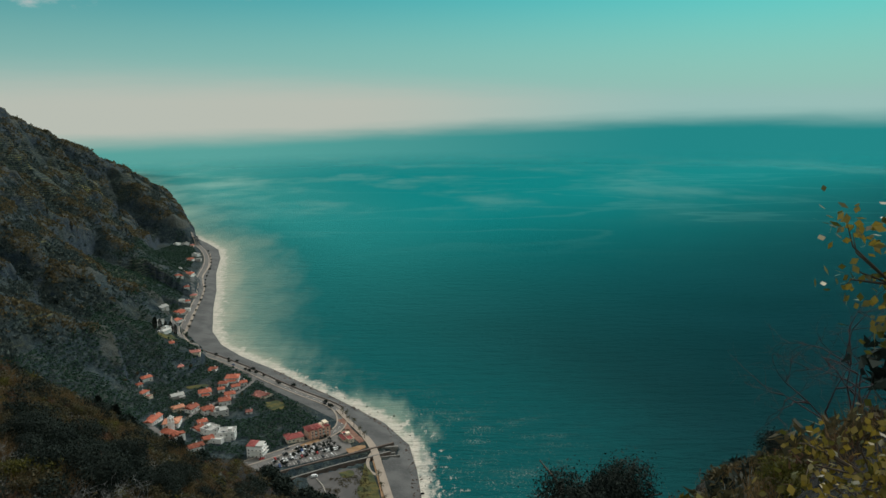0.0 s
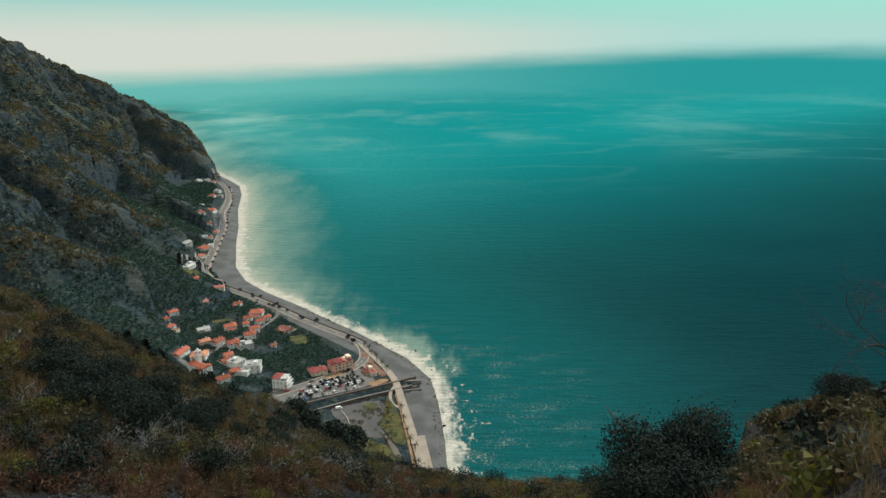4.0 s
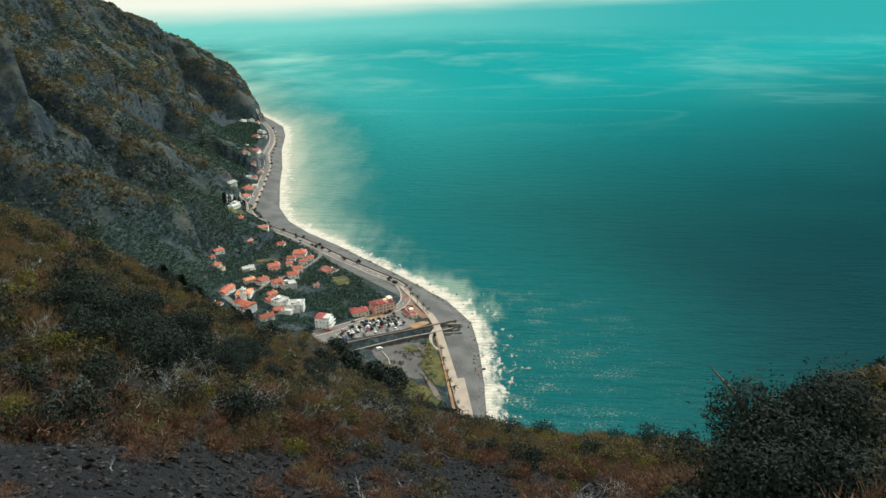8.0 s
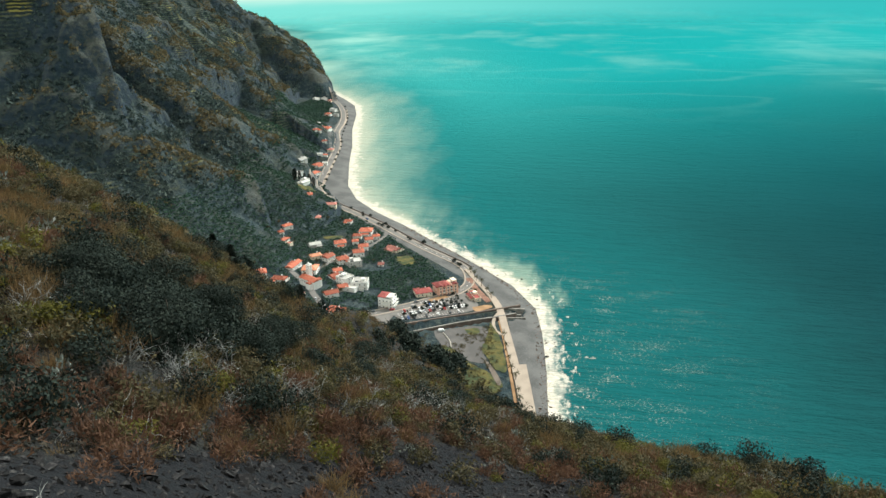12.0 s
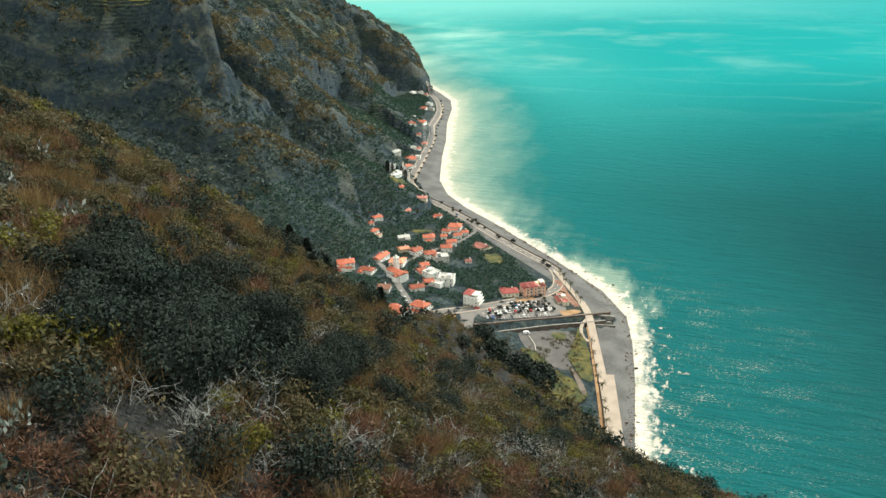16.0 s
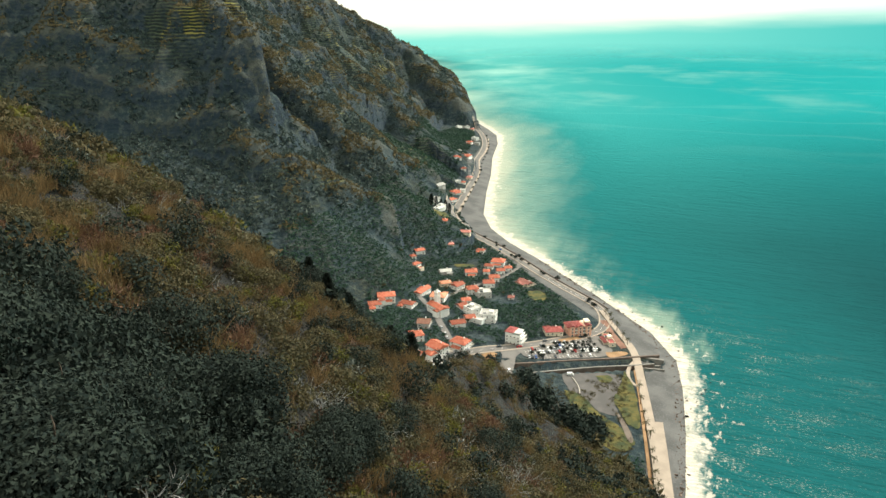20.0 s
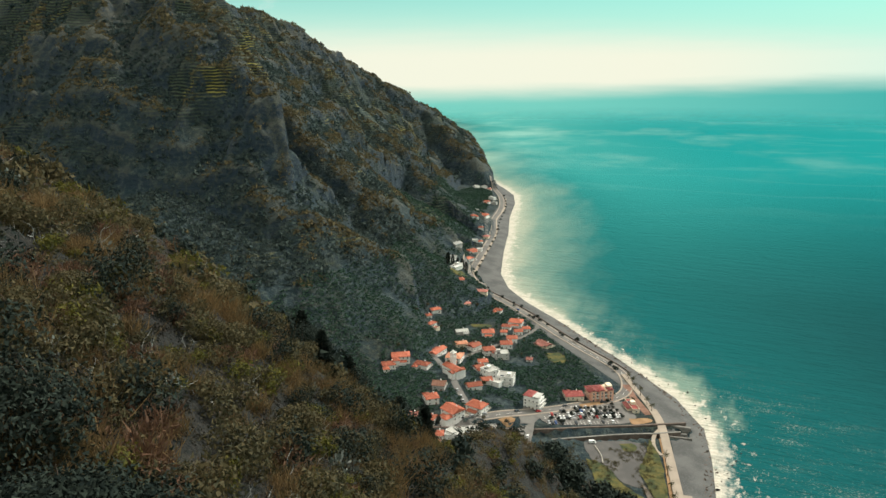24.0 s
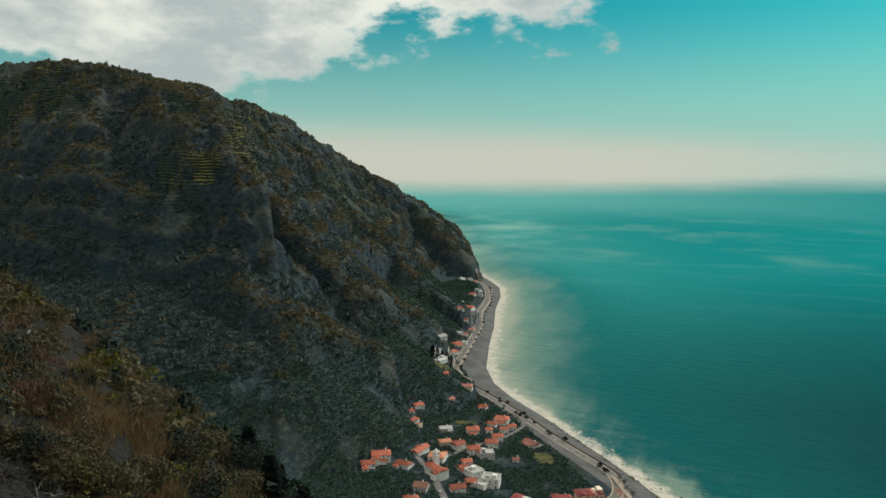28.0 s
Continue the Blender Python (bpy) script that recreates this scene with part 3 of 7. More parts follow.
sea.data.attributes.new("shore", "FLOAT", "POINT").data.foreach_set("value", sdist.astype(np.float32).ravel())
tagged(sea, "teal sea with white surf along a grey beach", "sea", kind="structure")


# ---- building helpers ----
class Shape:
    """Collects boxes, prisms and tubes into one mesh."""

    def __init__(self):
        self.v, self.f, self.m = [], [], []

    def face(self, pts, mat=0):
        i = len(self.v)
        self.v += [tuple(p) for p in pts]
        self.f.append(tuple(range(i, i + len(pts))))
        self.m.append(mat)

    def box(self, x0, y0, z0, x1, y1, z1, mat=0, m=None):
        c = [(x0, y0, z0), (x1, y0, z0), (x1, y1, z0), (x0, y1, z0), (x0, y0, z1), (x1, y0, z1), (x1, y1, z1), (x0, y1, z1)]
        if m is not None:
            c = [tuple(m @ Vector(p)) for p in c]
        i = len(self.v)
        self.v += c
        for q in ((3, 2, 1, 0), (4, 5, 6, 7), (0, 1, 5, 4), (1, 2, 6, 5), (2, 3, 7, 6), (3, 0, 4, 7)):
            self.f.append(tuple(i + k for k in q))
            self.m.append(mat)
        return self

    def tube(self, pts, radii, sides=6, mat=0, cap=True):
        rings = []
        for k, p in enumerate(pts):
            p = Vector(p)
            a = Vector(pts[min(k + 1, len(pts) - 1)]) - Vector(pts[max(k - 1, 0)])
            a.normalize()
            u = a.orthogonal().normalized() if abs(a.z) < 0.9 else Vector((1, 0, 0))
            u = (u - a * u.dot(a)).normalized()
            w = a.cross(u)
            i = len(self.v)
            for s in range(sides):
                t = 2 * math.pi * s / sides
                self.v.append(tuple(p + (u * math.cos(t) + w * math.sin(t)) * radii[k]))
            rings.append(i)
        for a, b in zip(rings, rings[1:]):
            for s in range(sides):
                self.f.append((a + s, a + (s + 1) % sides, b + (s + 1) % sides, b + s))
                self.m.append(mat)
        if cap:
            self.f.append(tuple(rings[-1] + s for s in range(sides)))
            self.m.append(mat)
            self.f.append(tuple(rings[0] + s for s in reversed(range(sides))))
            self.m.append(mat)
        return self

    def mesh(self, name, *mats, smooth=False):
        me = bpy.data.meshes.new(name)
        me.from_pydata(self.v, [], self.f)
        for m in mats:
            me.materials.append(m)
        if len(mats) > 1:
            me.polygons.foreach_set("material_index", self.m)
        if smooth:
            me.polygons.foreach_set("use_smooth", [True] * len(me.polygons))
        me.update()
        return me


def thing(name, m, label, category, group=""):
    ob = new(name)
    ob.empty_display_size = 0.3
    ob.matrix_basis = m
    return tagged(ob, label, category, group)


def part(name, me, parent, label="", m=None):
    ob = new(name, me)
    ob.parent = parent
    if m is not None:
        ob.matrix_basis = m
    return tagged(ob, label)


def gz(x, y):
    return float(lie(x, y))


# ---- village materials ----
def roof_tiles(name, c1, c2):
    m, nt, b = material(name, 0.8, 0, 0.25)
    col = mixc(nt, "MIX", ramp_map(nt, noise_tex(nt, 0.6, 5), 0.35, 0.7, 0, 1), (*c1, 1), (*c2, 1))
    col = mixc(nt, "MIX", ramp_map(nt, noise_tex(nt, 4.0, 4), 0.55, 0.75, 0, 0.5), col, (c1[0] * 0.45, c1[1] * 0.6, c1[2] * 0.7, 1))
    oi = nt.nodes.new("ShaderNodeObjectInfo")
    hs = nt.nodes.new("ShaderNodeHueSaturation")
    v = nt.nodes.new("ShaderNodeMapRange")
    nt.links.new(oi.outputs["Random"], v.inputs[0])
    v.inputs[3].default_value, v.inputs[4].default_value = 0.65, 1.25
    nt.links.new(v.outputs[0], hs.inputs["Value"])
    nt.links.new(col, hs.inputs["Color"])
    nt.links.new(hs.outputs[0], b.inputs["Base Color"])
    w = nt.nodes.new("ShaderNodeTexWave")
    w.inputs["Scale"].default_value = 3.0
    co = nt.nodes.new("ShaderNodeTexCoord")
    nt.links.new(co.outputs["Object"], w.inputs["Vector"])
    bump(nt, b, w.outputs["Fac"], 0.5, 0.08)
    return m


ROOFS = {
    "orange": roof_tiles("orange_clay_tiles", (0.29, 0.074, 0.042), (0.38, 0.13, 0.078)),
    "salmon": roof_tiles("salmon_clay_tiles", (0.4, 0.165, 0.095), (0.45, 0.22, 0.135)),
    "pink": roof_tiles("faded_pink_tiles", (0.31, 0.11, 0.09), (0.37, 0.17, 0.13)),
    "red": roof_tiles("dark_red_tiles", (0.2, 0.042, 0.04), (0.26, 0.075, 0.062)),
    "brown": roof_tiles("weathered_brown_tiles", (0.24, 0.11, 0.075), (0.32, 0.17, 0.12)),
    "grey": roof_tiles("grey_sheet_roof", (0.3, 0.3, 0.28), (0.38, 0.37, 0.34)),
    "white": roof_tiles("pale_concrete_roof", (0.42, 0.41, 0.38), (0.52, 0.51, 0.47)),
}
ROOF_WORDS = {"orange": "orange clay tile roof", "salmon": "faded salmon tile roof", "pink": "faded pink roof", "red": "dark red tile roof",
              "brown": "weathered brown roof", "grey": "grey roof", "white": "flat pale roof"}
WALL_WHITE = surface("white_render", (0.64, 0.63, 0.6), (0.74, 0.73, 0.7), 0.4, 0.9, 3.0, (0.6, 0.58, 0.54), 0.2, 0.03, per_object=0.1)
WALL_CREAM = surface("cream_render", (0.66, 0.56, 0.42), (0.72, 0.63, 0.5), 0.4, 0.9, 3.0, (0.5, 0.43, 0.34), 0.2, 0.03, per_object=0.12)
WALL_PINK = surface("pink_render", (0.66, 0.36, 0.26), (0.7, 0.42, 0.31), 0.4, 0.9, 3.0, (0.5, 0.3, 0.22), 0.2, 0.03)
WALL_GREY = surface("raw_grey_block", (0.36, 0.35, 0.33), (0.46, 0.44, 0.41), 0.4, 0.95, 2.0, (0.26, 0.25, 0.24), 0.4, 0.05, per_object=0.12)
CONCRETE = surface("concrete", (0.36, 0.33, 0.29), (0.44, 0.41, 0.36), 0.15, 0.9, 1.5, (0.36, 0.33, 0.29), 0.3, 0.04)
STONE_DARK = surface("dark_basalt_masonry", (0.1, 0.078, 0.066), (0.15, 0.115, 0.095), 0.3, 0.92, 1.6, (0.06, 0.05, 0.045), 0.6, 0.15)
GLASS, _nt, _b = material("window_glass", 0.08, 0, 0.6)
_b.inputs["Base Color"].default_value = (0.03, 0.04, 0.05, 1)
TRIM = surface("painted_trim", (0.6, 0.58, 0.54), (0.68, 0.66, 0.6), 1.0, 0.6)
WOOD = surface("door_wood", (0.12, 0.07, 0.04), (0.17, 0.1, 0.06), 2.0, 0.6)

WIN_FRAME = Shape()
for ox, oz0, oz1, iy in ((0.62, -0.78, 0.75, 0.05), (0.62, -0.78, 0.75, -0.06), (0.5, -0.65, 0.65, -0.06), (0.5, -0.65, 0.65, 0.05)):
    WIN_FRAME.v += [(-ox, iy - (0.1 if ox > 0.6 and iy < 0 else 0), oz0), (ox, iy - (0.1 if ox > 0.6 and iy < 0 else 0), oz0), (ox, iy, oz1), (-ox, iy, oz1)]
for r in range(4):
    for s in range(4):
        q, e = (r + 1) % 4, (s + 1) % 4
        WIN_FRAME.f.append((r * 4 + s, r * 4 + e, q * 4 + e, q * 4 + s))
        WIN_FRAME.m.append(0)
WIN_FRAME = WIN_FRAME.mesh("window_frame", TRIM)
WIN_PANE = Shape().box(-0.5, -0.02, -0.65, 0.5, 0.02, 0.65).mesh("window_pane", GLASS)
DOOR_LEAF = Shape().box(-0.5, -0.05, 0, 0.5, 0.05, 2.1).box(-0.4, -0.08, 0.2, 0.4, -0.05, 0.95).box(-0.4, -0.08, 1.1, 0.4, -0.05, 1.95).mesh("door_leaf", WOOD)
CHIMNEY = Shape().box(-0.35, -0.35, -1.2, 0.35, 0.35, 1.1).box(-0.45, -0.45, 1.1, 0.45, 0.45, 1.25).box(-0.3, -0.3, 1.25, 0.3, 0.3, 1.6).mesh("chimney_stack", WALL_WHITE)


def add_window(parent, m, scale=1.0):
    w = part("window", WIN_FRAME, parent, "", m @ Matrix.Scale(scale, 4))
    part("pane", WIN_PANE, w)
    return w


def facade_windows(root, L, W, h, storeys, rng, sides=(0, 1, 2, 3), step=3.4, door=True):
    """Rows of windows on the four sides of a box L by W."""
    sh = h / storeys
    for s in sides:
        run, off = ((L, W / 2) if s in (0, 2) else (W, L / 2))
        n = max(1, int(run / step))
        for st in range(storeys):
            for i in range(n):
                if rng.random() < 0.12:
                    continue
                u = (i + 0.5) * run / n - run / 2
                turn = pose(0, 0, 0, 0, 0, 90 * s)
                if door and st == 0 and s == 0 and i == n // 2:
                    part("door", DOOR_LEAF, root, "", turn @ pose(u, -off - 0.03, 0.0))
                else:
                    add_window(root, turn @ pose(u, -off - 0.03, st * sh + sh * 0.55))


def roof_shape(L, W, h, kind, over=0.55, pitch=0.42):
    """A hipped or gabled roof over a box L by W whose eaves are at h, with its own thickness."""
    a, b = L / 2 + over, W / 2 + over
    top = h + b * pitch
    r = max(L / 2 - W / 2 * 0.92, 0.4) if kind == "hip" else a
    th = 0.28
    s = Shape()
    e = [(-a, -b, h), (a, -b, h), (a, b, h), (-a, b, h)]
    lo = [(x, y, z - th) for x, y, z in e]
    p, q = (-r, 0, top), (r, 0, top)
    s.face([e[0], e[1], q, p])
    s.face([e[2], e[3], p, q])
    s.face([e[1], e[2], q])
    s.face([e[3], e[0], p])
    for i in range(4):
        j = (i + 1) % 4
        s.face([lo[i], lo[j], e[j], e[i]])
    s.face(lo[::-1])
    # ridge and hip cap tiles
    s.tube([(-r, 0, top), (r, 0, top)], [0.16, 0.16], 5)
    if kind == "hip":
        for c, k in ((e[0], p), (e[3], p), (e[1], q), (e[2], q)):
            s.tube([c, k], [0.13, 0.13], 5)
    return s, top


def house(x, y, ang, L, W, h, kind, colour, rng):
    wall = WALL_WHITE
    if colour in ("pink", "salmon"):
        wall = WALL_CREAM if rng.random() < 0.6 else WALL_WHITE
    if colour in ("grey", "brown"):
        wall = WALL_GREY
    if colour == "red":
        wall = WALL_CREAM
    L, W, h = L * 0.9, W * 0.8, h * 0.92
    z = min(gz(x + dx, y + dy) for dx in (-3, 0, 3) for dy in (-3, 0, 3))
    storeys = max(1, round(h / 3.2))
    wword = {"white_render": "white", "cream_render": "cream", "raw_grey_block": "bare grey"}[wall.name]
    size = {1: "low", 2: "two-storey", 3: "three-storey"}[min(storeys, 3)]
    label = f"{size} house with {wword} walls and {'a ' if colour != 'white' else 'a '}{ROOF_WORDS[colour]}"
    root = thing("house", pose(x, y, z, 0, 0, ang), label, "house", "village houses")
    body = Shape()
    body.box(-L / 2, -W / 2, -2.5, L / 2, W / 2, h - 0.02)
    if kind == "gable":
        for sx in (-1, 1):
            a = sx * (L / 2 - 0.02)
            body.face([(a, -W / 2, h - 0.02), (a, W / 2, h - 0.02), (a, 0, h + W / 2 * 0.42)])
    body.box(-L / 2 - 0.06, -W / 2 - 0.06, -2.5, L / 2 + 0.06, W / 2 + 0.06, 0.35)
    part("wall", body.mesh("house_wall", wall), root)
    if kind == "flat":
        s = Shape().box(-L / 2 - 0.1, -W / 2 - 0.1, h, L / 2 + 0.1, W / 2 + 0.1, h + 0.22)
        part("roof", s.mesh("flat_roof", ROOFS[colour]), root)
        p = Shape()
        for b in ((-L / 2 - .1, -W / 2 - .1, L / 2 + .1, -W / 2 + .1), (-L / 2 - .1, W / 2 - .1, L / 2 + .1, W / 2 + .1),
                  (-L / 2 - .1, -W / 2 + .1, -L / 2 + .1, W / 2 - .1), (L / 2 - .1, -W / 2 + .1, L / 2 + .1, W / 2 - .1)):
            p.box(b[0], b[1], h + 0.22, b[2], b[3], h + 0.95)
        part("parapet", p.mesh("parapet", wall), root)
        if L * W > 90:
            part("roof_hut", Shape().box(-1.6, -1.4, h + 0.2, 1.6, 1.4, h + 2.5).box(-1.9, -1.7, h + 2.5, 1.9, 1.7, h + 2.7).mesh("roof_hut", wall), root, "",
                 pose(L * rng.uniform(-0.25, 0.25), W * rng.uniform(-0.2, 0.2), 0))
            part("skylight", Shape().box(-1.5, -1.0, h + 0.22, 1.5, 1.0, h + 0.5).mesh("skylight", GLASS), root, "", pose(-L * 0.22, -W * 0.22, 0))
    else:
        s, top = roof_shape(L, W, h, kind)
        part("roof", s.mesh("tiled_roof", ROOFS[colour]), root)
        part("chimney", CHIMNEY, root, "", pose(L * rng.uniform(0.1, 0.3), W * 0.16, h + W * 0.1 + 0.4))
        if L > 7.5 and rng.random() < 0.65:      # a lower wing across one end
            wl, ww, wh = W * rng.uniform(0.55, 0.75), L * rng.uniform(0.36, 0.46), h * rng.uniform(0.68, 0.85)
            at = pose(rng.choice((-1, 1)) * (L / 2 - ww / 2 - 0.1), rng.choice((-1, -1, 1)) * (W / 2 + wl * 0.3), 0, 0, 0, 90)
            wb = Shape().box(-wl / 2, -ww / 2, -2.5, wl / 2, ww / 2, wh - 0.02)
            wing = part("wing", wb.mesh("wing_wall", wall), root, "", at)
            ws, _ = roof_shape(wl, ww, wh, "hip", 0.4)
            part("wing_roof", ws.mesh("wing_roof", ROOFS[colour]), wing)
            for u in (-0.25, 0.25):
                add_window(wing, pose(wl / 2 + 0.03, ww * u, wh * 0.55, 0, 0, 90), 0.95)
    facade_windows(root, L, W, h, storeys, rng, step=3.4 if y < 850 else 5.0)
    if L > 11 and rng.random() < 0.6:      # a tiled lean-to or porch
        k = Shape().box(-L * 0.28, -W / 2 - 3.0, -2.0, L * 0.28, -W / 2 - 0.02, 2.5)
        pr = part("porch", k.mesh("porch_wall", wall), root)
        r = Shape()
        r.face([(-L * 0.32, -W / 2 - 3.5, 2.5), (L * 0.32, -W / 2 - 3.5, 2.5), (L * 0.32, -W / 2 - 0.03, 3.4), (-L * 0.32, -W / 2 - 0.03, 3.4)])
        r.face([(-L * 0.32, -W / 2 - 0.03, 3.2), (L * 0.32, -W / 2 - 0.03, 3.2), (L * 0.32, -W / 2 - 3.5, 2.3), (-L * 0.32, -W / 2 - 3.5, 2.3)])
        r.face([(-L * 0.32, -W / 2 - 3.5, 2.3), (L * 0.32, -W / 2 - 3.5, 2.3), (L * 0.32, -W / 2 - 3.5, 2.5), (-L * 0.32, -W / 2 - 3.5, 2.5)])
        part("porch_roof", r.mesh("porch_roof", ROOFS[colour]), pr)
    if rng.random() < 0.5:                 # paved yard with a low wall
        y0 = W / 2 + 0.05
        k = Shape().box(-L / 2, y0, -1.5, L / 2, y0 + 4, 0.12).box(-L / 2, y0 + 4, -1.5, L / 2, y0 + 4.25, 1.1).box(L / 2, y0, -1.5, L / 2 + 0.25, y0 + 4.25, 1.1)
        part("yard_wall", k.mesh("yard", CONCRETE), root)
    return root


HOUSES = [
    (-299, 666, 45, 11, 9, 5.0, "hip", "orange"),
    (-301, 653, 47, 6, 7, 4.0, "hip", "orange"),
    (-292, 639, 73, 12, 8, 4.0, "hip", "orange"),
    (-284, 633, 73, 6, 7, 4.0, "flat", "pink"),
    (-279, 705, 28, 7, 8, 3.0, "hip", "pink"),
    (-279, 743, 12, 19, 9, 4.0, "hip", "pink"),
    (-250, 723, -1, 9, 8, 4.0, "hip", "orange"),
    (-220, 693, 7, 15, 14, 6.0, "hip", "orange"),
    (-225, 677, 8, 10, 9, 5.0, "hip", "orange"),
    (-222, 660, 17, 7, 8, 5.0, "hip", "orange"),
    (-210, 669, 28, 9, 9, 5.0, "gable", "orange"),
    (-205, 680, 25, 8, 8, 5.0, "hip", "orange"),
    (-209, 646, 18, 11, 10, 6.0, "hip", "orange"),
    (-209, 629, 22, 12, 11, 6.0, "hip", "orange"),
    (-235, 650, 23, 13, 11, 6.0, "hip", "orange"),
    (-260, 642, 36, 13, 9, 5.0, "gable", "grey"),
    (-248, 612, 36, 12, 9, 5.0, "hip", "salmon"),
    (-234, 610, 67, 12, 10, 6.0, "gable", "orange"),
    (-218, 606, 38, 12, 12, 7.0, "hip", "orange"),
    (-205, 603, 28, 14, 13, 7.0, "flat", "grey"),
    (-214, 579, 30, 9, 9, 5.0, "hip", "orange"),
    (-213, 566, 51, 9, 8, 4.0, "gable", "orange"),
    (-200, 558, -29, 13, 14, 8.0, "flat", "white"),
    (-183, 551, 7, 15, 14, 9.0, "flat", "white"),
    (-188, 542, -13, 10, 10, 5.0, "flat", "white"),
    (-197, 542, 37, 9, 10, 5.0, "gable", "orange"),
    (-202, 526, 38, 13, 10, 5.0, "gable", "orange"),
    (-239, 573, 9, 15, 14, 7.0, "hip", "salmon"),
    (-258, 580, 81, 20, 9, 6.0, "gable", "orange"),
    (-257, 544, -1, 14, 10, 5.0, "hip", "orange"),
    (-277, 543, 30, 17, 13, 8.0, "hip", "orange"),
    (-281, 528, 35, 12, 11, 5.0, "hip", "orange"),
    (-227, 513, 13, 11, 12, 6.0, "gable", "brown"),
    (-178, 650, -32, 16, 9, 4.0, "gable", "pink"),
    (-180, 608, 12, 6, 7, 3.0, "hip", "pink"),
    (-222, 487, 39, 11, 12, 7.0, "hip", "orange"),
    (-213, 465, 1, 9, 10, 6.0, "gable", "orange"),
    (-199, 475, -25, 15, 15, 8.0, "gable", "orange"),
    (-186, 491, -12, 15, 13, 7.0, "hip", "orange"),
    (-176, 454, 31, 15, 13, 7.0, "flat", "grey"),
    (-166, 463, 21, 12, 13, 7.0, "flat", "grey"),
    (-202, 468, 5, 7, 8, 4.0, "flat", "white"),
    (-187, 450, -19, 11, 10, 5.0, "flat", "white"),
    (-126, 551, 27, 16, 12, 5.6, "hip", "red"),
    (-81, 556, -60, 20, 6.5, 3.6, "flat", "red"),
    (-78, 426, -26, 10, 10, 4.0, "hip", "salmon"),
    (-42, 375, 16, 11, 7, 4.0, "flat", "white"),
    (-226, 458, 21, 19, 16, 8.0, "gable", "pink"),
    (-197, 444, 24, 8, 9, 4.0, "hip", "orange"),
    (-188, 448, 14, 11, 10, 4.0, "flat", "white"),
    (-170, 432, -38, 7, 8, 4.0, "hip", "orange"),
    (-162, 426, -21, 7, 8, 4.0, "hip", "orange"),
    (-146, 444, 6, 10, 11, 6.0, "hip", "brown"),
    (-196, 434, 7, 8, 8, 4.0, "hip", "pink"),
    (-552, 1443, 58, 15, 10, 5.0, "flat", "white"),
    (-540, 1459, 50, 14, 10, 6.0, "flat", "grey"),
    (-523, 1448, 10, 9, 9, 5.0, "hip", "pink"),
    (-480, 1346, -22, 15, 10, 6.0, "flat", "white"),
    (-475, 1300, -5, 13, 10, 6.0, "hip", "orange"),
    (-459, 1301, -3, 10, 10, 6.0, "flat", "grey"),
    (-487, 1201, 80, 13, 9, 5.0, "hip", "orange"),
    (-476, 1214, 46, 10, 10, 6.0, "hip", "pink"),
    (-462, 1209, 24, 9, 10, 6.0, "flat", "white"),
    (-427, 1166, 2, 13, 11, 6.0, "hip", "pink"),
    (-430, 1138, -18, 12, 10, 6.0, "hip", "orange"),
    (-405, 1101, -6, 12, 11, 6.0, "hip", "orange"),
    (-410, 1061, 57, 11, 9, 5.0, "hip", "orange"),
    (-392, 1046, 21, 9, 10, 5.0, "hip", "orange"),
    (-378, 1034, 0, 10, 10, 5.0, "hip", "pink"),
    (-380, 990, 26, 9, 10, 5.0, "flat", "white"),
    (-374, 997, 16, 7, 8, 5.0, "hip", "orange"),
    (-368, 948, 52, 16, 12, 5.0, "hip", "orange"),
    (-361, 959, 12, 8, 9, 5.0, "flat", "white"),
    (-359, 899, 71, 28, 12, 5.0, "hip", "orange"),
    (-344, 864, 69, 15, 12, 6.0, "flat", "grey"),
    (-345, 833, 73, 15, 11, 5.0, "gable", "grey"),
    (-338, 797, 81, 19, 11, 6.0, "flat", "grey"),
    (-321, 770, 69, 22, 10, 4.0, "flat", "white"),
    (-303, 744, 24, 9, 10, 4.0, "hip", "orange"),
]
rng = random.Random(7)
for hx, hy, ha, hl, hw, hh, hk, hc in HOUSES:
    house(hx, hy, ha, hl, hw, hh * 0.86, hk, hc, rng)


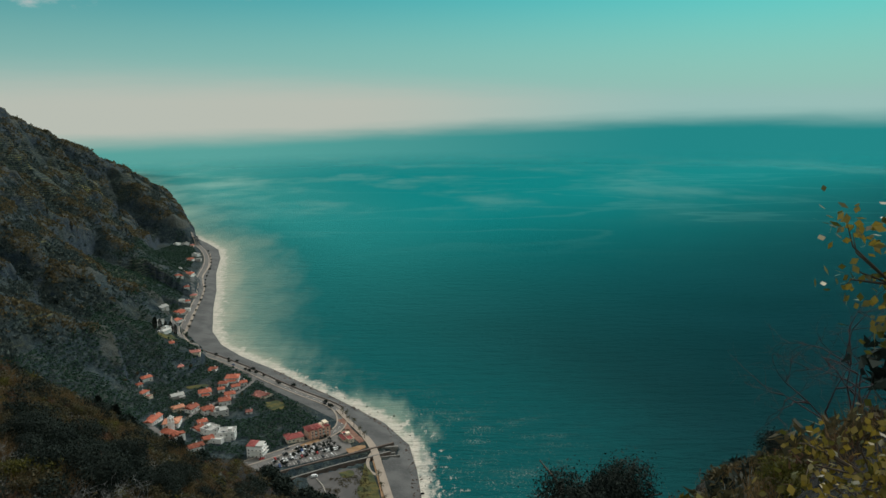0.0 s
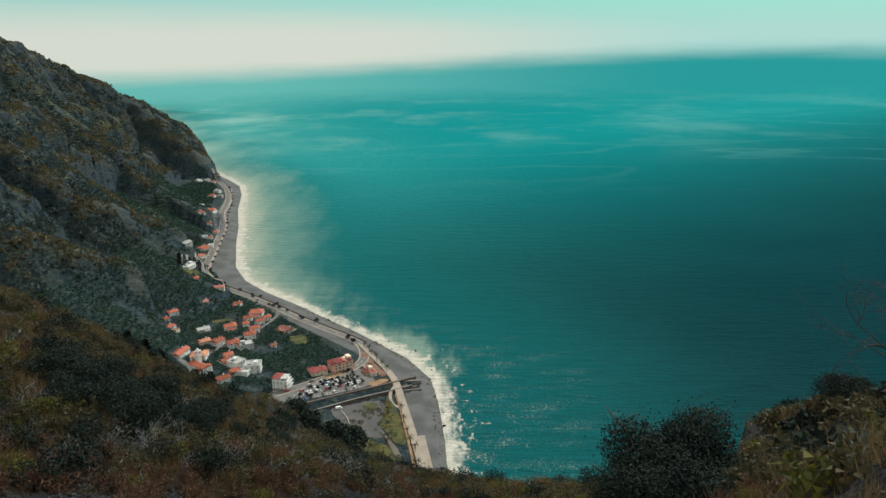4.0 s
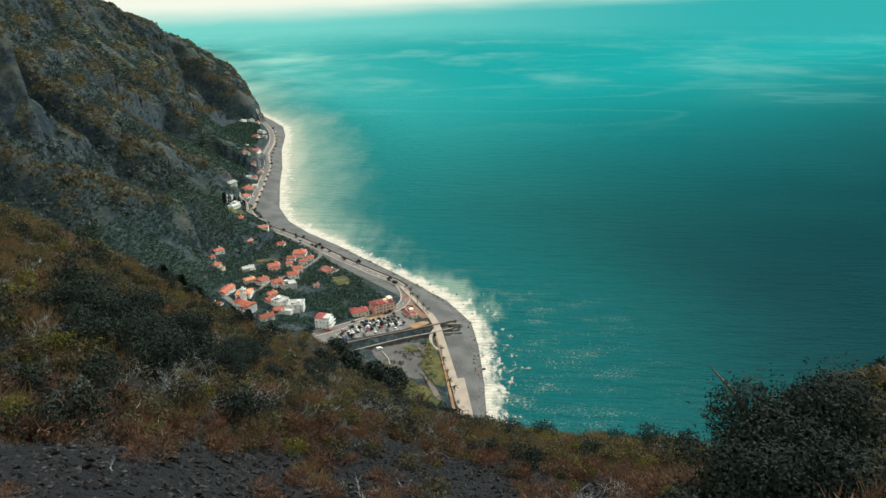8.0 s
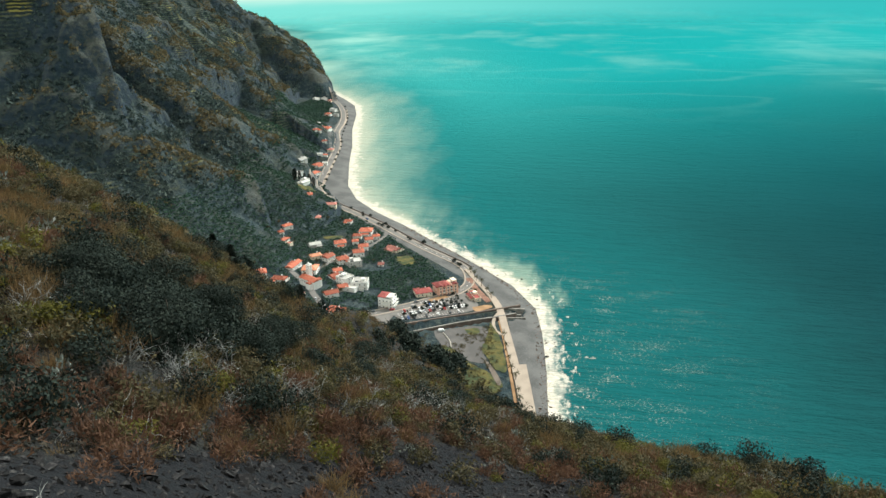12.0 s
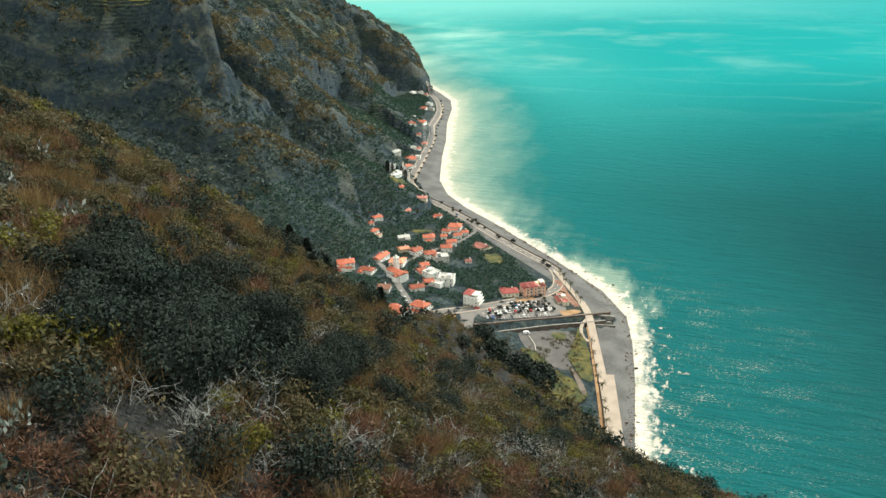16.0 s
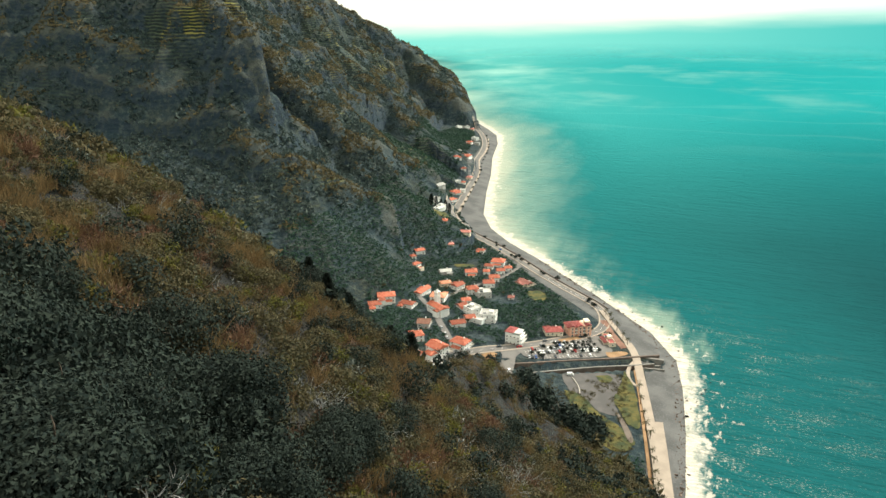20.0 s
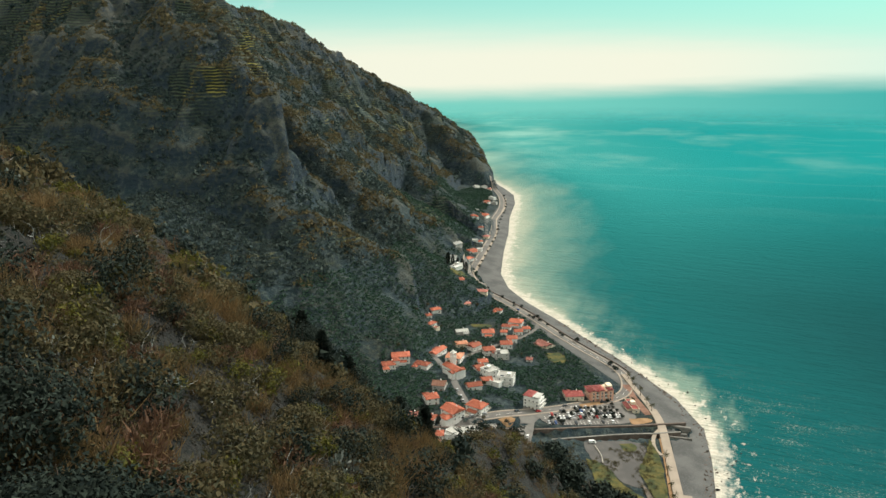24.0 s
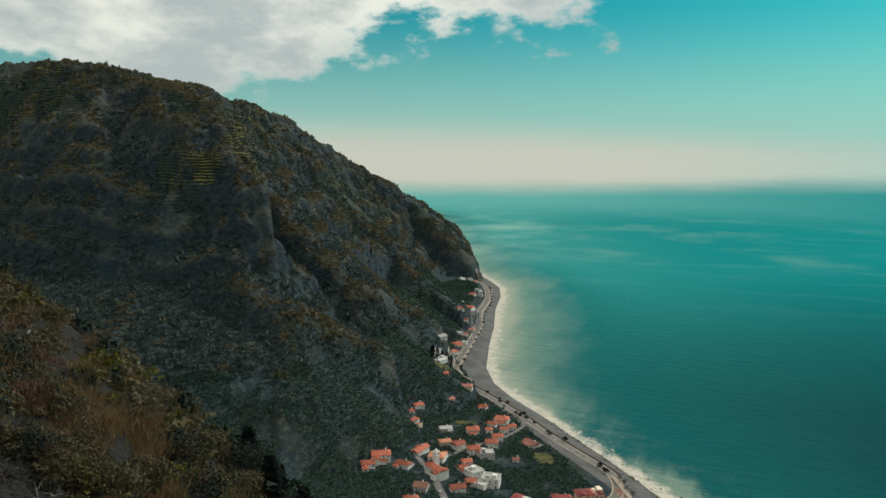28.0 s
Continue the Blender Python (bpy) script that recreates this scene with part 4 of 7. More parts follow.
def church(x, y, ang):
    z = gz(x, y)
    root = thing("church", pose(x, y, z, 0, 0, ang), "white village church with salmon tile roofs and a belfry", "church")
    L, W, h = 19, 8, 7.5
    b = Shape().box(-L / 2, -W / 2, -3, L / 2, W / 2, h - .02)
    for sx in (-1, 1):
        b.face([(sx * (L / 2 - .02), -W / 2, h - .02), (sx * (L / 2 - .02), W / 2, h - .02), (sx * (L / 2 - .02), 0, h + W * 0.21)])
    part("nave", b.mesh("nave", WALL_WHITE), root)
    s, _ = roof_shape(L, W, h, "gable", 0.35)
    part("roof", s.mesh("nave_roof", ROOFS["orange"]), root)
    t = Shape().box(-3, -7, -3, 3, 7, 6.2)
    part("transept", t.mesh("transept", WALL_WHITE), root, "", pose(5, 0, 0))
    s, _ = roof_shape(14, 6, 6.2, "gable", 0.3)
    part("transept_roof", s.mesh("transept_roof", ROOFS["orange"]), root, "", pose(5, 0, 0, 0, 0, 90))
    k = Shape().box(-1.9, -1.9, -3, 1.9, 1.9, 13)
    tw = part("belfry", k.mesh("belfry", WALL_WHITE), root, "square white bell tower with open arches", pose(-7, 5.6, 0))
    part("cornice", Shape().box(-2.15, -2.15, 13.004, 2.15, 2.15, 13.4).mesh("cornice", TRIM), tw)
    pillar = Shape().box(-0.5, -0.5, 13.404, 0.5, 0.5, 16.6).mesh("pillar", WALL_WHITE)
    for sx in (-1, 1):
        for sy in (-1, 1):
            part("pillar", pillar, tw, "", pose(sx * 1.35, sy * 1.35, 0))
    part("belfry_cap", Shape().box(-2.15, -2.15, 16.604, 2.15, 2.15, 17.1).mesh("belfry_cap", TRIM), tw)
    c = Shape()
    c.tube([(0, 0, 17.1), (0, 0, 18.3), (0, 0, 19.6)], [1.85, 1.3, 0.15], 8)
    part("spire", c.mesh("spire", WALL_WHITE), tw)
    part("bell", Shape().tube([(0, 0, 14.4), (0, 0, 14.7), (0, 0, 15.5), (0, 0, 15.8)], [0.62, 0.5, 0.36, 0.1], 10).mesh("bell", ROOFS["brown"]), tw)
    part("cross", Shape().box(-0.08, -0.08, 19.5, 0.08, 0.08, 21).box(-0.45, -0.08, 20.3, 0.45, 0.08, 20.46).mesh("cross", STONE_DARK), tw)
    for i in range(5):
        for sy, tn in ((-1, 0), (1, 180)):
            add_window(root, pose(-7.4 + i * 2.4, sy * (W / 2 + .03), 4.8, 0, 0, tn), 1.0)
    part("portal", DOOR_LEAF, root, "", pose(-L / 2 - .03, 0, 0, 0, 0, -90) @ Matrix.Scale(1.5, 4))


church(-227, 542, -29)


def villa(x, y, ang):
    """Three storeys of white render with balconies and a red roof over the rear half."""
    z = gz(x, y) - 0.3
    root = thing("house", pose(x, y, z, 0, 0, ang), "three-storey white villa with balconies and a red roof", "house", "village houses")
    L, W, h = 13, 10, 8.2
    part("wall", Shape().box(-L / 2, -W / 2, -2, L / 2, W / 2, h).box(-L / 2, -W / 2, h, 0, W / 2, h + 2.6).mesh("villa_wall", WALL_WHITE), root)
    s, _ = roof_shape(6.6, 10.2, h + 2.6, "hip", 0.5, 0.22)
    part("roof", s.mesh("villa_roof", ROOFS["red"]), root, "", pose(-L / 4, 0, 0))
    part("terrace", Shape().box(0.05, -W / 2, h, L / 2, W / 2, h + .15).box(0.05, -W / 2, h + .15, L / 2, -W / 2 + .15, h + 1.1).box(L / 2 - .15, -W / 2 + .15, h + .15, L / 2, W / 2, h + 1.1)
         .mesh("terrace", WALL_WHITE), root)
    part("awning", Shape().box(0.6, -W / 2 + .6, h + 2.5, L / 2 - .4, W / 2 - .4, h + 2.65).mesh("awning", ROOFS["white"]), root)
    for i in range(3):
        k = Shape().box(L / 2 + .02, -W / 2, i * 3.2 - .18, L / 2 + 1.7, W / 2, i * 3.2)
        if i:
            bal = part("balcony", k.mesh("balcony", WALL_WHITE), root)
            part("railing", Shape().box(L / 2 + 1.6, -W / 2, i * 3.2, L / 2 + 1.7, W / 2, i * 3.2 + .95).mesh("railing", TRIM), bal)
            bal = part("balcony", Shape().box(-L / 4, -W / 2 - 1.5, i * 3.2 - .18, L / 2, -W / 2 - .02, i * 3.2).mesh("balcony", WALL_WHITE), root)
            part("railing", Shape().box(-L / 4, -W / 2 - 1.5, i * 3.2, L / 2, -W / 2 - 1.4, i * 3.2 + .95).mesh("railing", TRIM), bal)
    facade_windows(root, L, W, h, 3, random.Random(3), step=2.8)


villa(-150, 520, -8)


def apartments(x, y, ang):
    z = gz(x, y) - 0.3
    root = thing("apartment_building", pose(x, y, z, 0, 0, ang), "pink three-storey apartment building with dark red roofs", "building")
    L, W, h = 20, 11, 8.6
    part("wall", Shape().box(-L / 2, -W / 2, -2, L / 2, W / 2, h).mesh("apartment_wall", WALL_PINK), root)
    s, _ = roof_shape(13, 11, h, "hip", 0.5, 0.3)
    part("roof", s.mesh("apartment_roof", ROOFS["red"]), root, "", pose(-4, 0, 0))
    part("roof_block", Shape().box(4.2, -W / 2, h, L / 2, W / 2, h + .3).box(5.5, -3, h + .3, 9.5, 3, h + 3).mesh("roof_block", WALL_CREAM), root)
    for k, u in enumerate((-7, 0, 7)):
        part("bay", Shape().box(u - 2.2, -W / 2 - 1.3, -2, u + 2.2, -W / 2 - .02, h + 0.9).mesh("bay", WALL_PINK), root)
        g = Shape()
        g.face([(u - 2.6, -W / 2 - 1.6, h + .9), (u + 2.6, -W / 2 - 1.6, h + .9), (u, -W / 2 - 1.6, h + 2.2)])
        g.face([(u - 2.6, -W / 2 - 1.6, h + .9), (u, -W / 2 - 1.6, h + 2.2), (u, -1, h + 2.2), (u - 2.6, -1, h + .9)])
        g.face([(u, -W / 2 - 1.6, h + 2.2), (u + 2.6, -W / 2 - 1.6, h + .9), (u + 2.6, -1, h + .9), (u, -1, h + 2.2)])
        part("gable_roof", g.mesh("gable_roof", ROOFS["red"]), root)
        for st in range(3):
            add_window(root, pose(u, -W / 2 - 1.33, 1.7 + st * 2.8), 1.2)
    for k, u in enumerate((-3.5, 3.5)):
        for st in range(1, 3):
            bal = part("balcony", Shape().box(u - 1.2, -W / 2 - 1.2, st * 2.8 - .15, u + 1.2, -W / 2 - .02, st * 2.8).mesh("balcony", WALL_CREAM), root)
            part("railing", Shape().box(u - 1.2, -W / 2 - 1.2, st * 2.8, u + 1.2, -W / 2 - 1.1, st * 2.8 + .95).mesh("railing", TRIM), bal)
            add_window(root, pose(u, -W / 2 - .03, st * 2.8 + 1.4), 1.2)
    facade_windows(root, L, W, h, 3, random.Random(5), sides=(1, 2, 3), step=3.2)


apartments(-108, 562, 32)


# ---- roads, promenade, river ----
ASPHALT = surface("pale_worn_asphalt", (0.105, 0.1, 0.095), (0.145, 0.138, 0.128), 0.1, 0.9, 1.5, (0.1, 0.095, 0.09), 0.25, 0.03)
PAVING = surface("cream_paving", (0.25, 0.21, 0.168), (0.31, 0.26, 0.21), 0.12, 0.9, 1.2, (0.28, 0.23, 0.19), 0.2, 0.03)
EARTH = surface("orange_earth", (0.2, 0.115, 0.058), (0.29, 0.18, 0.1), 0.12, 0.95, 1.2, (0.17, 0.14, 0.06), 0.5, 0.1)
GRAVEL = surface("grey_gravel", (0.075, 0.072, 0.07), (0.115, 0.108, 0.102), 0.06, 0.95, 1.4, (0.06, 0.06, 0.056), 0.5, 0.08)
SHINGLE = surface("grey_shingle", (0.06, 0.061, 0.06), (0.1, 0.1, 0.097), 0.05, 0.9, 1.1, (0.13, 0.13, 0.13), 0.7, 0.2)
LAWN = surface("yellow_green_grass", (0.028, 0.042, 0.018), (0.1, 0.086, 0.024), 0.12, 0.95, 0.6, (0.035, 0.045, 0.02), 0.9, 0.5)
PAINT = surface("white_road_paint", (0.6, 0.58, 0.54), (0.7, 0.68, 0.64), 0.5, 0.8)
BED = surface("dark_river_bed", (0.07, 0.062, 0.055), (0.11, 0.095, 0.08), 0.2, 0.9, 1.0, (0.05, 0.045, 0.04), 0.6, 0.2)


def resample(pts, step, smooth=3):
    """Evenly spaced points on a rounded polyline."""
    p = np.array(pts, float)
    for _ in range(smooth):
        q = [p[0]]
        for a, b in zip(p, p[1:]):
            q += [a * 0.75 + b * 0.25, a * 0.25 + b * 0.75]
        p = np.array(q + [p[-1]])
    s = np.concatenate([[0], np.cumsum(np.hypot(*np.diff(p, axis=0).T))])
    k = np.linspace(0, s[-1], max(2, int(s[-1] / step)))
    return np.stack([np.interp(k, s, p[:, i]) for i in range(2)], 1)


def normals(p):
    t = np.gradient(p, axis=0)
    t /= np.hypot(t[:, 0], t[:, 1])[:, None]
    return np.stack([-t[:, 1], t[:, 0]], 1)          # to the left of the way


def ribbon(name, pts, offs, mat, lift=0.2, step=4.0, zf=None, skirt=0.8, smooth=3):
    """A strip along a line, laid on the ground; offs are its sideways lines, with a skirt going down at both edges."""
    p = resample(pts, step, smooth)
    n = normals(p)
    offs = list(offs)
    cols = []
    for k, o in enumerate(offs):
        q = p + n * o
        z = (zf(q[:, 0], q[:, 1]) if zf else lie(q[:, 0], q[:, 1])) + lift
        cols.append(np.stack([q[:, 0], q[:, 1], z], 1))
    first, last = cols[0].copy(), cols[-1].copy()
    first[:, 2] -= skirt
    last[:, 2] -= skirt
    cols = [first] + cols + [last]
    co = np.stack(cols, 1)
    m, k = co.shape[:2]
    i = np.arange(m * k).reshape(m, k)
    f = np.stack([i[:-1, :-1], i[1:, :-1], i[1:, 1:], i[:-1, 1:]], -1).reshape(-1, 4)[:, ::-1]
    return raw_mesh(name, co.reshape(-1, 3), f, mat, smooth=False)


MAIN = [(-228, 438), (-205, 458), (-190, 473), (-173, 490), (-157, 503), (-142, 517), (-112, 548), (-97, 563), (-89, 581), (-92, 603), (-99, 622),
        (-112, 636), (-138, 655), (-176, 688), (-217, 729), (-258, 763), (-290, 785), (-312, 795), (-326, 815), (-340, 882), (-357, 964),
        (-381, 1089), (-414, 1160), (-437, 1285), (-480, 1400), (-535, 1495)]
road = new("road", ribbon("road", MAIN, (-3.6, 0, 3.6), ASPHALT, 0.25))
tagged(road, "pale asphalt coast road through the village", "road", kind="structure")
for side in (-1, 1):
    pav = new("pavement", ribbon("pavement", MAIN, sorted((side * 3.62, side * 4.9)), PAVING, 0.42))
    tagged(pav, "narrow paved walk beside the coast road", "pavement", kind="structure")
tagged(new("road", ribbon("road", [(-153, 521), (-147, 494), (-143, 474), (-140, 452)], (-5.2, 0, 5.2), ASPHALT, 0.35, zf=lambda x, y: np.maximum(10.4, lie(x, y)))), "asphalt bridge road over the river", "road", kind="structure")
tagged(new("road", ribbon("road", [(-164, 500), (-154, 503), (-147, 491)], (-3.4, 3.4), ASPHALT, 0.28)), "curved asphalt junction arm", "road", kind="structure")
tagged(new("road", ribbon("road", [(-134, 526), (-143, 511), (-146, 493)], (-3.4, 3.4), ASPHALT, 0.29)), "curved asphalt junction arm", "road", kind="structure")
tagged(new("road", ribbon("road", [(-184, 484), (-197, 497), (-208, 512), (-219, 527), (-226, 538), (-246, 560), (-262, 574), (-264, 594)], (-2.8, 2.8), ASPHALT, 0.3)), "narrow village street", "road", kind="structure")
tagged(new("road", ribbon("road", [(-236, 566), (-236, 590), (-222, 622), (-205, 655), (-196, 690), (-205, 722)], (-2, 2), ASPHALT, 0.25)), "narrow village lane", "road", kind="structure")
# broad paved sea front along the far beach
tagged(new("pavement", ribbon("sea_front", [(-300, 778), (-316, 800), (-331, 840), (-345, 905), (-360, 975), (-384, 1085), (-405, 1140), (-420, 1180), (-437, 1285), (-470, 1380)],
       (-7.4, -5.0), PAVING, 0.5, skirt=3)), "pale paved sea front above the shingle", "pavement", kind="structure")
# centre line dashes
line = resample(MAIN, 1.0)
line_n = normals(line)
dash = Shape()
for k in range(60, 330, 9):
    a, b = line[k], line[k + 4]
    u = line_n[k] * 0.12
    z1, z2 = gz(*a) + 0.28, gz(*b) + 0.28
    dash.face([(a[0] - u[0], a[1] - u[1], z1), (b[0] - u[0], b[1] - u[1], z2), (b[0] + u[0], b[1] + u[1], z2), (a[0] + u[0], a[1] + u[1], z1)][::-1])
part("centre_line", dash.mesh("centre_line", PAINT), road)

# beach of grey shingle along the whole shore


def beach():
    pts = SHORE[2:23]
    p = resample(pts, 5.0, 2)
    n = normals(p)
    w = np.interp(np.linspace(0, 1, len(p)), np.linspace(0, 1, len(pts)), [28, 24, 22, 24, 27, 34, 38, 38, 36, 34, 32, 30, 30, 38, 36, 30, 26, 26, 30, 30, 24])
    cols = []
    for k in np.linspace(-0.15, 1, 9):
        jit = (vnoise(p[:, 0] / 11, p[:, 1] / 11 + k * 7, 77) - 0.5) * 2.2
        q = p + n * (w * k + jit * (k < 0.4))[:, None]
        cols.append(np.stack([q[:, 0], q[:, 1], lie(q[:, 0], q[:, 1]) + 0.12], 1))
    co = np.stack(cols, 1)
    m, k = co.shape[:2]
    i = np.arange(m * k).reshape(m, k)
    f = np.stack([i[:-1, :-1], i[1:, :-1], i[1:, 1:], i[:-1, 1:]], -1).reshape(-1, 4)[:, ::-1]
    return raw_mesh("beach", co.reshape(-1, 3), f, SHINGLE)


tagged(new("beach", beach()), "grey volcanic shingle beach", "beach", kind="structure")

# promenade of cream paving over the river mouth, and its wide end
tagged(new("promenade", ribbon("promenade", [(-66, 559), (-61, 549), (-55.5, 534), (-49.5, 508), (-42.5, 478), (-35.5, 448), (-29.5, 421), (-24, 390), (-18, 350)], (-3.0, 0, 3.0), PAVING, 0,
       zf=lambda x, y: 0 * x + 6.3, skirt=4)), "cream paved seaside promenade", "promenade", kind="structure")
tagged(new("promenade", ribbon("promenade_apron", [(-31.5, 452), (-26.5, 425), (-19.5, 385), (-14, 352)], (-3.4, 3.4), PAVING, 0.0, zf=lambda x, y: 0 * x + 6.22, skirt=4, smooth=0)),
       "wide pale concrete apron beside the promenade", "promenade", kind="structure")
loop = [(-57, 530), (-60, 520), (-58.5, 506), (-54.5, 496), (-48, 494)]
tagged(new("footpath", ribbon("curved_path", loop, (-1.3, 1.3), PAVING, 0.0, zf=lambda x, y: 0 * x + 6.0, skirt=3)), "curved cream footpath loop", "footpath", kind="structure")
tagged(new("planting_bed", ribbon("palm_strip", [(-56, 520), (-49, 490), (-42, 455), (-35, 420), (-27, 378)], (-0.6, 1.6), EARTH, 0.5)), "strip of bare orange earth under the palms", "planting bed", kind="structure")
tagged(new("beach_terrace", ribbon("upper_promenade", [(-97, 616), (-89, 601), (-79, 584), (-66, 560)], (-2.6, 1.4), PAVING, 0.0, zf=lambda x, y: 0 * x + 5.9, skirt=3)), "cream paved walk above the beach", "terrace", kind="structure")
BRICK_PAVE = surface("brick_red_paving", (0.17, 0.088, 0.062), (0.23, 0.125, 0.09), 0.3, 0.9, 2.0, (0.12, 0.09, 0.075), 0.3, 0.03)
tagged(new("beach_terrace", ribbon("brick_terrace", [(-92, 596), (-84, 577), (-74, 560), (-67, 550)], (-3.2, 2.8), BRICK_PAVE, 0.0, zf=lambda x, y: 0 * x + 5.8, skirt=3)), "brick red paved terrace under the palms", "terrace", kind="structure")

WEATHERED = surface("weathered_concrete", (0.15, 0.142, 0.13), (0.21, 0.2, 0.18), 0.15, 0.9, 1.5, (0.11, 0.105, 0.1), 0.3, 0.04)
NW = [(-330, 407), (-230, 444), (-180, 467), (-140, 488), (-102, 511), (-80, 523), (-57, 537), (-40, 546)]
SW = [(-330, 392), (-230, 429), (-180, 452), (-136, 474), (-110, 491), (-83, 509), (-62, 520), (-42, 531)]


def wall_strip(name, pts, thick, z0, zf, mat, label, step=6.0):
    p = resample(pts, step, 2)
    n = normals(p)
    s = Shape()
    for a, b, na, nb in zip(p, p[1:], n, n[1:]):
        ta, tb = zf(*a), zf(*b)
        c = [(*(a - na * thick / 2),), (*(b - nb * thick / 2),), (*(b + nb * thick / 2),), (*(a + na * thick / 2),)]
        lo = [(x, y, z0) for x, y in c]
        hi = [(c[0][0], c[0][1], ta), (c[1][0], c[1][1], tb), (c[2][0], c[2][1], tb), (c[3][0], c[3][1], ta)]
        s.face(hi)
        s.face([lo[0], lo[1], hi[1], hi[0]])
        s.face([lo[2], lo[3], hi[3], hi[2]])
    return tagged(new(name, s.mesh(name, mat)), label, "wall", kind="structure")


top_n = lambda x, y: float(np.interp(x, [-330, -180, -140, -57], [18, 13.5, 9.4, 6.6]))
top_s = lambda x, y: float(np.interp(x, [-330, -180, -136, -60], [17, 12.5, 8.6, 6.2]))
wall_strip("river_wall_north", NW, 1.0, -3, top_n, STONE_DARK, "dark basalt river wall below the car park")
wall_strip("river_wall_coping", NW, 1.5, 5, lambda x, y: top_n(x, y) + 0.3, STONE_DARK, "stone coping of the river wall")
wall_strip("river_wall_south", SW, 1.0, -3, top_s, STONE_DARK, "dark basalt river wall beside the yard")
wall_strip("river_wall_top", [(x - 0.1, y + 0.2) for x, y in SW], 1.3, 3.0, lambda x, y: top_s(x, y) + 0.35, WEATHERED, "pale concrete path on the river wall")
wall_strip("river_groyne_north", [(-57, 541), (-45, 541), (-36, 542)], 2.2, -2, lambda x, y: 5.4, WEATHERED, "pale concrete groyne at the river mouth")
wall_strip("river_groyne_south", [(-50, 529), (-44, 531), (-38, 532)], 1.3, -2, lambda x, y: 5.0, WEATHERED, "pale concrete groyne at the river mouth")
wall_strip("river_groyne_south_2", [(-50, 525), (-42, 527), (-34, 528)], 1.2, -2, lambda x, y: 4.6, WEATHERED, "pale concrete groyne at the river mouth")
tagged(new("river_bed", ribbon("river_bed", [((a[0] + b[0]) / 2, (a[1] + b[1]) / 2) for a, b in zip(NW, SW)], (-5.6, 0, 5.6), BED, 0.5, zf=lambda x, y: np.interp(x, [-330, -180, -140, -57, -40], [9, 5, 2.2, 0.6, 0.4]))),
       "dark stony river bed between walls", "river bed", kind="structure")


def patch(name, poly, mat, lift, label, category, ragged=0.42):
    """A sheet laid on the ground inside a polygon."""
    p = resample(poly + [poly[0]], 2.5, 2)
    c = p.mean(0)
    p = c + (p - c) * (1 + ragged * (fbm(p[:, 0] / 5, p[:, 1] / 5, 91, 3) - 0.43))[:, None]
    p[-1] = p[0]
    rings = [c + (p - c) * k for k in np.linspace(0.02, 1, 12)]
    co = np.stack([np.column_stack([r, lie(r[:, 0], r[:, 1]) + lift]) for r in rings], 1)
    m, k = co.shape[:2]
    i = np.arange(m * k).reshape(m, k)
    f = np.stack([i[:-1, :-1], i[:-1, 1:], i[1:, 1:], i[1:, :-1]], -1).reshape(-1, 4)
    a = co.reshape(-1, 3)[f[len(f) // 2]]
    if np.cross(a[1] - a[0], a[2] - a[0])[2] < 0:
        f = f[:, ::-1]
    return tagged(new(name, raw_mesh(name, co.reshape(-1, 3), f, mat)), label, category, kind="structure")


CARPARK = [(-144, 511), (-126, 532), (-106, 553), (-91, 566), (-80, 550), (-74, 540), (-79, 528), (-105, 513), (-136, 496)]
patch("car_park", CARPARK, ASPHALT, 0.3, "asphalt car park with rows of trees", "car park", 0.0)
patch("verge", [(-119, 542), (-105, 556), (-101, 553), (-114, 538)], EARTH, 0.42, "bare orange earth verge", "verge")
patch("verge", [(-80, 536), (-68, 544), (-61, 540), (-76, 527)], EARTH, 0.42, "bare orange earth beside the river mouth", "verge")
patch("verge", [(-167, 486), (-160, 495), (-155, 492), (-158, 481)], EARTH, 0.42, "bare orange earth traffic island", "verge")
patch("yard", [(-104, 489), (-86, 499), (-64, 508), (-60, 486), (-63, 467), (-55, 450), (-70, 450), (-80, 462), (-93, 463)], GRAVEL, 0.25, "grey gravel yard beside the river", "yard", 0.2)
patch("grass", [(-62, 512), (-51, 490), (-45, 462), (-40, 437), (-48, 440), (-58, 458), (-64, 469), (-61, 489)], LAWN, 0.45, "yellow-green rough grass strip", "grass", 0.3)
patch("grass", [(-80, 496), (-71, 502), (-67, 494), (-75, 486)], LAWN, 0.5, "rough grass island in the gravel", "grass")
patch("grass", [(-97, 466), (-82, 464), (-71, 447), (-56, 440), (-43, 428), (-48, 412), (-69, 412), (-82, 434)], LAWN, 0.45, "rough grass below the cliff", "grass", 0.3)
TRACK = surface("trodden_earth", (0.1, 0.082, 0.068), (0.14, 0.115, 0.095), 0.2, 0.95, 1.5, (0.07, 0.06, 0.05), 0.5, 0.08)
patch("footpath", [(-59, 454), (-55, 450), (-47, 436), (-43, 424), (-46, 422), (-51, 434)], TRACK, 0.6, "bare earth track across the rough grass", "path", 0.2)
wall_strip("plot_wall", [(-71, 398), (-63.6, 401.5), (-67.8, 412.3)], 0.5, 3, lambda x, y: gz(x, y) + 1.4, CONCRETE, "low white wall round a garden plot", 3.0)
patch("field", [(-322, 757), (-304, 778), (-298, 765), (-315, 746)], LAWN, 0.5, "small yellow field beside cypresses", "field")
patch("field", [(-262, 672), (-243, 680), (-240, 672), (-258, 664)], LAWN, 0.5, "small yellow-green field", "field")
patch("field", [(-172, 632), (-160, 640), (-146, 620), (-160, 610)], LAWN, 0.5, "rough yellow-green field", "field")
wall_strip("yard_wall", [(-96, 486), (-89, 476), (-86, 466)], 0.5, 2, lambda x, y: gz(x, y) + 1.0, CONCRETE, "low pale curved wall in the yard", 2.0)
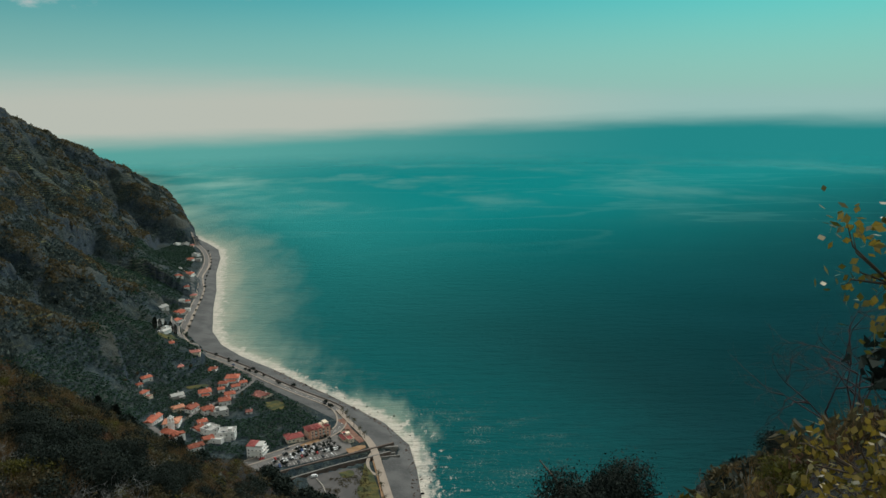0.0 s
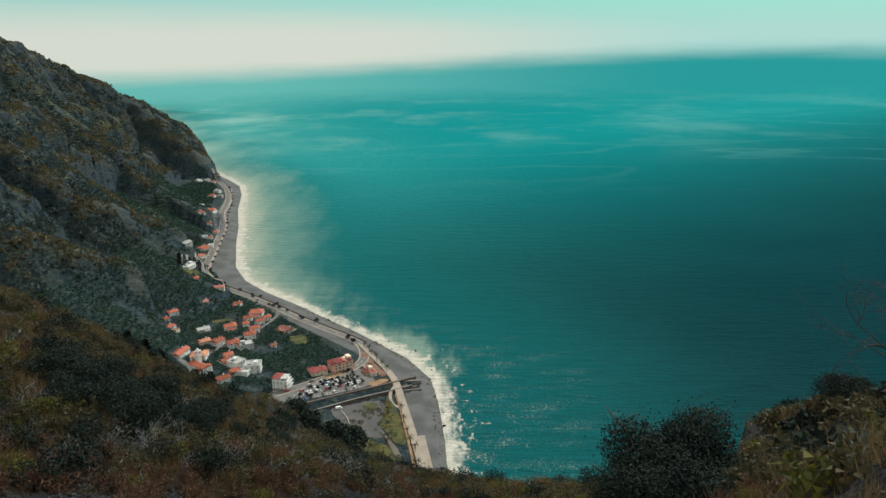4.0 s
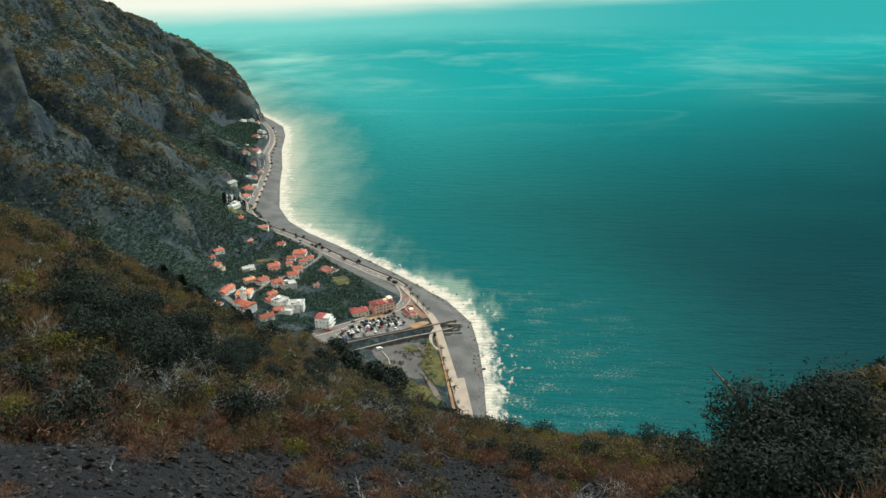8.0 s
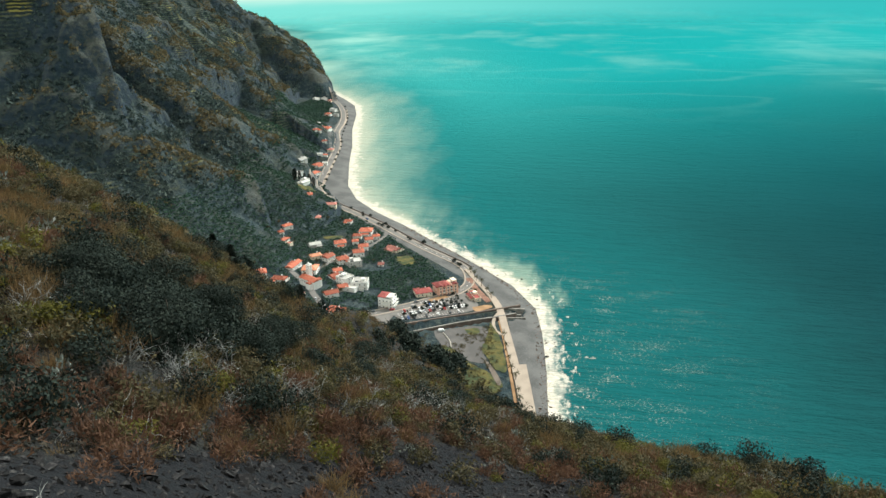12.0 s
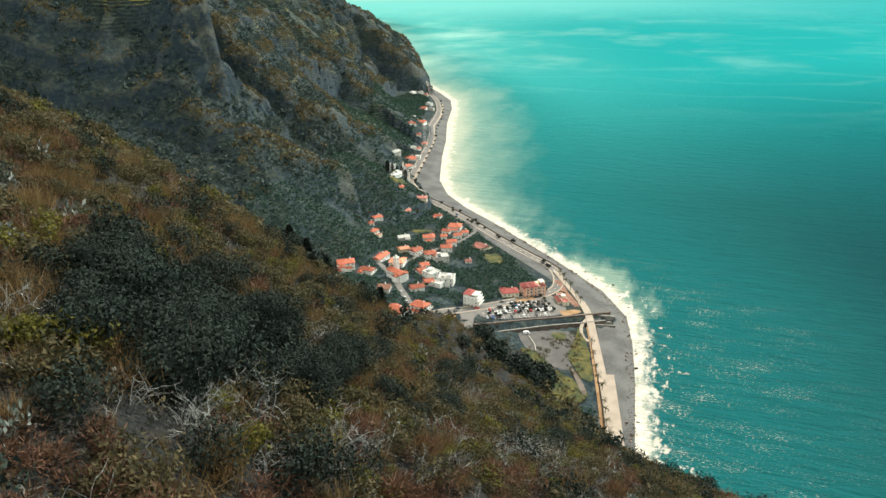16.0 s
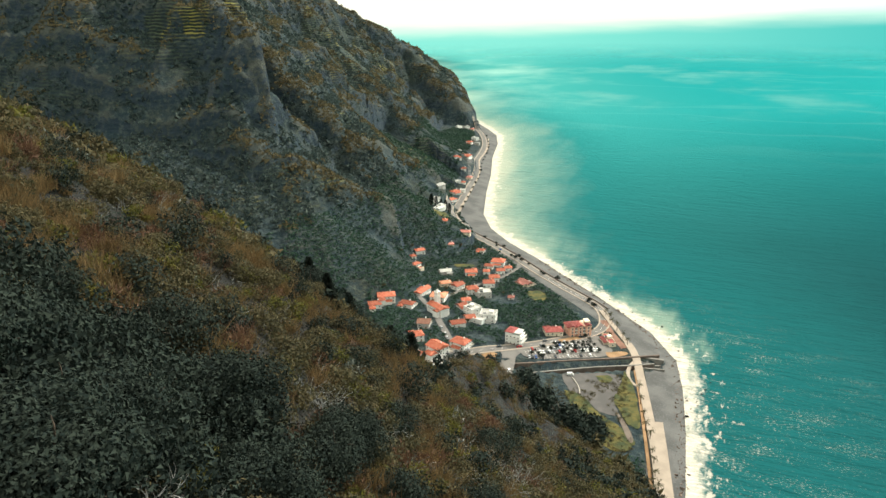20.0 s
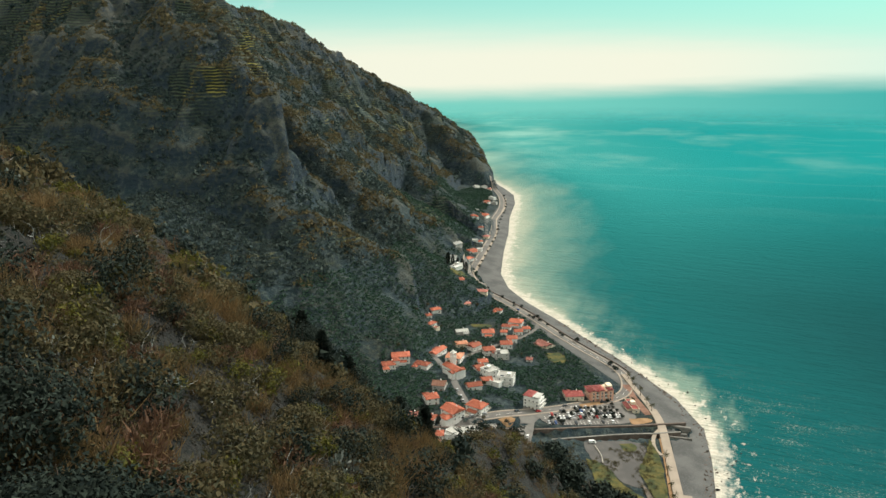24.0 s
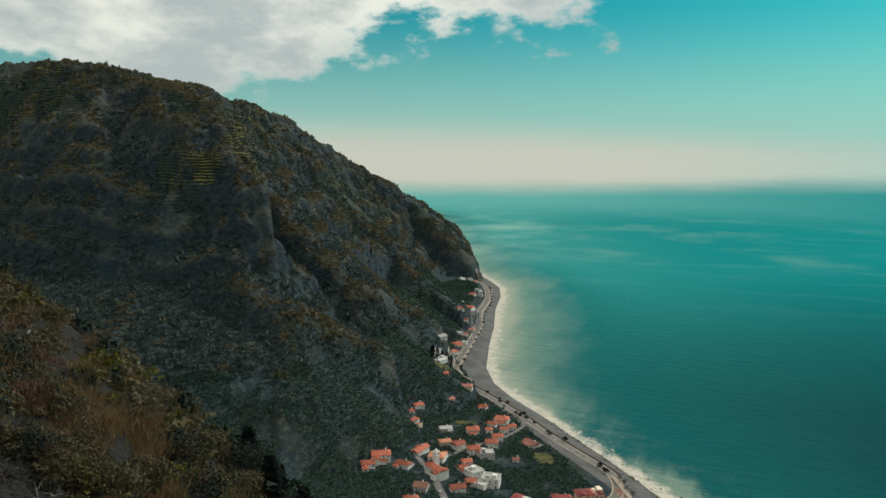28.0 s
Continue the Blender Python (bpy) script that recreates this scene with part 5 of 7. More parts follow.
wall_strip("beach_wall", [(x + 5.5, y + 5.5) for x, y in ((-99, 622), (-112, 636), (-138, 655), (-176, 688), (-217, 729), (-258, 763), (-290, 785))], 0.7, 2, lambda x, y: gz(x, y) + 1.0, STONE_DARK, "low dark stone wall between road and beach", 8.0)

# marked bays in the car park
ROWS = [((-132.5, 497.5), (-82, 527.5)), ((-136, 504.5), (-82, 536.5)), ((-134, 511.5), (-84, 541.5)), ((-129, 520), (-88, 545)), ((-122, 530), (-92, 550))]
bays = Shape()
for a, b in ROWS:
    a, b = np.array(a, float), np.array(b, float)
    L = np.hypot(*(b - a))
    u = (b - a) / L
    v = np.array((-u[1], u[0]))
    for k in range(int(L / 2.6)):
        p = a + u * 2.6 * k
        q = p + v * 4.6
        w = u * 0.09
        z = gz(*p) + 0.34
        z2 = gz(*q) + 0.34
        bays.face([(*(p - w), z), (*(p + w), z), (*(q + w), z2), (*(q - w), z2)])
part("bay_marking", bays.mesh("bay_marking", PAINT), bpy.data.objects["car_park"], "white painted parking bays")

# ---- cars ----
CAR_PAINT = []
for nm, c in (("white", (0.75, 0.75, 0.74)), ("silver", (0.42, 0.43, 0.44)), ("dark_grey", (0.06, 0.065, 0.07)), ("red", (0.4, 0.03, 0.025)), ("blue", (0.04, 0.09, 0.25))):
    mm, _n, _bb = material(nm + "_car_paint", 0.25, 0.0, 0.5)
    _bb.inputs["Base Color"].default_value = (*c, 1)
    CAR_PAINT.append((nm.replace("_", " "), mm))
RUBBER = surface("tyre_rubber", (0.02, 0.02, 0.02), (0.03, 0.03, 0.03), 4.0, 0.9)
WHEEL = Shape().tube([(0, -0.1, 0), (0, 0.1, 0)], [0.32, 0.32], 12).tube([(0, -0.12, 0), (0, -0.1, 0)], [0.2, 0.2], 8, 1).mesh("wheel", RUBBER, TRIM)


def car_meshes(paint, van):
    b = Shape()
    prof = [(-2.1, 0.35), (-2.1, 0.85), (-1.2, 0.98), (1.55, 0.95), (2.1, 0.8), (2.15, 0.35)] if not van else [(-2.4, 0.35), (-2.4, 2.1), (1.3, 2.1), (2.1, 1.1), (2.45, 0.95), (2.45, 0.35)]
    w = 0.87
    for s, y in ((1, w), (-1, -w)):
        f = [(x, y, z) for x, z in prof]
        b.face(f if s < 0 else f[::-1])
    for (x0, z0), (x1, z1) in zip(prof, prof[1:] + prof[:1]):
        b.face([(x0, -w, z0), (x0, w, z0), (x1, w, z1), (x1, -w, z1)])
    g = Shape()
    if van:
        g.face([(1.34, -0.78, 2.02), (2.06, -0.8, 1.15), (2.06, 0.8, 1.15), (1.34, 0.78, 2.02)][::-1])
        g.box(0.4, -0.885, 1.25, 1.3, 0.885, 1.9)
    else:
        lo, hi = [(-1.75, 0.97), (1.1, 0.97)], [(-1.25, 1.45), (0.45, 1.45)]
        a = [(lo[0][0], -0.82, .93), (lo[1][0], -0.82, .93), (lo[1][0], 0.82, .93), (lo[0][0], 0.82, .93)]
        t = [(hi[0][0], -0.65, 1.42), (hi[1][0], -0.65, 1.42), (hi[1][0], 0.65, 1.42), (hi[0][0], 0.65, 1.42)]
        for i in range(4):
            j = (i + 1) % 4
            g.face([a[i], a[j], t[j], t[i]])
    r = Shape().box(-1.28, -0.67, 1.42, 0.48, 0.67, 1.48) if not van else Shape().box(-2.3, -0.8, 2.1, 1.2, 0.8, 2.14)
    return b.mesh("car_body", paint), g.mesh("car_glass", GLASS), r.mesh("car_roof", paint)


CARS = []
for nm, mm in CAR_PAINT:
    me = car_meshes(mm, False)
    c = thing("car", pose(0, 0, -60), f"small {nm} parked car", "car", "parked cars")
    body = part("body", me[0], c)
    part("cabin_glass", me[1], c)
    part("roof", me[2], c)
    for sx in (-1.3, 1.3):
        for sy in (-0.8, 0.8):
            part("wheel", WHEEL, c, "", pose(sx, sy, 0.32, 0, 0, 0 if sy < 0 else 180))
    CARS.append(c)
me = car_meshes(CAR_PAINT[0][1], True)
VAN = thing("van", pose(-98, 489, gz(-98, 489) + 0.28, 0, 0, 20), "white van parked on the gravel yard", "van")
part("body", me[0], VAN)
part("windows", me[1], VAN)
part("roof", me[2], VAN)
for sx in (-1.5, 1.5):
    for sy in (-0.8, 0.8):
        part("wheel", WHEEL, VAN, "", pose(sx, sy, 0.32, 0, 0, 0 if sy < 0 else 180))

rng = random.Random(21)
first = set()


def put_car(x, y, ang, lift=0.33):
    k = int(rng.choices(range(5), (3, 4, 5, 1, 1))[0])
    z = gz(x, y) + lift
    if k not in first:
        first.add(k)
        CARS[k].matrix_basis = pose(x, y, z, 0, 0, ang)
    else:
        copy_thing(CARS[k], pose(x, y, z, 0, 0, ang))


for a, b in ROWS:
    a, b = np.array(a, float), np.array(b, float)
    L = np.hypot(*(b - a))
    u = (b - a) / L
    v = np.array((-u[1], u[0]))
    ang = math.degrees(math.atan2(v[1], v[0]))
    for k in range(int(L / 2.6) - 1):
        if rng.random() < 0.42:
            p = a + u * 2.6 * (k + 0.5) + v * 2.3
            put_car(*p, ang + rng.uniform(-2, 2) + rng.choice((0, 180)))
for k, o in ((96, 1.9), (112, -1.9), (138, 1.9), (52, 3.0), (60, 3.0), (44, -3.0), (70, 3.2), (170, -1.9), (260, 1.9), (420, 1.9), (560, -1.9), (640, 1.9)):
    q = line[k] + line_n[k] * o
    d = line[k + 1] - line[k - 1]
    put_car(q[0], q[1], math.degrees(math.atan2(d[1], d[0])), 0.27)
for x, y, a in ((-201, 500, 125), (-205, 506, 125), (-212, 515, 125), (-141, 474, 100), (-205, 462, 40), (-199, 466, 40), (-212, 455, 42)):
    put_car(x, y, a, 0.32)
for k in range(5):
    if k not in first:
        put_car(-100 - 3 * k, 545, 30)


# ---- plants ----
def foliage(name, c1, c2, trans=0.35, rough=0.6, spec=0.3, cool=(0.96, 1.2)):
    """Leaf surface: colours vary from leaf clump to leaf clump, and light shines through."""
    c1, c2 = ((r * cool[0], v, u * cool[1]) for r, v, u in (c1, c2))
    m, nt, b = material(name, rough, 0, spec)
    g = nt.nodes.new("ShaderNodeNewGeometry")
    oi = nt.nodes.new("ShaderNodeObjectInfo")
    n = noise_tex(nt, 0.35, 3, 0.6)
    k = math2(nt, "ADD", math2(nt, "MULTIPLY", g.outputs["Random Per Island"], 0.55), math2(nt, "MULTIPLY", n, 0.6))
    k = math2(nt, "ADD", k, math2(nt, "MULTIPLY", oi.outputs["Random"], 0.12))
    col = mixc(nt, "MIX", ramp_map(nt, k, 0.25, 0.9, 0, 1), (*c1, 1), (*c2, 1))
    nt.links.new(col, b.inputs["Base Color"])
    t = nt.nodes.new("ShaderNodeBsdfTranslucent")
    nt.links.new(col, t.inputs[0])
    mx = nt.nodes.new("ShaderNodeMixShader")
    mx.inputs[0].default_value = trans
    nt.links.new(b.outputs[0], mx.inputs[1])
    nt.links.new(t.outputs[0], mx.inputs[2])
    nt.links.new(mx.outputs[0], nt.nodes["Material Output"].inputs[0])
    return m


DARK_LEAF = foliage("dark_evergreen_leaf", (0.0095, 0.014, 0.009), (0.03, 0.035, 0.019), 0.08, 0.85, 0.08, cool=(0.86, 1.45))
OLIVE_LEAF = foliage("olive_leaf", (0.0336, 0.0344, 0.016), (0.1, 0.0784, 0.032), 0.3, 0.7, 0.12)
YELLOW_LEAF = foliage("yellow_green_leaf", (0.045, 0.05, 0.01), (0.125, 0.11, 0.018), 0.35, 0.7, 0.12)
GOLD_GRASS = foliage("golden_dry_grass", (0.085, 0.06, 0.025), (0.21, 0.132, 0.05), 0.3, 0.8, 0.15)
RUST_LEAF = foliage("rusty_dry_scrub", (0.0561, 0.0323, 0.0187), (0.132, 0.0697, 0.0357), 0.22, 0.8, 0.15)
GREY_TWIG = foliage("bleached_grey_twig", (0.132, 0.132, 0.108), (0.296, 0.292, 0.232), 0.0, 0.9, 0.1)
RED_TWIG = foliage("reddish_twig", (0.05, 0.03, 0.026), (0.1, 0.055, 0.045), 0.0, 0.9, 0.1)
BANANA = foliage("banana_leaf", (0.015, 0.036, 0.018), (0.042, 0.075, 0.032), 0.25, 0.65, 0.15, cool=(0.86, 1.45))
SCRUB = foliage("mountain_scrub", (0.025, 0.038, 0.031), (0.088, 0.096, 0.058), 0.2, 0.9, 0.05, cool=(0.86, 1.45))
DRY_SCRUB = foliage("dry_mountain_scrub", (0.048, 0.05, 0.029), (0.145, 0.112, 0.05), 0.25, 0.9, 0.05)
LITTER = foliage("dry_litter", (0.026, 0.025, 0.017), (0.06, 0.05, 0.032), 0.1, 0.9, 0.05)
PALM_LEAF = foliage("palm_leaf", (0.03, 0.036, 0.012), (0.075, 0.07, 0.022), 0.3)
BIG_LEAF = foliage("yellowing_broad_leaf", (0.06, 0.062, 0.01), (0.26, 0.18, 0.022), 0.35, 0.5, 0.4)
PAD = foliage("pale_cactus_pad", (0.07, 0.085, 0.06), (0.2, 0.2, 0.15), 0.1, 0.5, 0.4)
BARK = surface("grey_brown_bark", (0.06, 0.045, 0.034), (0.1, 0.078, 0.06), 1.5, 0.9, 12, (0.035, 0.028, 0.022), 0.6, 0.02)
LAVA = surface("black_lava_stone", (0.005, 0.005, 0.006), (0.013, 0.013, 0.014), 0.9, 0.92, 6, (0.07, 0.068, 0.066), 0.7, 0.06, per_island=0.45)

NP = np.random.RandomState(5)


def unit(a):
    return a / np.maximum(np.linalg.norm(a, axis=1), 1e-6)[:, None]


def leaves(at, way, length, width, droop=0.0, tri=False):
    """Pointed leaves, one blade each (four-cornered, or three-cornered where they are tiny), from points and directions."""
    k = len(at)
    L = length * NP.uniform(0.7, 1.3, k)[:, None]
    side = unit(np.cross(way, unit(NP.normal(size=(k, 3)))))
    mid = at + way * L * 0.5
    tip = at + way * L
    tip[:, 2] -= droop * L[:, 0]
    w = width * NP.uniform(0.7, 1.3, k)[:, None]
    if tri:
        return np.stack([at + side * w * 0.5, tip, at - side * w * 0.5], 1).reshape(-1, 3), np.arange(3 * k).reshape(-1, 3)
    co = np.stack([at, mid + side * w * 0.5, tip, mid - side * w * 0.5], 1).reshape(-1, 3)
    return co, np.arange(4 * k).reshape(-1, 4)


def lumpy(k, lumps, rx, rz, spread=0.45, base=0.35):
    """Points and outward directions on the skins of clumps that make up an uneven crown."""
    c = unit(NP.normal(size=(lumps, 3))) * NP.uniform(0.35, 0.85, (lumps, 1))
    c[:, 2] = np.abs(c[:, 2]) * 0.9
    i = NP.randint(0, lumps, k)
    d = unit(NP.normal(size=(k, 3)) + np.array((0, 0, 0.25)))
    p = c[i] + d * (spread * NP.uniform(0.55, 1.0, (k, 1)))
    p = p * np.array((rx, rx, rz)) + np.array((0, 0, rz * base))
    p[:, 2] = np.maximum(p[:, 2], 0.03)
    return p, unit(d + NP.normal(size=(k, 3)) * 0.6)


def skin_leaves(k, leaf, lumps, rx, rz, spread=0.45, base=0.35, wide=0.62):
    """Small leaves that lie over one another on the skins of the clumps of a crown."""
    c = unit(NP.normal(size=(lumps, 3))) * NP.uniform(0.35, 0.85, (lumps, 1))
    c[:, 2] = np.abs(c[:, 2]) * 0.9
    i = NP.randint(0, lumps, k)
    d = unit(NP.normal(size=(k, 3)) + np.array((0, 0, 0.25)))
    far = 1 + 0.3 * np.abs(NP.normal(size=(k, 1))) * (NP.uniform(size=(k, 1)) < 0.2)
    p = c[i] * NP.uniform(0.9, 1.1, (k, 1)) + d * (spread * NP.uniform(0.5, 1.0, (k, 1)) ** 0.6 * far)
    p = p * np.array((rx, rx, rz)) + np.array((0, 0, rz * base))
    p[:, 2] = np.maximum(p[:, 2], 0.03)
    t = NP.normal(size=(k, 3))
    t = unit(t - d * (t * d).sum(1)[:, None])
    way = unit(t + d * NP.uniform(0.0, 0.8, (k, 1)))
    side = unit(np.cross(d + NP.normal(size=(k, 3)) * 0.35, way)) * (leaf * wide * 0.5 * NP.uniform(0.7, 1.3, (k, 1)))
    tip = p + way * leaf * NP.uniform(0.7, 1.3, (k, 1))
    return np.stack([p + side, tip, p - side], 1).reshape(-1, 3), np.arange(3 * k).reshape(-1, 3)


def merge(parts):
    co, f, o = [], [], 0
    for c, q in parts:
        co.append(c)
        f.append(q + o)
        o += len(c)
    return np.concatenate(co), np.concatenate(f)


def sticks(paths, sides=3):
    """Thin tapering stems: each path is points and a start radius."""
    co, f, o = [], [], 0
    for pts, r in paths:
        pts = np.array(pts, float)
        n = len(pts)
        rings = []
        for k in range(n):
            d = pts[min(k + 1, n - 1)] - pts[max(k - 1, 0)]
            d /= max(np.linalg.norm(d), 1e-6)
            u = np.cross(d, (0.3, 0.5, 0.81))
            u /= max(np.linalg.norm(u), 1e-6)
            v = np.cross(d, u)
            t = np.arange(sides) * 2 * math.pi / sides
            rings.append(pts[k] + r * (1 - 0.8 * k / (n - 1)) * (np.cos(t)[:, None] * u + np.sin(t)[:, None] * v))
        co.append(np.concatenate(rings))
        for k in range(n - 1):
            for s in range(sides):
                a, b = o + k * sides, o + (k + 1) * sides
                f.append((a + s, a + (s + 1) % sides, b + (s + 1) % sides, b + s))
        o += n * sides
    return np.concatenate(co), np.array(f)


def branching(height, spread, n, levels=2, r=0.04, lean=0.0):
    """Stems that fork outwards from one foot."""
    paths = []

    def grow(p, d, length, rad, lev):
        pts = [p]
        for k in range(4):
            d = d + NP.normal(size=3) * 0.22
            d /= np.linalg.norm(d)
            p = p + d * length / 4
            pts.append(p)
        paths.append((pts, rad))
        if lev > 0:
            for _ in range(3):
                q = pts[NP.randint(2, 5)]
                e = d + NP.normal(size=3) * 0.75 + np.array((0, 0, 0.15))
                grow(q, e / np.linalg.norm(e), length * NP.uniform(0.45, 0.7), rad * 0.5, lev - 1)

    for _ in range(n):
        d = np.array((NP.normal() * spread + lean, NP.normal() * spread, 1.0))
        grow(np.array((NP.normal() * 0.06, NP.normal() * 0.06, -0.15)), d / np.linalg.norm(d), height * NP.uniform(0.5, 0.8), r, levels)
    return paths


def grass_proto(k=260, h=0.85):
    at = np.column_stack([NP.normal(size=(k, 2)) * 0.28, np.full(k, -0.05)])
    d = unit(np.column_stack([NP.normal(size=(k, 2)) * 0.45, np.ones(k)]))
    return leaves(at, d, h, 0.03, 0.12, True)


def leafy_proto(k, leaf, lumps=12, rx=1.0, rz=0.95, spread=0.45):
    return skin_leaves(k, leaf, lumps, rx, rz, spread)


def rust_proto(k=380):
    p, d = lumpy(k, 9, 0.75, 0.5, 0.5, 0.15)
    return leaves(p, unit(d + np.array((0, 0, 0.5))), 0.2, 0.045, 0.0, True)


def pad_proto(k=70):
    p, d = lumpy(k, 7, 0.7, 0.8, 0.5, 0.2)
    return leaves(p, unit(d + np.array((0, 0, 0.6))), 0.22, 0.13)


def scatter(name, protos, pos, scale, mat, label, category, tilt=0.0):
    """Many copies of a few small shapes, joined into one mesh."""
    parts_ = []
    which = NP.randint(0, len(protos), len(pos))
    for w, (co, f) in enumerate(protos):
        sel = np.where(which == w)[0]
        if not len(sel):
            continue
        a = NP.uniform(0, 2 * math.pi, len(sel))
        ca, sa, s = np.cos(a)[:, None], np.sin(a)[:, None], np.asarray(scale)[sel][:, None]
        x = (co[None, :, 0] * ca - co[None, :, 1] * sa) * s + pos[sel, 0:1]
        y = (co[None, :, 0] * sa + co[None, :, 1] * ca) * s + pos[sel, 1:2]
        z = co[None, :, 2] * s * NP.uniform(0.8, 1.25, (len(sel), 1)) + pos[sel, 2:3]
        big = np.stack([x, y, z], -1).reshape(-1, 3)
        ff = (f[None] + (np.arange(len(sel)) * len(co))[:, None, None]).reshape(-1, f.shape[1])
        parts_.append((big, ff))
    co, f = merge(parts_)
    return tagged(new(name, raw_mesh(name, co, f, mat, False)), label, category, kind="stuff")


def on_ground(x, y, sink=0.05):
    return np.column_stack([x, y, lie(x, y) - sink])


# zones of the near spur
def zone(x, y):
    """0 black stones, 1 rusty scrub, 2 grey twigs, 3 dark thicket, 4 golden grass, 5 yellow-green and olive bushes."""
    w = fbm(x / 7, y / 7, 61, 3) - 0.5
    q = y - np.interp(x, [-27, -22, -19, -13, -8, 0, 6], [28, 33, 43, 53, 55, 54, 48]) + w * 9
    z = np.full(x.shape, 5)
    z[x < -34] = 4
    z[(x < -30) & (fbm(x / 12, y / 12, 63, 3) > 0.55)] = 5
    mid = (x > -33) & (x < 9)
    z[mid & (q > 12) & (q < 26) & (w > 0.04)] = 2
    z[mid & (q < 9)] = 1
    z[mid & (q > 5) & (q < 12) & (w > -0.04)] = 2
    z[mid & (x > -25) & (x < 5) & (q < 0)] = 0
    z[((x + 30) / 5.5) ** 2 + ((y - 52) / 6) ** 2 + w * 1.2 < 1] = 3
    # a green fringe along the cliff edge, grey grass on the shoulder
    z[mid & (x > -8) & (y > 57 - 0.6 * x + w * 10)] = 5
    z[(x > 8) & (y < 60)] = 5
    z[(x > 8) & (y < 34) & (w > -0.05)] = 4
    return z


rs = np.random.RandomState(9)
N0 = 28000
px, py = rs.uniform(-100, 56, N0), rs.uniform(-22, 172, N0)
ok = np.ones(N0, bool)
db = to_line(px, py, BENCH, True)[0] * np.where(inside(px, py, BENCH), 1, -1)
ok &= db > -26
ok &= ~((np.hypot(px + 1, py) < 3))
ok &= rs.uniform(size=N0) < np.interp(np.hypot(px + 24, py - 52), [0, 45, 110], [1.0, 0.7, 0.4])
px, py, db = px[ok], py[ok], db[ok]
zn = zone(px, py)
r1 = rs.uniform(size=len(px))
kind = np.full(len(px), -1)
# mix of plants in each zone: chances of rust, twig, dark, gold, olive, yellow, pads
MIX = {0: (0.06, 0.015, 0.0, 0.01, 0.01, 0.012, 0.01), 1: (0.62, 0.1, 0.05, 0.04, 0.12, 0.05, 0.01), 2: (0.22, 0.5, 0.05, 0.06, 0.1, 0.03, 0.04),
       3: (0.0, 0.05, 0.66, 0.03, 0.18, 0.03, 0.05), 4: (0.17, 0.12, 0.05, 0.38, 0.2, 0.06, 0.02), 5: (0.13, 0.12, 0.05, 0.2, 0.34, 0.12, 0.03)}
for zk, pr in MIX.items():
    c = np.cumsum(pr)
    sel = zn == zk
    kind[sel] = np.where(r1[sel] < c[-1], np.searchsorted(c, r1[sel]), -1)
sc = rs.uniform(0.7, 1.5, len(px))
# low tufts in the gaps between the bushes
gap = (kind == -1) & (zn > 0)
kind[gap] = rs.choice([7, 8, 9], int(gap.sum()), p=[0.35, 0.45, 0.2])
dist = np.hypot(px + 22, py - 52)
near = dist < 42

DARK_P = [leafy_proto(900, 0.11) for _ in range(3)]
DARK_FAR = [leafy_proto(150, 0.33) for _ in range(3)]
OLIVE_P = [leafy_proto(400, 0.135, 10, 0.9, 0.75) for _ in range(3)]
OLIVE_FAR = [leafy_proto(90, 0.3, 9, 0.9, 0.75) for _ in range(3)]
GRASS_P = [grass_proto() for _ in range(3)]
GRASS_FAR = [grass_proto(60) for _ in range(2)]
RUST_P = [rust_proto() for _ in range(3)]
RUST_FAR = [rust_proto(60) for _ in range(2)]
TINY = [leafy_proto(30, 0.5, 8, 0.9, 0.75) for _ in range(3)]
HERBS = [leafy_proto(60, 0.24, 8, 0.9, 0.75) for _ in range(3)]
TWIG_P = [sticks(branching(0.95, 0.65, 3, 1, 0.022)) for _ in range(4)]
TWIG_FAR = [sticks(branching(0.95, 0.6, 3, 0, 0.03)) for _ in range(3)]
PAD_P = [pad_proto() for _ in range(2)]


def lay(name, k, protos, far, mat, label, cat, size=1.0):
    for tag, sel in (("near", (kind == k) & near), ("far", (kind == k) & ~near)):
        if sel.any():
            scatter(name, protos if tag == "near" else far, on_ground(px[sel], py[sel]), sc[sel] * size, mat, label, cat)


lay("rusty_scrub", 0, RUST_P, RUST_FAR, RUST_LEAF, "low rusty dry scrub covering the slope", "scrub", 1.3)
lay("bare_scrub", 1, TWIG_P, TWIG_FAR, GREY_TWIG, "bleached grey leafless scrub on the slope", "scrub", 1.3)
lay("dark_scrub", 2, DARK_P, DARK_FAR, DARK_LEAF, "dense dark evergreen scrub on the slope", "scrub", 1.35)
lay("dry_grass", 3, GRASS_P, GRASS_FAR, GOLD_GRASS, "golden dry grass tussocks on the slope", "grass", 1.25)
lay("olive_scrub", 4, OLIVE_P, OLIVE_FAR, OLIVE_LEAF, "olive green scrub covering the slope", "scrub", 1.15)
lay("yellow_scrub", 5, OLIVE_P, OLIVE_FAR, YELLOW_LEAF, "yellow-green scrub near the cliff edge", "scrub", 1.0)
lay("cactus_clumps", 6, PAD_P, PAD_P[:1], PAD, "pale prickly pear clumps among scrub", "cactus", 1.0)


vx, vy = np.meshgrid(GX, GY)
stony = ((zone(vx.ravel(), vy.ravel()) == 0) & (vy.ravel() > 3)).astype(np.float32)
land.data.attributes.new("lava", "FLOAT", "POINT").data.foreach_set("value", stony)


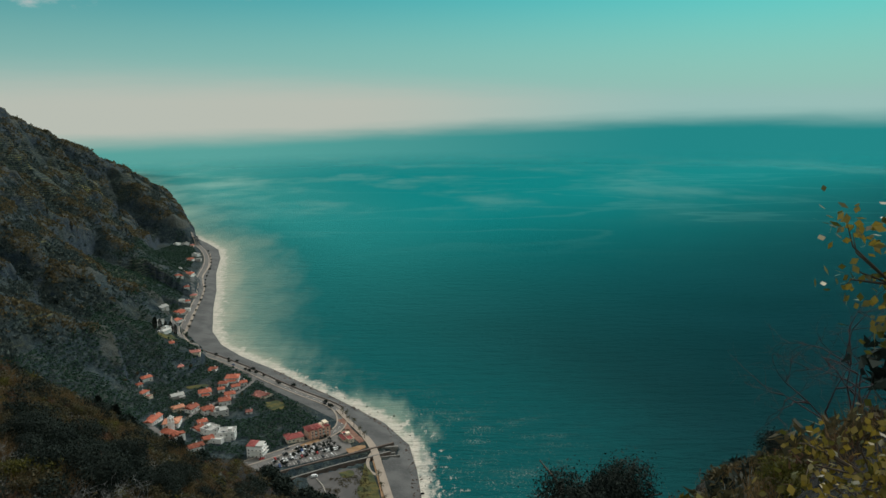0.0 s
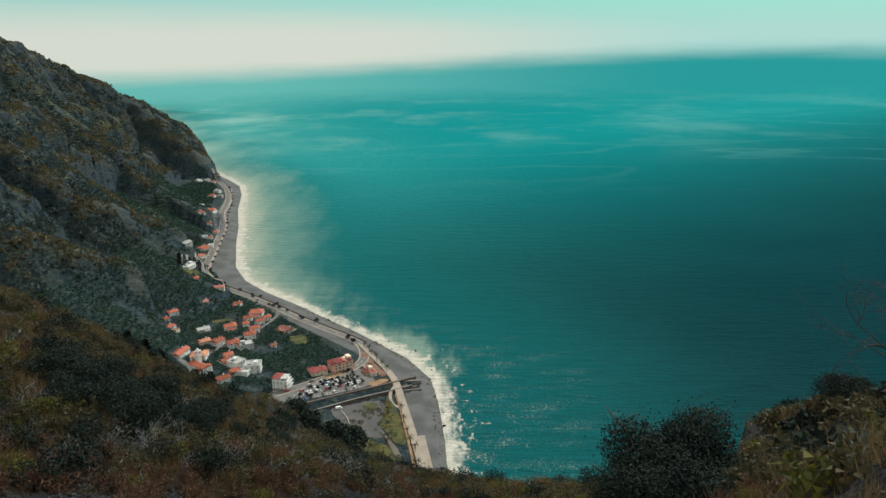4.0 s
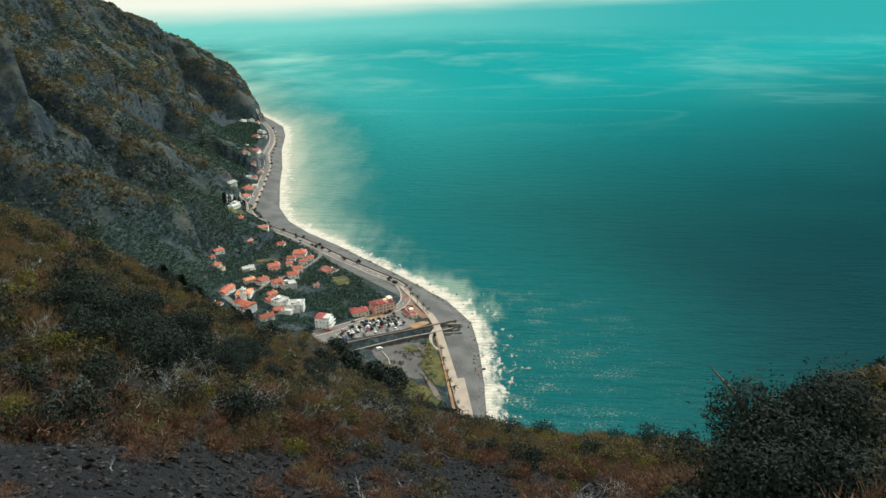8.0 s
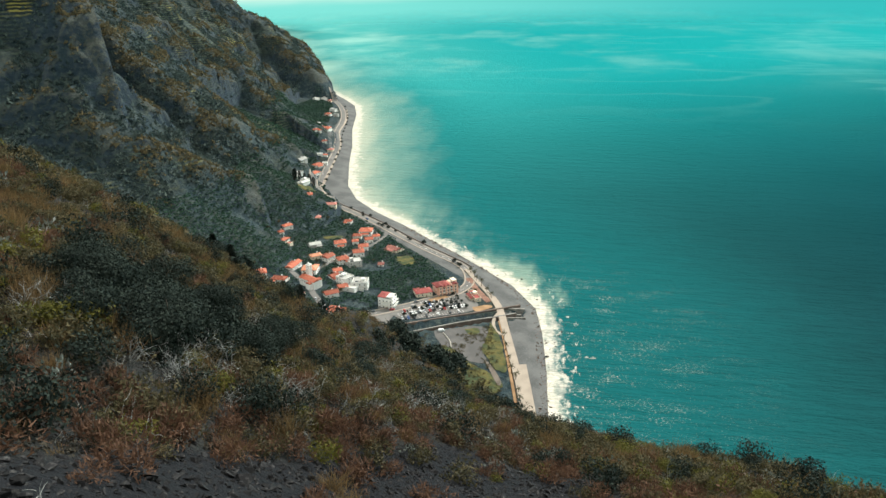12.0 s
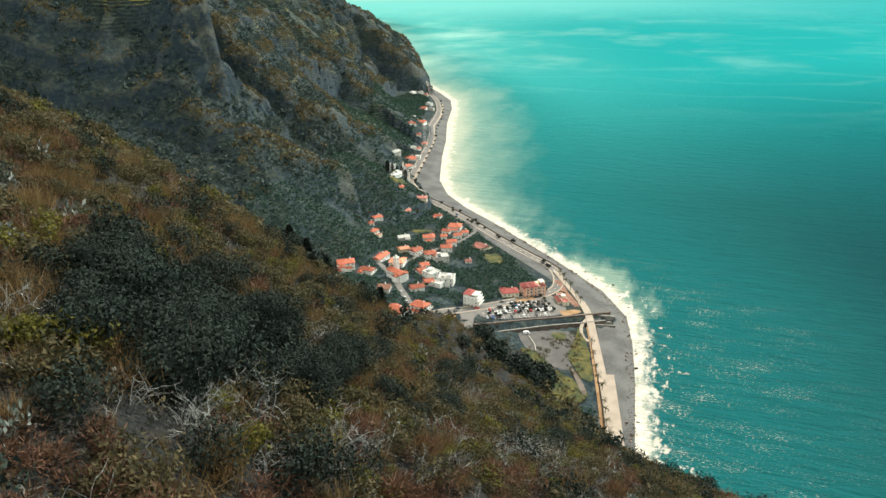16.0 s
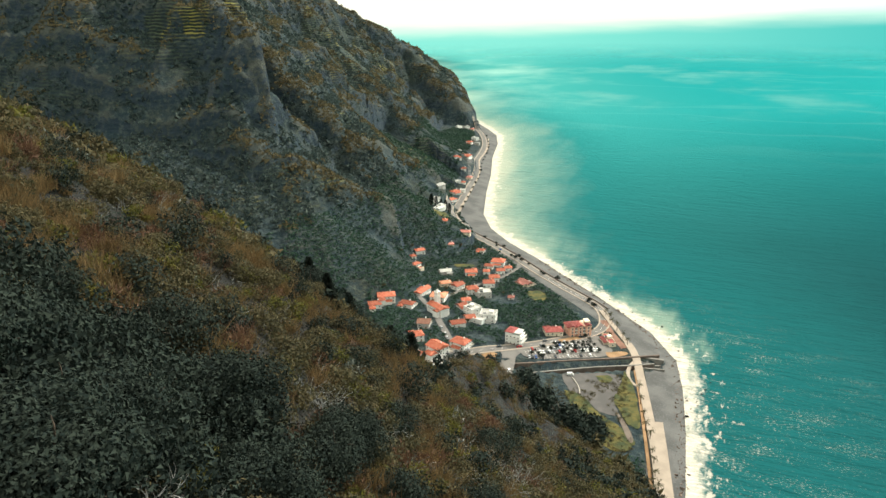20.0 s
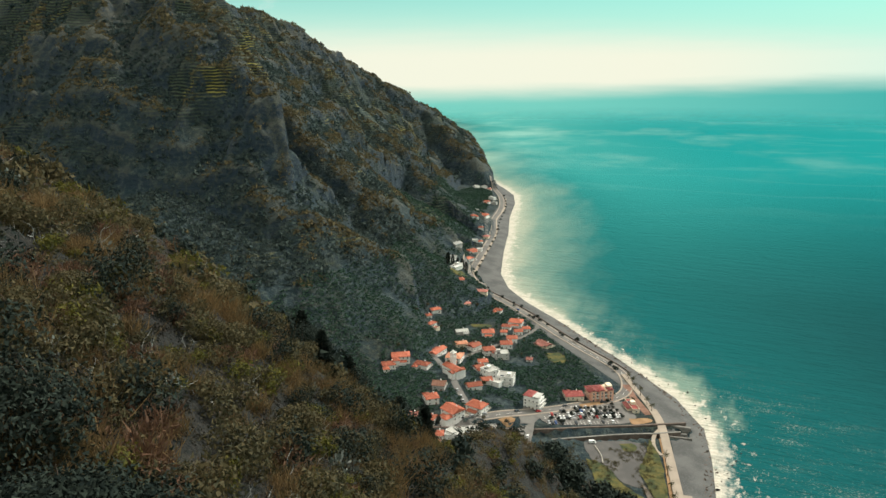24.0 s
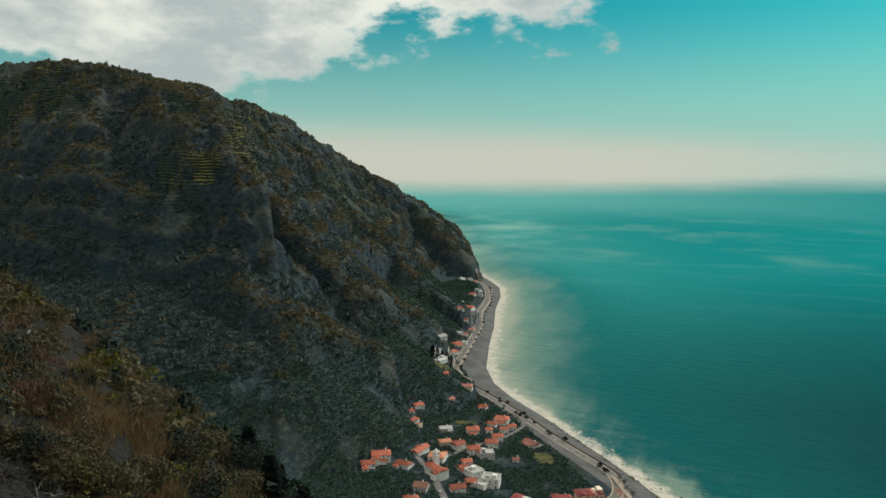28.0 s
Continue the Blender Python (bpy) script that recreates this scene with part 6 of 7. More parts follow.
filler = np.where(kind >= 0)[0][::2]
gx2, gy2 = px[filler] + rs.normal(0, 1.1, len(filler)), py[filler] + rs.normal(0, 1.1, len(filler))
for j, (nm, pr, mt, lb) in enumerate((("low_bracken", RUST_FAR, RUST_LEAF, "low rusty bracken filling the gaps"), ("short_grass", GRASS_FAR, GOLD_GRASS, "short dry grass between the bushes"), ("low_herbs", HERBS, OLIVE_LEAF, "low olive herbs between the bushes"))):
    s1 = kind == 7 + j
    qx, qy = np.concatenate([px[s1], gx2[j::3]]), np.concatenate([py[s1], gy2[j::3]])
    keep = zone(qx, qy) > 0
    qx, qy = qx[keep], qy[keep]
    scatter(nm, pr, on_ground(qx, qy), rs.uniform(0.5, 1.0, len(qx)), mt, lb, "ground cover")


# litter and seedlings close to the path of the bench
qx, qy = rs.uniform(-46, 2, 3600), rs.uniform(24, 84, 3600)
keep = zone(qx, qy) > 0
qx, qy = qx[keep], qy[keep]
scatter("dry_litter", HERBS, on_ground(qx, qy, 0.12), rs.uniform(0.3, 0.75, len(qx)), LITTER, "dry brown litter between the shrubs", "ground cover")


# black lava stones on the bench
def stone_proto():
    d = unit(NP.normal(size=(9, 3)))
    bm = bmesh.new()
    for p in d * NP.uniform(0.75, 1.1, (9, 1)) * np.array((1, 0.85, 0.65)):
        bm.verts.new(p)
    bmesh.ops.convex_hull(bm, input=bm.verts)
    bmesh.ops.triangulate(bm, faces=bm.faces)
    bm.verts.index_update()
    co = np.array([v.co[:] for v in bm.verts])
    f = np.array([[v.index for v in q.verts] for q in bm.faces])
    bm.free()
    return co, f


STONES = [stone_proto() for _ in range(5)]
sx, sy = rs.uniform(-34, 14, 42000), rs.uniform(4, 62, 42000)
keep = (zone(sx, sy) == 0) | ((zone(sx, sy) == 1) & (rs.uniform(size=42000) < 0.1))
sx, sy = sx[keep], sy[keep]
scatter("lava_stones", STONES, on_ground(sx, sy, 0.02), rs.gamma(1.5, 0.055, len(sx)) + 0.06, LAVA, "loose black lava stones on the bench", "stones")
for k in range(160):
    x, y = rs.uniform(-26, 8), rs.uniform(30, 52)
    co, f = STONES[k % 5]
    if k < 5:
        BOULDER = [] if k == 0 else BOULDER
        BOULDER.append(raw_mesh("boulder", co, f, LAVA, False))
    b = new("boulder", BOULDER[k % 5])
    s = rs.uniform(0.12, 0.26)
    b.matrix_basis = pose(x, y, gz(x, y) + s * 0.2, 0, 0, rs.uniform(0, 360)) @ Matrix.Scale(s, 4)
    tagged(b, "dark angular lava boulder lying on the bench", "boulder", "lava boulders")


# ---- single bushes and trees ----
def plant(name, m, meshes, label, category, group=""):
    root = thing(name, m, label, category, group)
    for pn, me in meshes:
        part(pn, me, root)
    return root


def bush_meshes(k, leaf, rx, rz, mat, lumps=16, spread=0.45):
    co, f = leafy_proto(k, leaf, lumps, rx, rz, spread)
    st, sf = sticks(branching(rz * 1.3, 0.5, 6, 1, 0.05 * rz), 4)
    return [("foliage", raw_mesh("bush_foliage", co, f, mat, False)), ("stem", raw_mesh("bush_stem", st, sf, BARK))]


def tree_meshes(h, cr, k, leaf, mat, lumps=18, trunk=0.16):
    """A tapered trunk with limbs and a crown of leaf clumps."""
    top = h - cr * 1.2
    paths = [([(0, 0, -0.6), (0.05, 0.03, top * 0.5), (0.0, 0.1, top), (0.1, 0, h * 0.8)], trunk)]
    for j in range(6):
        a = j * 1.05 + NP.uniform(0, 0.5)
        q = np.array((math.cos(a), math.sin(a), 0.9)) * cr * 0.7
        paths.append(([(0, 0.05, top * 0.8), tuple(q * 0.5 + (0, 0, top * 0.85)), tuple(q + (0, 0, top))], trunk * 0.5))
    st, sf = sticks(paths, 6)
    co, f = skin_leaves(k, leaf * 1.15, lumps, cr, cr * 0.95, 0.4, 0.0, 0.7)
    co[:, 2] += h - cr * 1.55
    return [("trunk", raw_mesh("tree_trunk", st, sf, BARK)), ("crown", raw_mesh("tree_crown", co, f, mat, False))]


def cypress_meshes(h):
    k = 1500
    t = NP.uniform(0, 1, k) ** 0.8
    a = NP.uniform(0, 2 * math.pi, k)
    r = h * 0.13 * np.sin(np.clip(t * 0.93 + 0.07, 0, 1) * math.pi) ** 0.6 * NP.uniform(0.8, 1.1, k)
    p = np.column_stack([np.cos(a) * r, np.sin(a) * r, 0.6 + t * (h - 0.8)])
    d = unit(np.column_stack([np.cos(a), np.sin(a), np.full(k, 1.4)]))
    co, f = leaves(p, d, h * 0.06, h * 0.025)
    st, sf = sticks([([(0, 0, -0.5), (0, 0, h * 0.5), (0, 0, h * 0.9)], 0.22)], 6)
    return [("trunk", raw_mesh("cypress_trunk", st, sf, BARK)), ("crown", raw_mesh("cypress_crown", co, f, DARK_LEAF, False))]


def palm_meshes(h):
    bits = []
    for j in range(22):
        a, el = j * 2.4, NP.uniform(-0.35, 1.2)
        d = np.array((math.cos(a) * math.cos(el), math.sin(a) * math.cos(el), math.sin(el)))
        pts, p = [], np.array((0, 0, h))
        for s in range(9):
            pts.append(p.copy())
            d = d + np.array((0, 0, -0.14))
            d /= np.linalg.norm(d)
            p = p + d * 0.36
        side = np.cross(d, (0, 0, 1.0))
        side /= max(np.linalg.norm(side), 1e-6)
        at, way = [], []
        for q in pts[1:]:
            for sg in (-1, 1):
                for e in (0.0, 0.18):
                    at.append(q + d * e)
                    way.append(side * sg + d * 0.6 - np.array((0, 0, 0.35)))
        bits.append(leaves(np.array(at), unit(np.array(way)), 0.62, 0.1, 0.1))
        st = sticks([(pts, 0.035)], 3)
        bits.append(st)
    co, f = merge(bits)
    tr, tf = sticks([([(0, 0, -0.5), (0.05, 0, h * 0.4), (0.0, 0.05, h * 0.8), (0, 0, h + 0.15)], 0.3)], 8)
    return [("trunk", raw_mesh("palm_trunk", tr, tf, BARK)), ("crown", raw_mesh("palm_crown", co, f, PALM_LEAF, False))]


def grove(name, meshes, places, label, category, group, lo=0.8, hi=1.25):
    """One plant and its copies, turned and sized a little differently."""
    first_one = None
    for x, y in places:
        s = rs.uniform(lo, hi)
        m = pose(x, y, gz(x, y), 0, 0, rs.uniform(0, 360))
        if first_one is None:
            first_one = plant(name, m @ Matrix.Scale(s, 4), meshes, label, category, group)
        else:
            c = copy_thing(first_one, m)
            c.scale = (s, s, s)


# near the start: an evergreen, a broad-leaved tree and a bare tree
plant("evergreen_bush", pose(7.2, 28.0, gz(7.2, 28.0) - 0.1), bush_meshes(52000, 0.15, 3.7, 4.2, DARK_LEAF, 22, 0.36), "large dark evergreen bush on the cliff edge", "bush")
plant("evergreen_bush", pose(3.5, 24.8, gz(3.5, 24.8) - 0.2), bush_meshes(24000, 0.15, 2.8, 2.6, DARK_LEAF, 16, 0.36), "dark evergreen bush beside a larger one", "bush")


def broad_tree(x, y):
    z0 = gz(x, y)
    root = thing("broad_leaved_tree", pose(x, y, z0), "slender tree with yellowing broad leaves", "tree")
    H = 285.0 - z0
    ends, paths = [], [([(0, 0, -0.5), (0.1, 0.1, H * 0.4), (-0.2, -0.1, H * 0.8), (-0.3, -0.2, H)], 0.13)]
    for j in range(150):
        low = j % 3 == 0
        c = np.array((-0.5, -0.3, H - 0.5)) if not low else np.array((-1.25, -0.5, H - 2.6))
        e = c + unit(NP.normal(size=(1, 3)))[0] * NP.uniform(0.5, 1, 1) * (np.array((1.6, 1.4, 2.0)) if not low else np.array((1.3, 1.2, 0.9)))
        b = np.array((-0.2, -0.1, min(e[2] - 0.5, H - 0.6)))
        m = (b + e) / 2 + NP.normal(size=3) * 0.2 - np.array((0, 0, 0.25))
        paths.append(([b, m, e], 0.028))
        for _ in range(3):
            q = e + NP.normal(size=3) * 0.18
            paths.append(([m * 0.35 + e * 0.65, (e + q) / 2, q], 0.012))
            ends.append(q)
    ends = np.repeat(np.array(ends), 22, 0) + NP.normal(size=(len(ends) * 22, 3)) * 0.1
    co, f = leaves(ends, unit(NP.normal(size=ends.shape) + np.array((0, 0, 0.4))), 0.08, 0.056)
    st, sf = sticks(paths, 5)
    part("trunk", raw_mesh("broad_tree_limbs", st, sf, BARK), root)
    part("foliage", raw_mesh("broad_tree_leaves", co, f, BIG_LEAF, False), root)


broad_tree(4.6, 3.3)
st, sf = sticks(branching(11, 0.32, 6, 4, 0.12, -0.15), 4)
plant("bare_tree", pose(30, 46, gz(30, 46)), [("trunk", raw_mesh("bare_tree_branches", st, sf, RED_TWIG))], "leafless tree with reddish twigs", "tree")

# dead bleached trees and grey bushes on the slope
for k, (x, y, h) in enumerate(((-29.0, 64.5, 3.2), (-27.6, 63.2, 2.2), (-24.5, 44, 2.2), (-22.5, 71, 3.0), (3.6, 38.5, 2.2), (-19, 47, 1.8), (-26.6, 60.5, 1.6), (-46, 72, 2.6))):
    st, sf = sticks(branching(h, 0.42, 3, 3, 0.035 * h / 3), 4)
    plant("dead_tree", pose(x, y, gz(x, y)), [("trunk", raw_mesh("dead_tree_branches", st, sf, GREY_TWIG))], "bleached dead tree with bare forked branches", "tree", "dead trees")

# bands of bleached bare shrubs between the rusty bracken and the thicket
BARE = [[("crown", raw_mesh("bare_shrub_crown", *sticks(branching(1.6, 0.8, 7, 2, 0.03), 3), GREY_TWIG))] for _ in range(3)]
spots = []
for x0, y0, x1, y1, wide, n in ((-25.5, 42.5, -20, 50, 1.8, 20), (-21, 50, -15.5, 68, 2.4, 30), (-16.5, 66, -13, 74, 2.0, 10), (-32, 41, -30.5, 47, 1.5, 6), (-28.5, 62, -31, 68, 2.5, 8), (-26, 74, -22, 80, 2.5, 10), (0.5, 37, 3.5, 40, 1.2, 6)):
    for _ in range(n):
        t = rs.uniform()
        spots.append((x0 + (x1 - x0) * t + rs.normal() * wide * 0.5, y0 + (y1 - y0) * t + rs.normal() * wide * 0.5))
for k in range(3):
    grove("bare_shrub", BARE[k], spots[k::3], "bleached grey leafless shrub on the slope", "shrub", "bare shrubs", 0.7, 1.35)

BUSH_A, BUSH_B = bush_meshes(8000, 0.13, 1.9, 1.6, DARK_LEAF, 30), bush_meshes(1900, 0.15, 1.3, 1.0, OLIVE_LEAF)
BUSH_C = bush_meshes(2600, 0.105, 1.0, 0.75, YELLOW_LEAF)
grove("dark_bush", BUSH_A, [(-29, 48), (-33, 51), (-36, 54), (-31, 56), (-27, 53), (-34, 58), (-26.5, 58), (-24, 60), (-29, 70), (-22, 66), (-15, 78), (-26, 80), (-27, 46), (-30, 45), (-48, 91), (-50, 92), (-46, 93), (-44, 96), (29, 53), (30.4, 53.6)], "dark evergreen bush in a thicket on the slope", "bush", "dark bushes", 0.8, 1.4)
BUSH_D = bush_meshes(22000, 0.1, 1.9, 1.7, DARK_LEAF, 22, 0.36)
grove("dark_bush", BUSH_D, [(-26.5, 46.5), (-29, 50), (-29.5, 56), (-25.5, 52.5), (-32, 48.5), (-27, 60)], "tall dark evergreen bush in a thicket on the slope", "bush", "dark bushes", 1.15, 1.55)
grove("olive_bush", BUSH_B, [(rs.uniform(-78, -36), rs.uniform(50, 90)) for _ in range(40)] + [(rs.uniform(-40, 4), rs.uniform(70, 140)) for _ in range(40)], "rounded olive green bush on the slope", "bush", "olive bushes")
grove("yellow_bush", BUSH_C, [(-27.2, 51.4), (-28.3, 52.6), (4, 60), (6.5, 57), (9, 55), (8, 50), (11, 46), (2, 66), (-1, 74), (-4, 80), (-50, 66), (-46, 64), (-53, 69), (-57, 80), (-54, 84), (13, 22), (11, 19)],
      "yellow-green spurge bush near the cliff edge", "bush", "yellow bushes")


def conifer_meshes(h, k=5200):
    """A ragged dark conifer: shelves of drooping sprays round one stem."""
    t = NP.uniform(0.02, 1, k)
    a = NP.uniform(0, 2 * math.pi, k)
    tier = 0.75 + 0.35 * np.sin(t * 37 + a * 2) * NP.uniform(0.4, 1, k)
    r = h * 0.27 * (1 - t) ** 0.7 * tier * NP.uniform(0.45, 1.05, k)
    p = np.column_stack([np.cos(a) * r, np.sin(a) * r, 0.2 + t * (h - 0.3)])
    d = unit(np.column_stack([np.cos(a), np.sin(a), NP.uniform(-0.2, 0.7, k)]))
    co, f = leaves(p, d, 0.42, 0.17, 0.1)
    st, sf = sticks([([(0, 0, -0.6), (0, 0, h * 0.5), (0, 0, h * 0.97)], 0.16)], 6)
    return [("trunk", raw_mesh("conifer_trunk", st, sf, BARK)), ("crown", raw_mesh("conifer_crown", co, f, DARK_LEAF, False))]


BIG_DARK = conifer_meshes(6.2)
grove("evergreen_tree", BIG_DARK, [(-41.5, 94), (-43, 97.5), (-40.4, 97), (-39.2, 94), (-42, 100), (-47.5, 92), (-49, 95), (-51, 97.5), (-46.4, 90.4), (-48.4, 98), (-52.5, 99), (-50.4, 93.4), (-45.4, 92.6)], "dark evergreen tree on the cliff edge", "tree", "cliff trees", 0.42, 0.72)
VALLEY = tree_meshes(9, 4.2, 2400, 0.8, DARK_LEAF, 34, 0.3)
grove("valley_tree", VALLEY, [(-118, 440), (-110, 446), (-104, 438), (-112, 432), (-98, 432), (-122, 450), (-100, 446), (-92, 426), (-128, 446), (-116, 455), (-106, 424), (-90, 416), (-44, 168), (-41, 173), (-38, 170), (-46, 177), (-40, 179), (-36, 175), (-43, 184), (-48, 170), (-35, 182)], "dark leafy tree at the cliff foot", "tree", "valley trees", 0.7, 1.3)

# ---- trees of the village and shore ----
SMALL = tree_meshes(4.6, 1.9, 700, 0.34, DARK_LEAF, 14, 0.12)
car_trees = []
for r, (a, b) in enumerate((((-136, 504), (-82, 536)), ((-129, 519.5), (-88, 544.5)), ((-122, 529.5), (-92, 549.5)), ((-134, 511), (-84, 541)))):
    for k in range(9):
        t = (k + 0.5) / 9
        car_trees.append((a[0] + (b[0] - a[0]) * t + rs.uniform(-1, 1), a[1] + (b[1] - a[1]) * t + rs.uniform(-1, 1)))
grove("car_park_tree", SMALL, car_trees + [(-124, 505), (-123, 507), (-126, 506), (-100, 556), (-96, 552), (-104, 560), (-101, 566), (-98, 570), (-167, 480), (-160, 484), (-157, 470), (-155, 473)],
      "small dark round tree in the car park", "tree", "car park trees", 0.5, 1.1)
shore_trees = []
far = resample([(-300, 775), (-322, 808), (-333, 845), (-347, 905), (-362, 975), (-386, 1085), (-406, 1140), (-438, 1285), (-480, 1390)], 26, 2)
fn = normals(far)
shore_trees += [tuple(p - q * 9.5) for p, q in zip(far, fn)]
shore_trees += [(-232, 752), (-244, 760), (-262, 772), (-283, 782), (-214, 722), (-208, 716), (-200, 712), (-190, 705), (-206, 724), (-172, 688), (-168, 682), (-240, 748), (-152, 676), (-112, 634), (-108, 628), (-105, 622)]
grove("shore_tree", SMALL, shore_trees, "small dark tree beside the beach road", "tree", "shore trees", 0.8, 1.5)
grove("cypress", cypress_meshes(13), [(-326, 761), (-323, 769), (-320, 777), (-317, 784), (-328, 768), (-314, 789)], "tall dark cypress near the beach road", "tree", "cypresses", 0.8, 1.15)
grove("palm", palm_meshes(7.0), [(-48, 487), (-45, 471), (-41, 455), (-38, 441), (-34, 431), (-31, 416), (-29, 406), (-27, 394), (-24, 382), (-92, 607), (-84, 591), (-78, 580), (-71, 566), (-66, 556), (-87, 598), (-228, 582), (-222, 596), (-250, 600)],
      "palm tree beside the promenade", "tree", "palms", 0.75, 1.1)
VILL = tree_meshes(5.5, 2.3, 500, 0.4, OLIVE_LEAF, 14, 0.14)
grove("garden_tree", VILL, [(x + rs.uniform(-11, 11), y + rs.uniform(-11, 11)) for x, y, *_ in HOUSES[:46]], "leafy garden tree between village houses", "tree", "garden trees", 0.5, 1.1)

# ---- banana fields and scrub further off ----
def banana_proto():
    at = np.column_stack([NP.normal(size=(7, 2)) * 0.5, NP.uniform(0.9, 1.9, 7)])
    d = unit(np.column_stack([NP.normal(size=(7, 2)), NP.uniform(0.2, 0.9, 7)]))
    return leaves(at, d, 2.7, 1.0, 0.35)


def away_from_houses(x, y, gap=3.0):
    ok = np.ones(len(x), bool)
    for hx, hy, ang, L, W, *_ in HOUSES + [(-150, 520, -8, 17, 12), (-108, 562, 32, 24, 13), (-227, 542, -29, 26, 22)]:
        c, s = math.cos(math.radians(ang)), math.sin(math.radians(ang))
        u, v = (x - hx) * c + (y - hy) * s, -(x - hx) * s + (y - hy) * c
        ok &= (np.abs(u) > L / 2 + gap) | (np.abs(v) > W / 2 + gap)
    return ok


gx_, gy_ = np.meshgrid(np.arange(-560, -24, 3.3), np.arange(345, 1480, 3.3))
bx_, by_ = (gx_ + rs.uniform(-1.4, 1.4, gx_.shape)).ravel(), (gy_ + rs.uniform(-1.4, 1.4, gy_.shape)).ravel()
sd_ = to_line(bx_, by_, SHORE)[0] * np.where(inside(bx_, by_, LAND), 1, -1)
ok = sd_ > np.interp(by_, [500, 640, 760, 900], [60, 42, 34, 46])
ok &= ~inside(bx_, by_, FOOT + [(-4200, 3500), (-4200, 480)])
bz_ = lie(bx_, by_)
ok &= bz_ < 75
ok &= away_from_houses(bx_, by_)
for ln, w in ((MAIN, 8.5), ([(-184, 484), (-208, 512), (-226, 538), (-262, 574), (-264, 594)], 4.5), ([(-236, 566), (-236, 590), (-222, 622), (-205, 655), (-196, 690), (-205, 722)], 3.5)):
    ok &= to_line(bx_, by_, ln)[0] > w
ok &= by_ > np.interp(bx_, [-330, -180, -140, -60], [418, 492, 512, 560])
for poly in ([(-322, 757), (-304, 778), (-298, 765), (-315, 746)], [(-262, 672), (-243, 680), (-240, 672), (-258, 664)], [(-172, 632), (-160, 640), (-146, 620), (-160, 610)], CARPARK):
    ok &= ~inside(bx_, by_, poly)
ok &= fbm(bx_ / 30, by_ / 30, 71, 2) > 0.28
ok |= inside(bx_, by_, [(-67, 396), (-37, 410), (-31, 385), (-25, 350), (-60, 345)]) & (bz_ < 30)
sel = np.where(ok)[0]
scatter("banana_plants", [banana_proto() for _ in range(4)], np.column_stack([bx_[sel], by_[sel], bz_[sel] - 0.3]), rs.uniform(0.75, 1.3, len(sel)), BANANA, "dense dark green banana plantation on the flat land", "banana plants")


def tuft_proto():
    return skin_leaves(10, 1.25, 4, 1.0, 0.7, 0.5, 0.2, 0.85)


n_ = 170000
mx_, my_ = rs.uniform(-900, -300, n_), rs.uniform(480, 1760, n_)
hill = inside(mx_, my_, FOOT + [(-4200, 3500), (-4200, 480)])
mz_ = lie(mx_, my_)
ok = (hill | ((mz_ > 70) & (my_ > 480))) & (fbm(mx_ / 40, my_ / 40, 81, 3) > 0.33)
ok &= to_line(mx_, my_, FOOT)[0] < 430
fall = np.hypot(lie(mx_ + 5, my_) - lie(mx_ - 5, my_), lie(mx_, my_ + 5) - lie(mx_, my_ - 5)) / 10
ok &= rs.uniform(size=n_) < np.interp(fall, [0.7, 1.1, 1.6], [1.0, 0.8, 0.45])
sel = np.where(ok)[0][:72000]
place = np.column_stack([mx_[sel], my_[sel], mz_[sel] - 0.4])
size = rs.gamma(3, 0.5, len(sel)) * 0.62 + 0.45
around = (lie(mx_[sel] + 26, my_[sel]) + lie(mx_[sel] - 26, my_[sel]) + lie(mx_[sel], my_[sel] + 26) + lie(mx_[sel], my_[sel] - 26)) / 4
dry_ = mz_[sel] - around + rs.normal(0, 1.4, len(sel)) > 2.6 + 3.0 * np.clip(fall[sel] - 1.0, 0, 1)
TUFTS = [tuft_proto() for _ in range(5)]
scatter("mountain_scrub", TUFTS, place[~dry_], size[~dry_], SCRUB, "scattered dark scrub on the steep mountain side", "scrub")
scatter("dry_mountain_scrub", TUFTS, place[dry_], size[dry_], DRY_SCRUB, "brown dry scrub on the mountain's crests", "scrub")
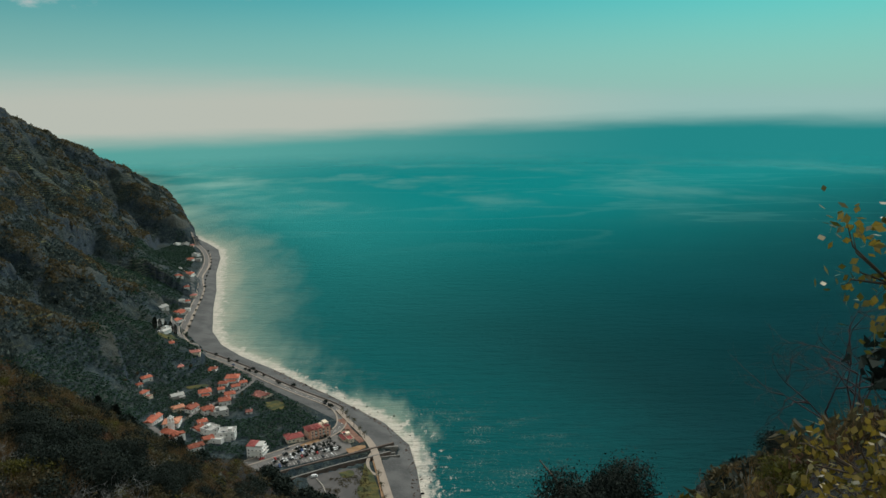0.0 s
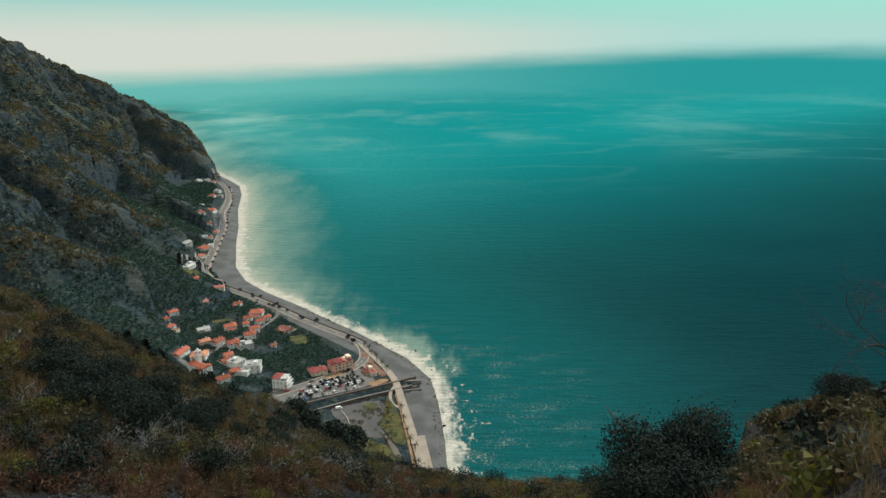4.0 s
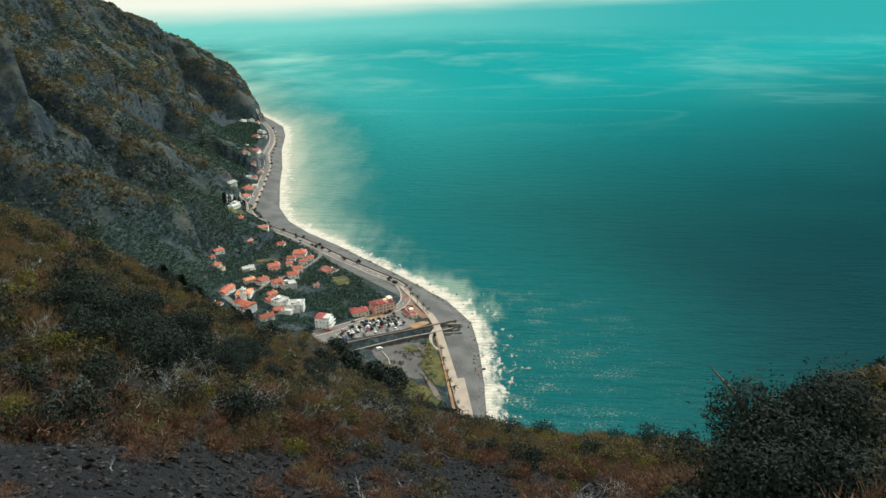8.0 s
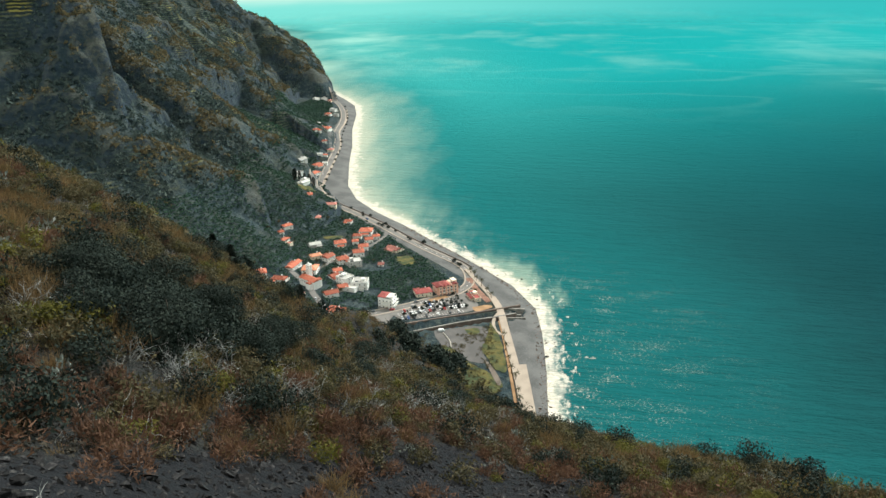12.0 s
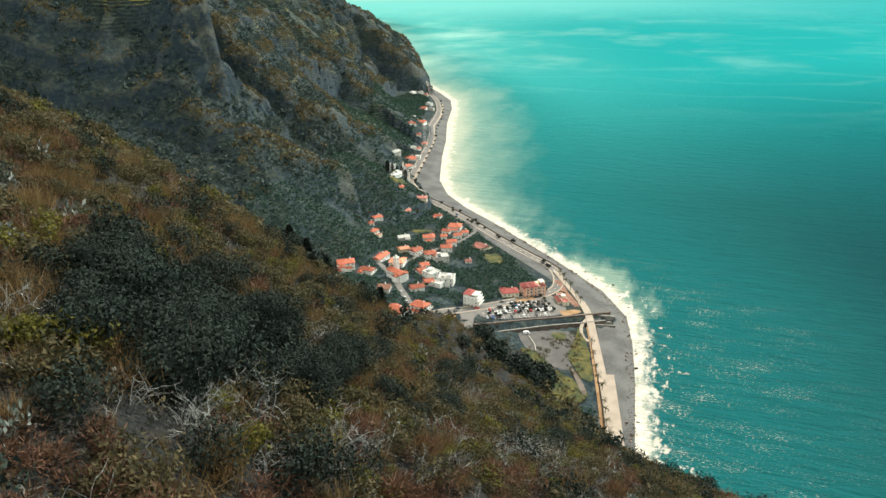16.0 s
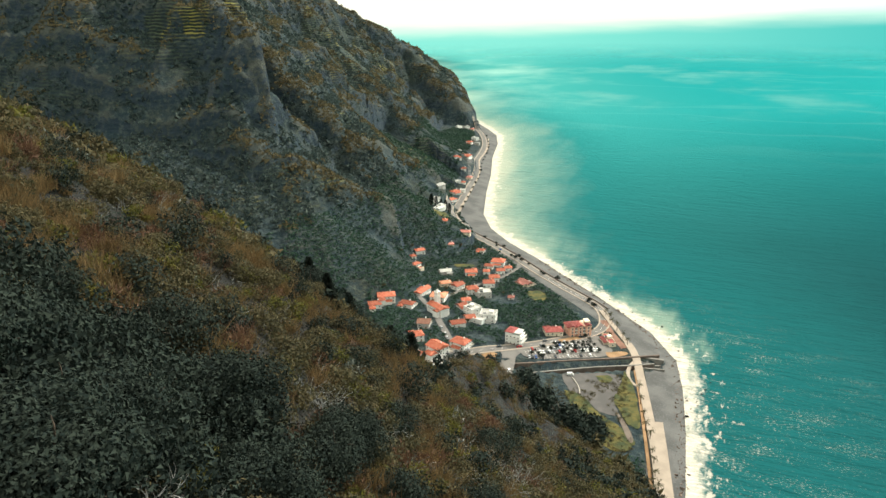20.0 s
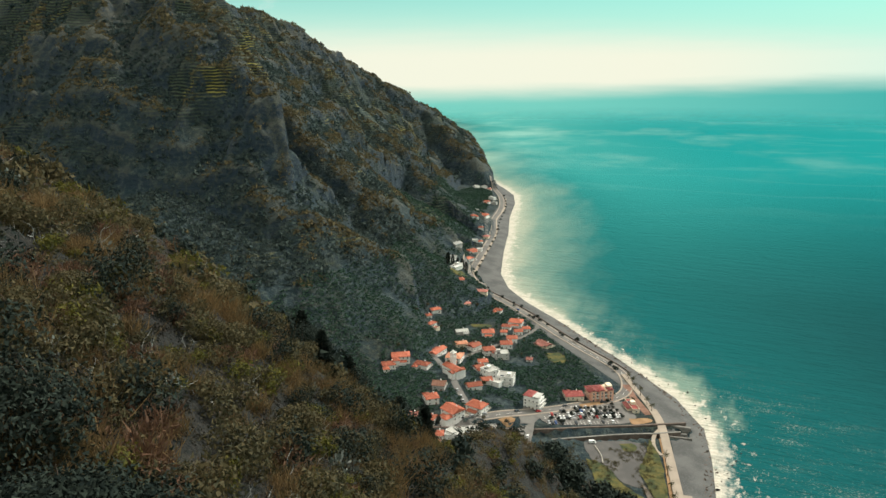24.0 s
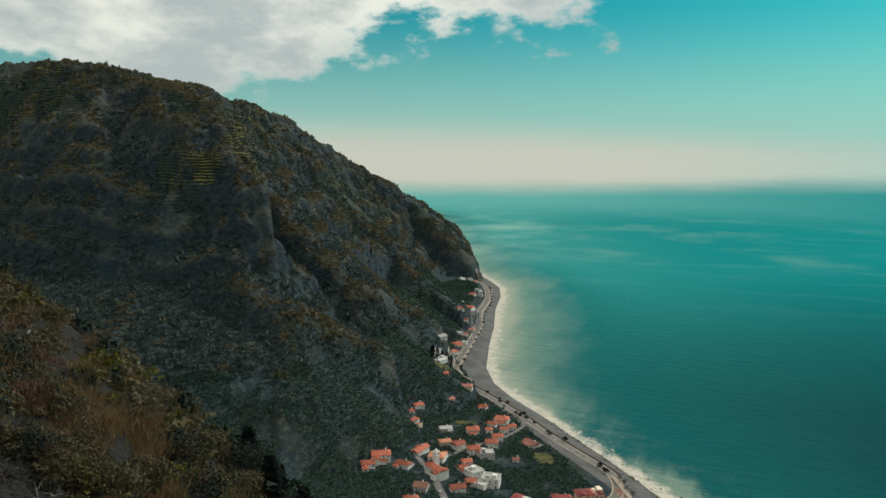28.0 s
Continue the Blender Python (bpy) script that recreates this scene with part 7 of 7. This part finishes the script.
# bushes on the steep sides of the near spur and round the yard
n_ = 9000
qx, qy = rs.uniform(-190, 60, n_), rs.uniform(90, 470, n_)
qz = lie(qx, qy)
e_ = to_line(qx, qy, BENCH, True)[0]
ok = ~inside(qx, qy, BENCH) & (qz > 9.5) & (e_ > 20) & (qx > -170) & away_from_houses(qx, qy, 2.0)
ok &= fbm(qx / 16, qy / 16, 83, 3) > 0.36
scatter("cliff_scrub", TINY, np.column_stack([qx[ok], qy[ok], qz[ok] - 0.3]), rs.uniform(1.3, 3.4, int(ok.sum())), OLIVE_LEAF, "olive scrub on the cliff below the spur", "scrub")
n_ = 3600
qx, qy = rs.uniform(-112, -42, n_), rs.uniform(395, 510, n_)
ok = (fbm(qx / 9, qy / 9, 85, 3) > 0.49) & away_from_houses(qx, qy, 2.0) & (qx < np.interp(qy, [380, 520], [-36, -60])) & (qy < river_line(qx) - 14)
scatter("yard_weeds", HERBS, on_ground(qx[ok], qy[ok], 0.1), rs.gamma(2, 0.35, int(ok.sum())) + 0.3, OLIVE_LEAF, "weeds and low bushes round the gravel yard", "weeds")

# ---- rocks along the waterline ----
wl = resample(SHORE[3:13], 0.8, 2)
wn = normals(wl)
off = rs.normal(1.5, 2.2, len(wl))
rk = wl + wn * off[:, None]
scatter("shore_stones", STONES, np.column_stack([rk, lie(rk[:, 0], rk[:, 1])]), rs.gamma(2, 0.3, len(rk)) + 0.3, STONE_DARK, "dark boulders along the waterline", "stones")
ROCK = [raw_mesh("sea_rock", *STONES[k], LAVA, False) for k in range(5)]
for k, (x, y, s) in enumerate(((-14, 475, 2.2), (-9, 498, 1.3), (-4, 516, 1.2), (-6, 509, 1.0), (-12, 486, 0.9), (-44, 612, 1.8), (-47, 609, 1.2), (-60, 622, 1.1), (-72, 634, 1.2), (-8, 492, 0.9), (-27, 571, 1.0), (-36, 590, 1.1), (-1, 528, 1.0), (-96, 656, 1.2))):
    r = new("sea_rock", ROCK[k % 5])
    r.matrix_basis = pose(x, y, 0.1, 0, 0, k * 50) @ Matrix.Scale(s, 4)
    tagged(r, "dark wet rock standing in the surf", "rock", "sea rocks")
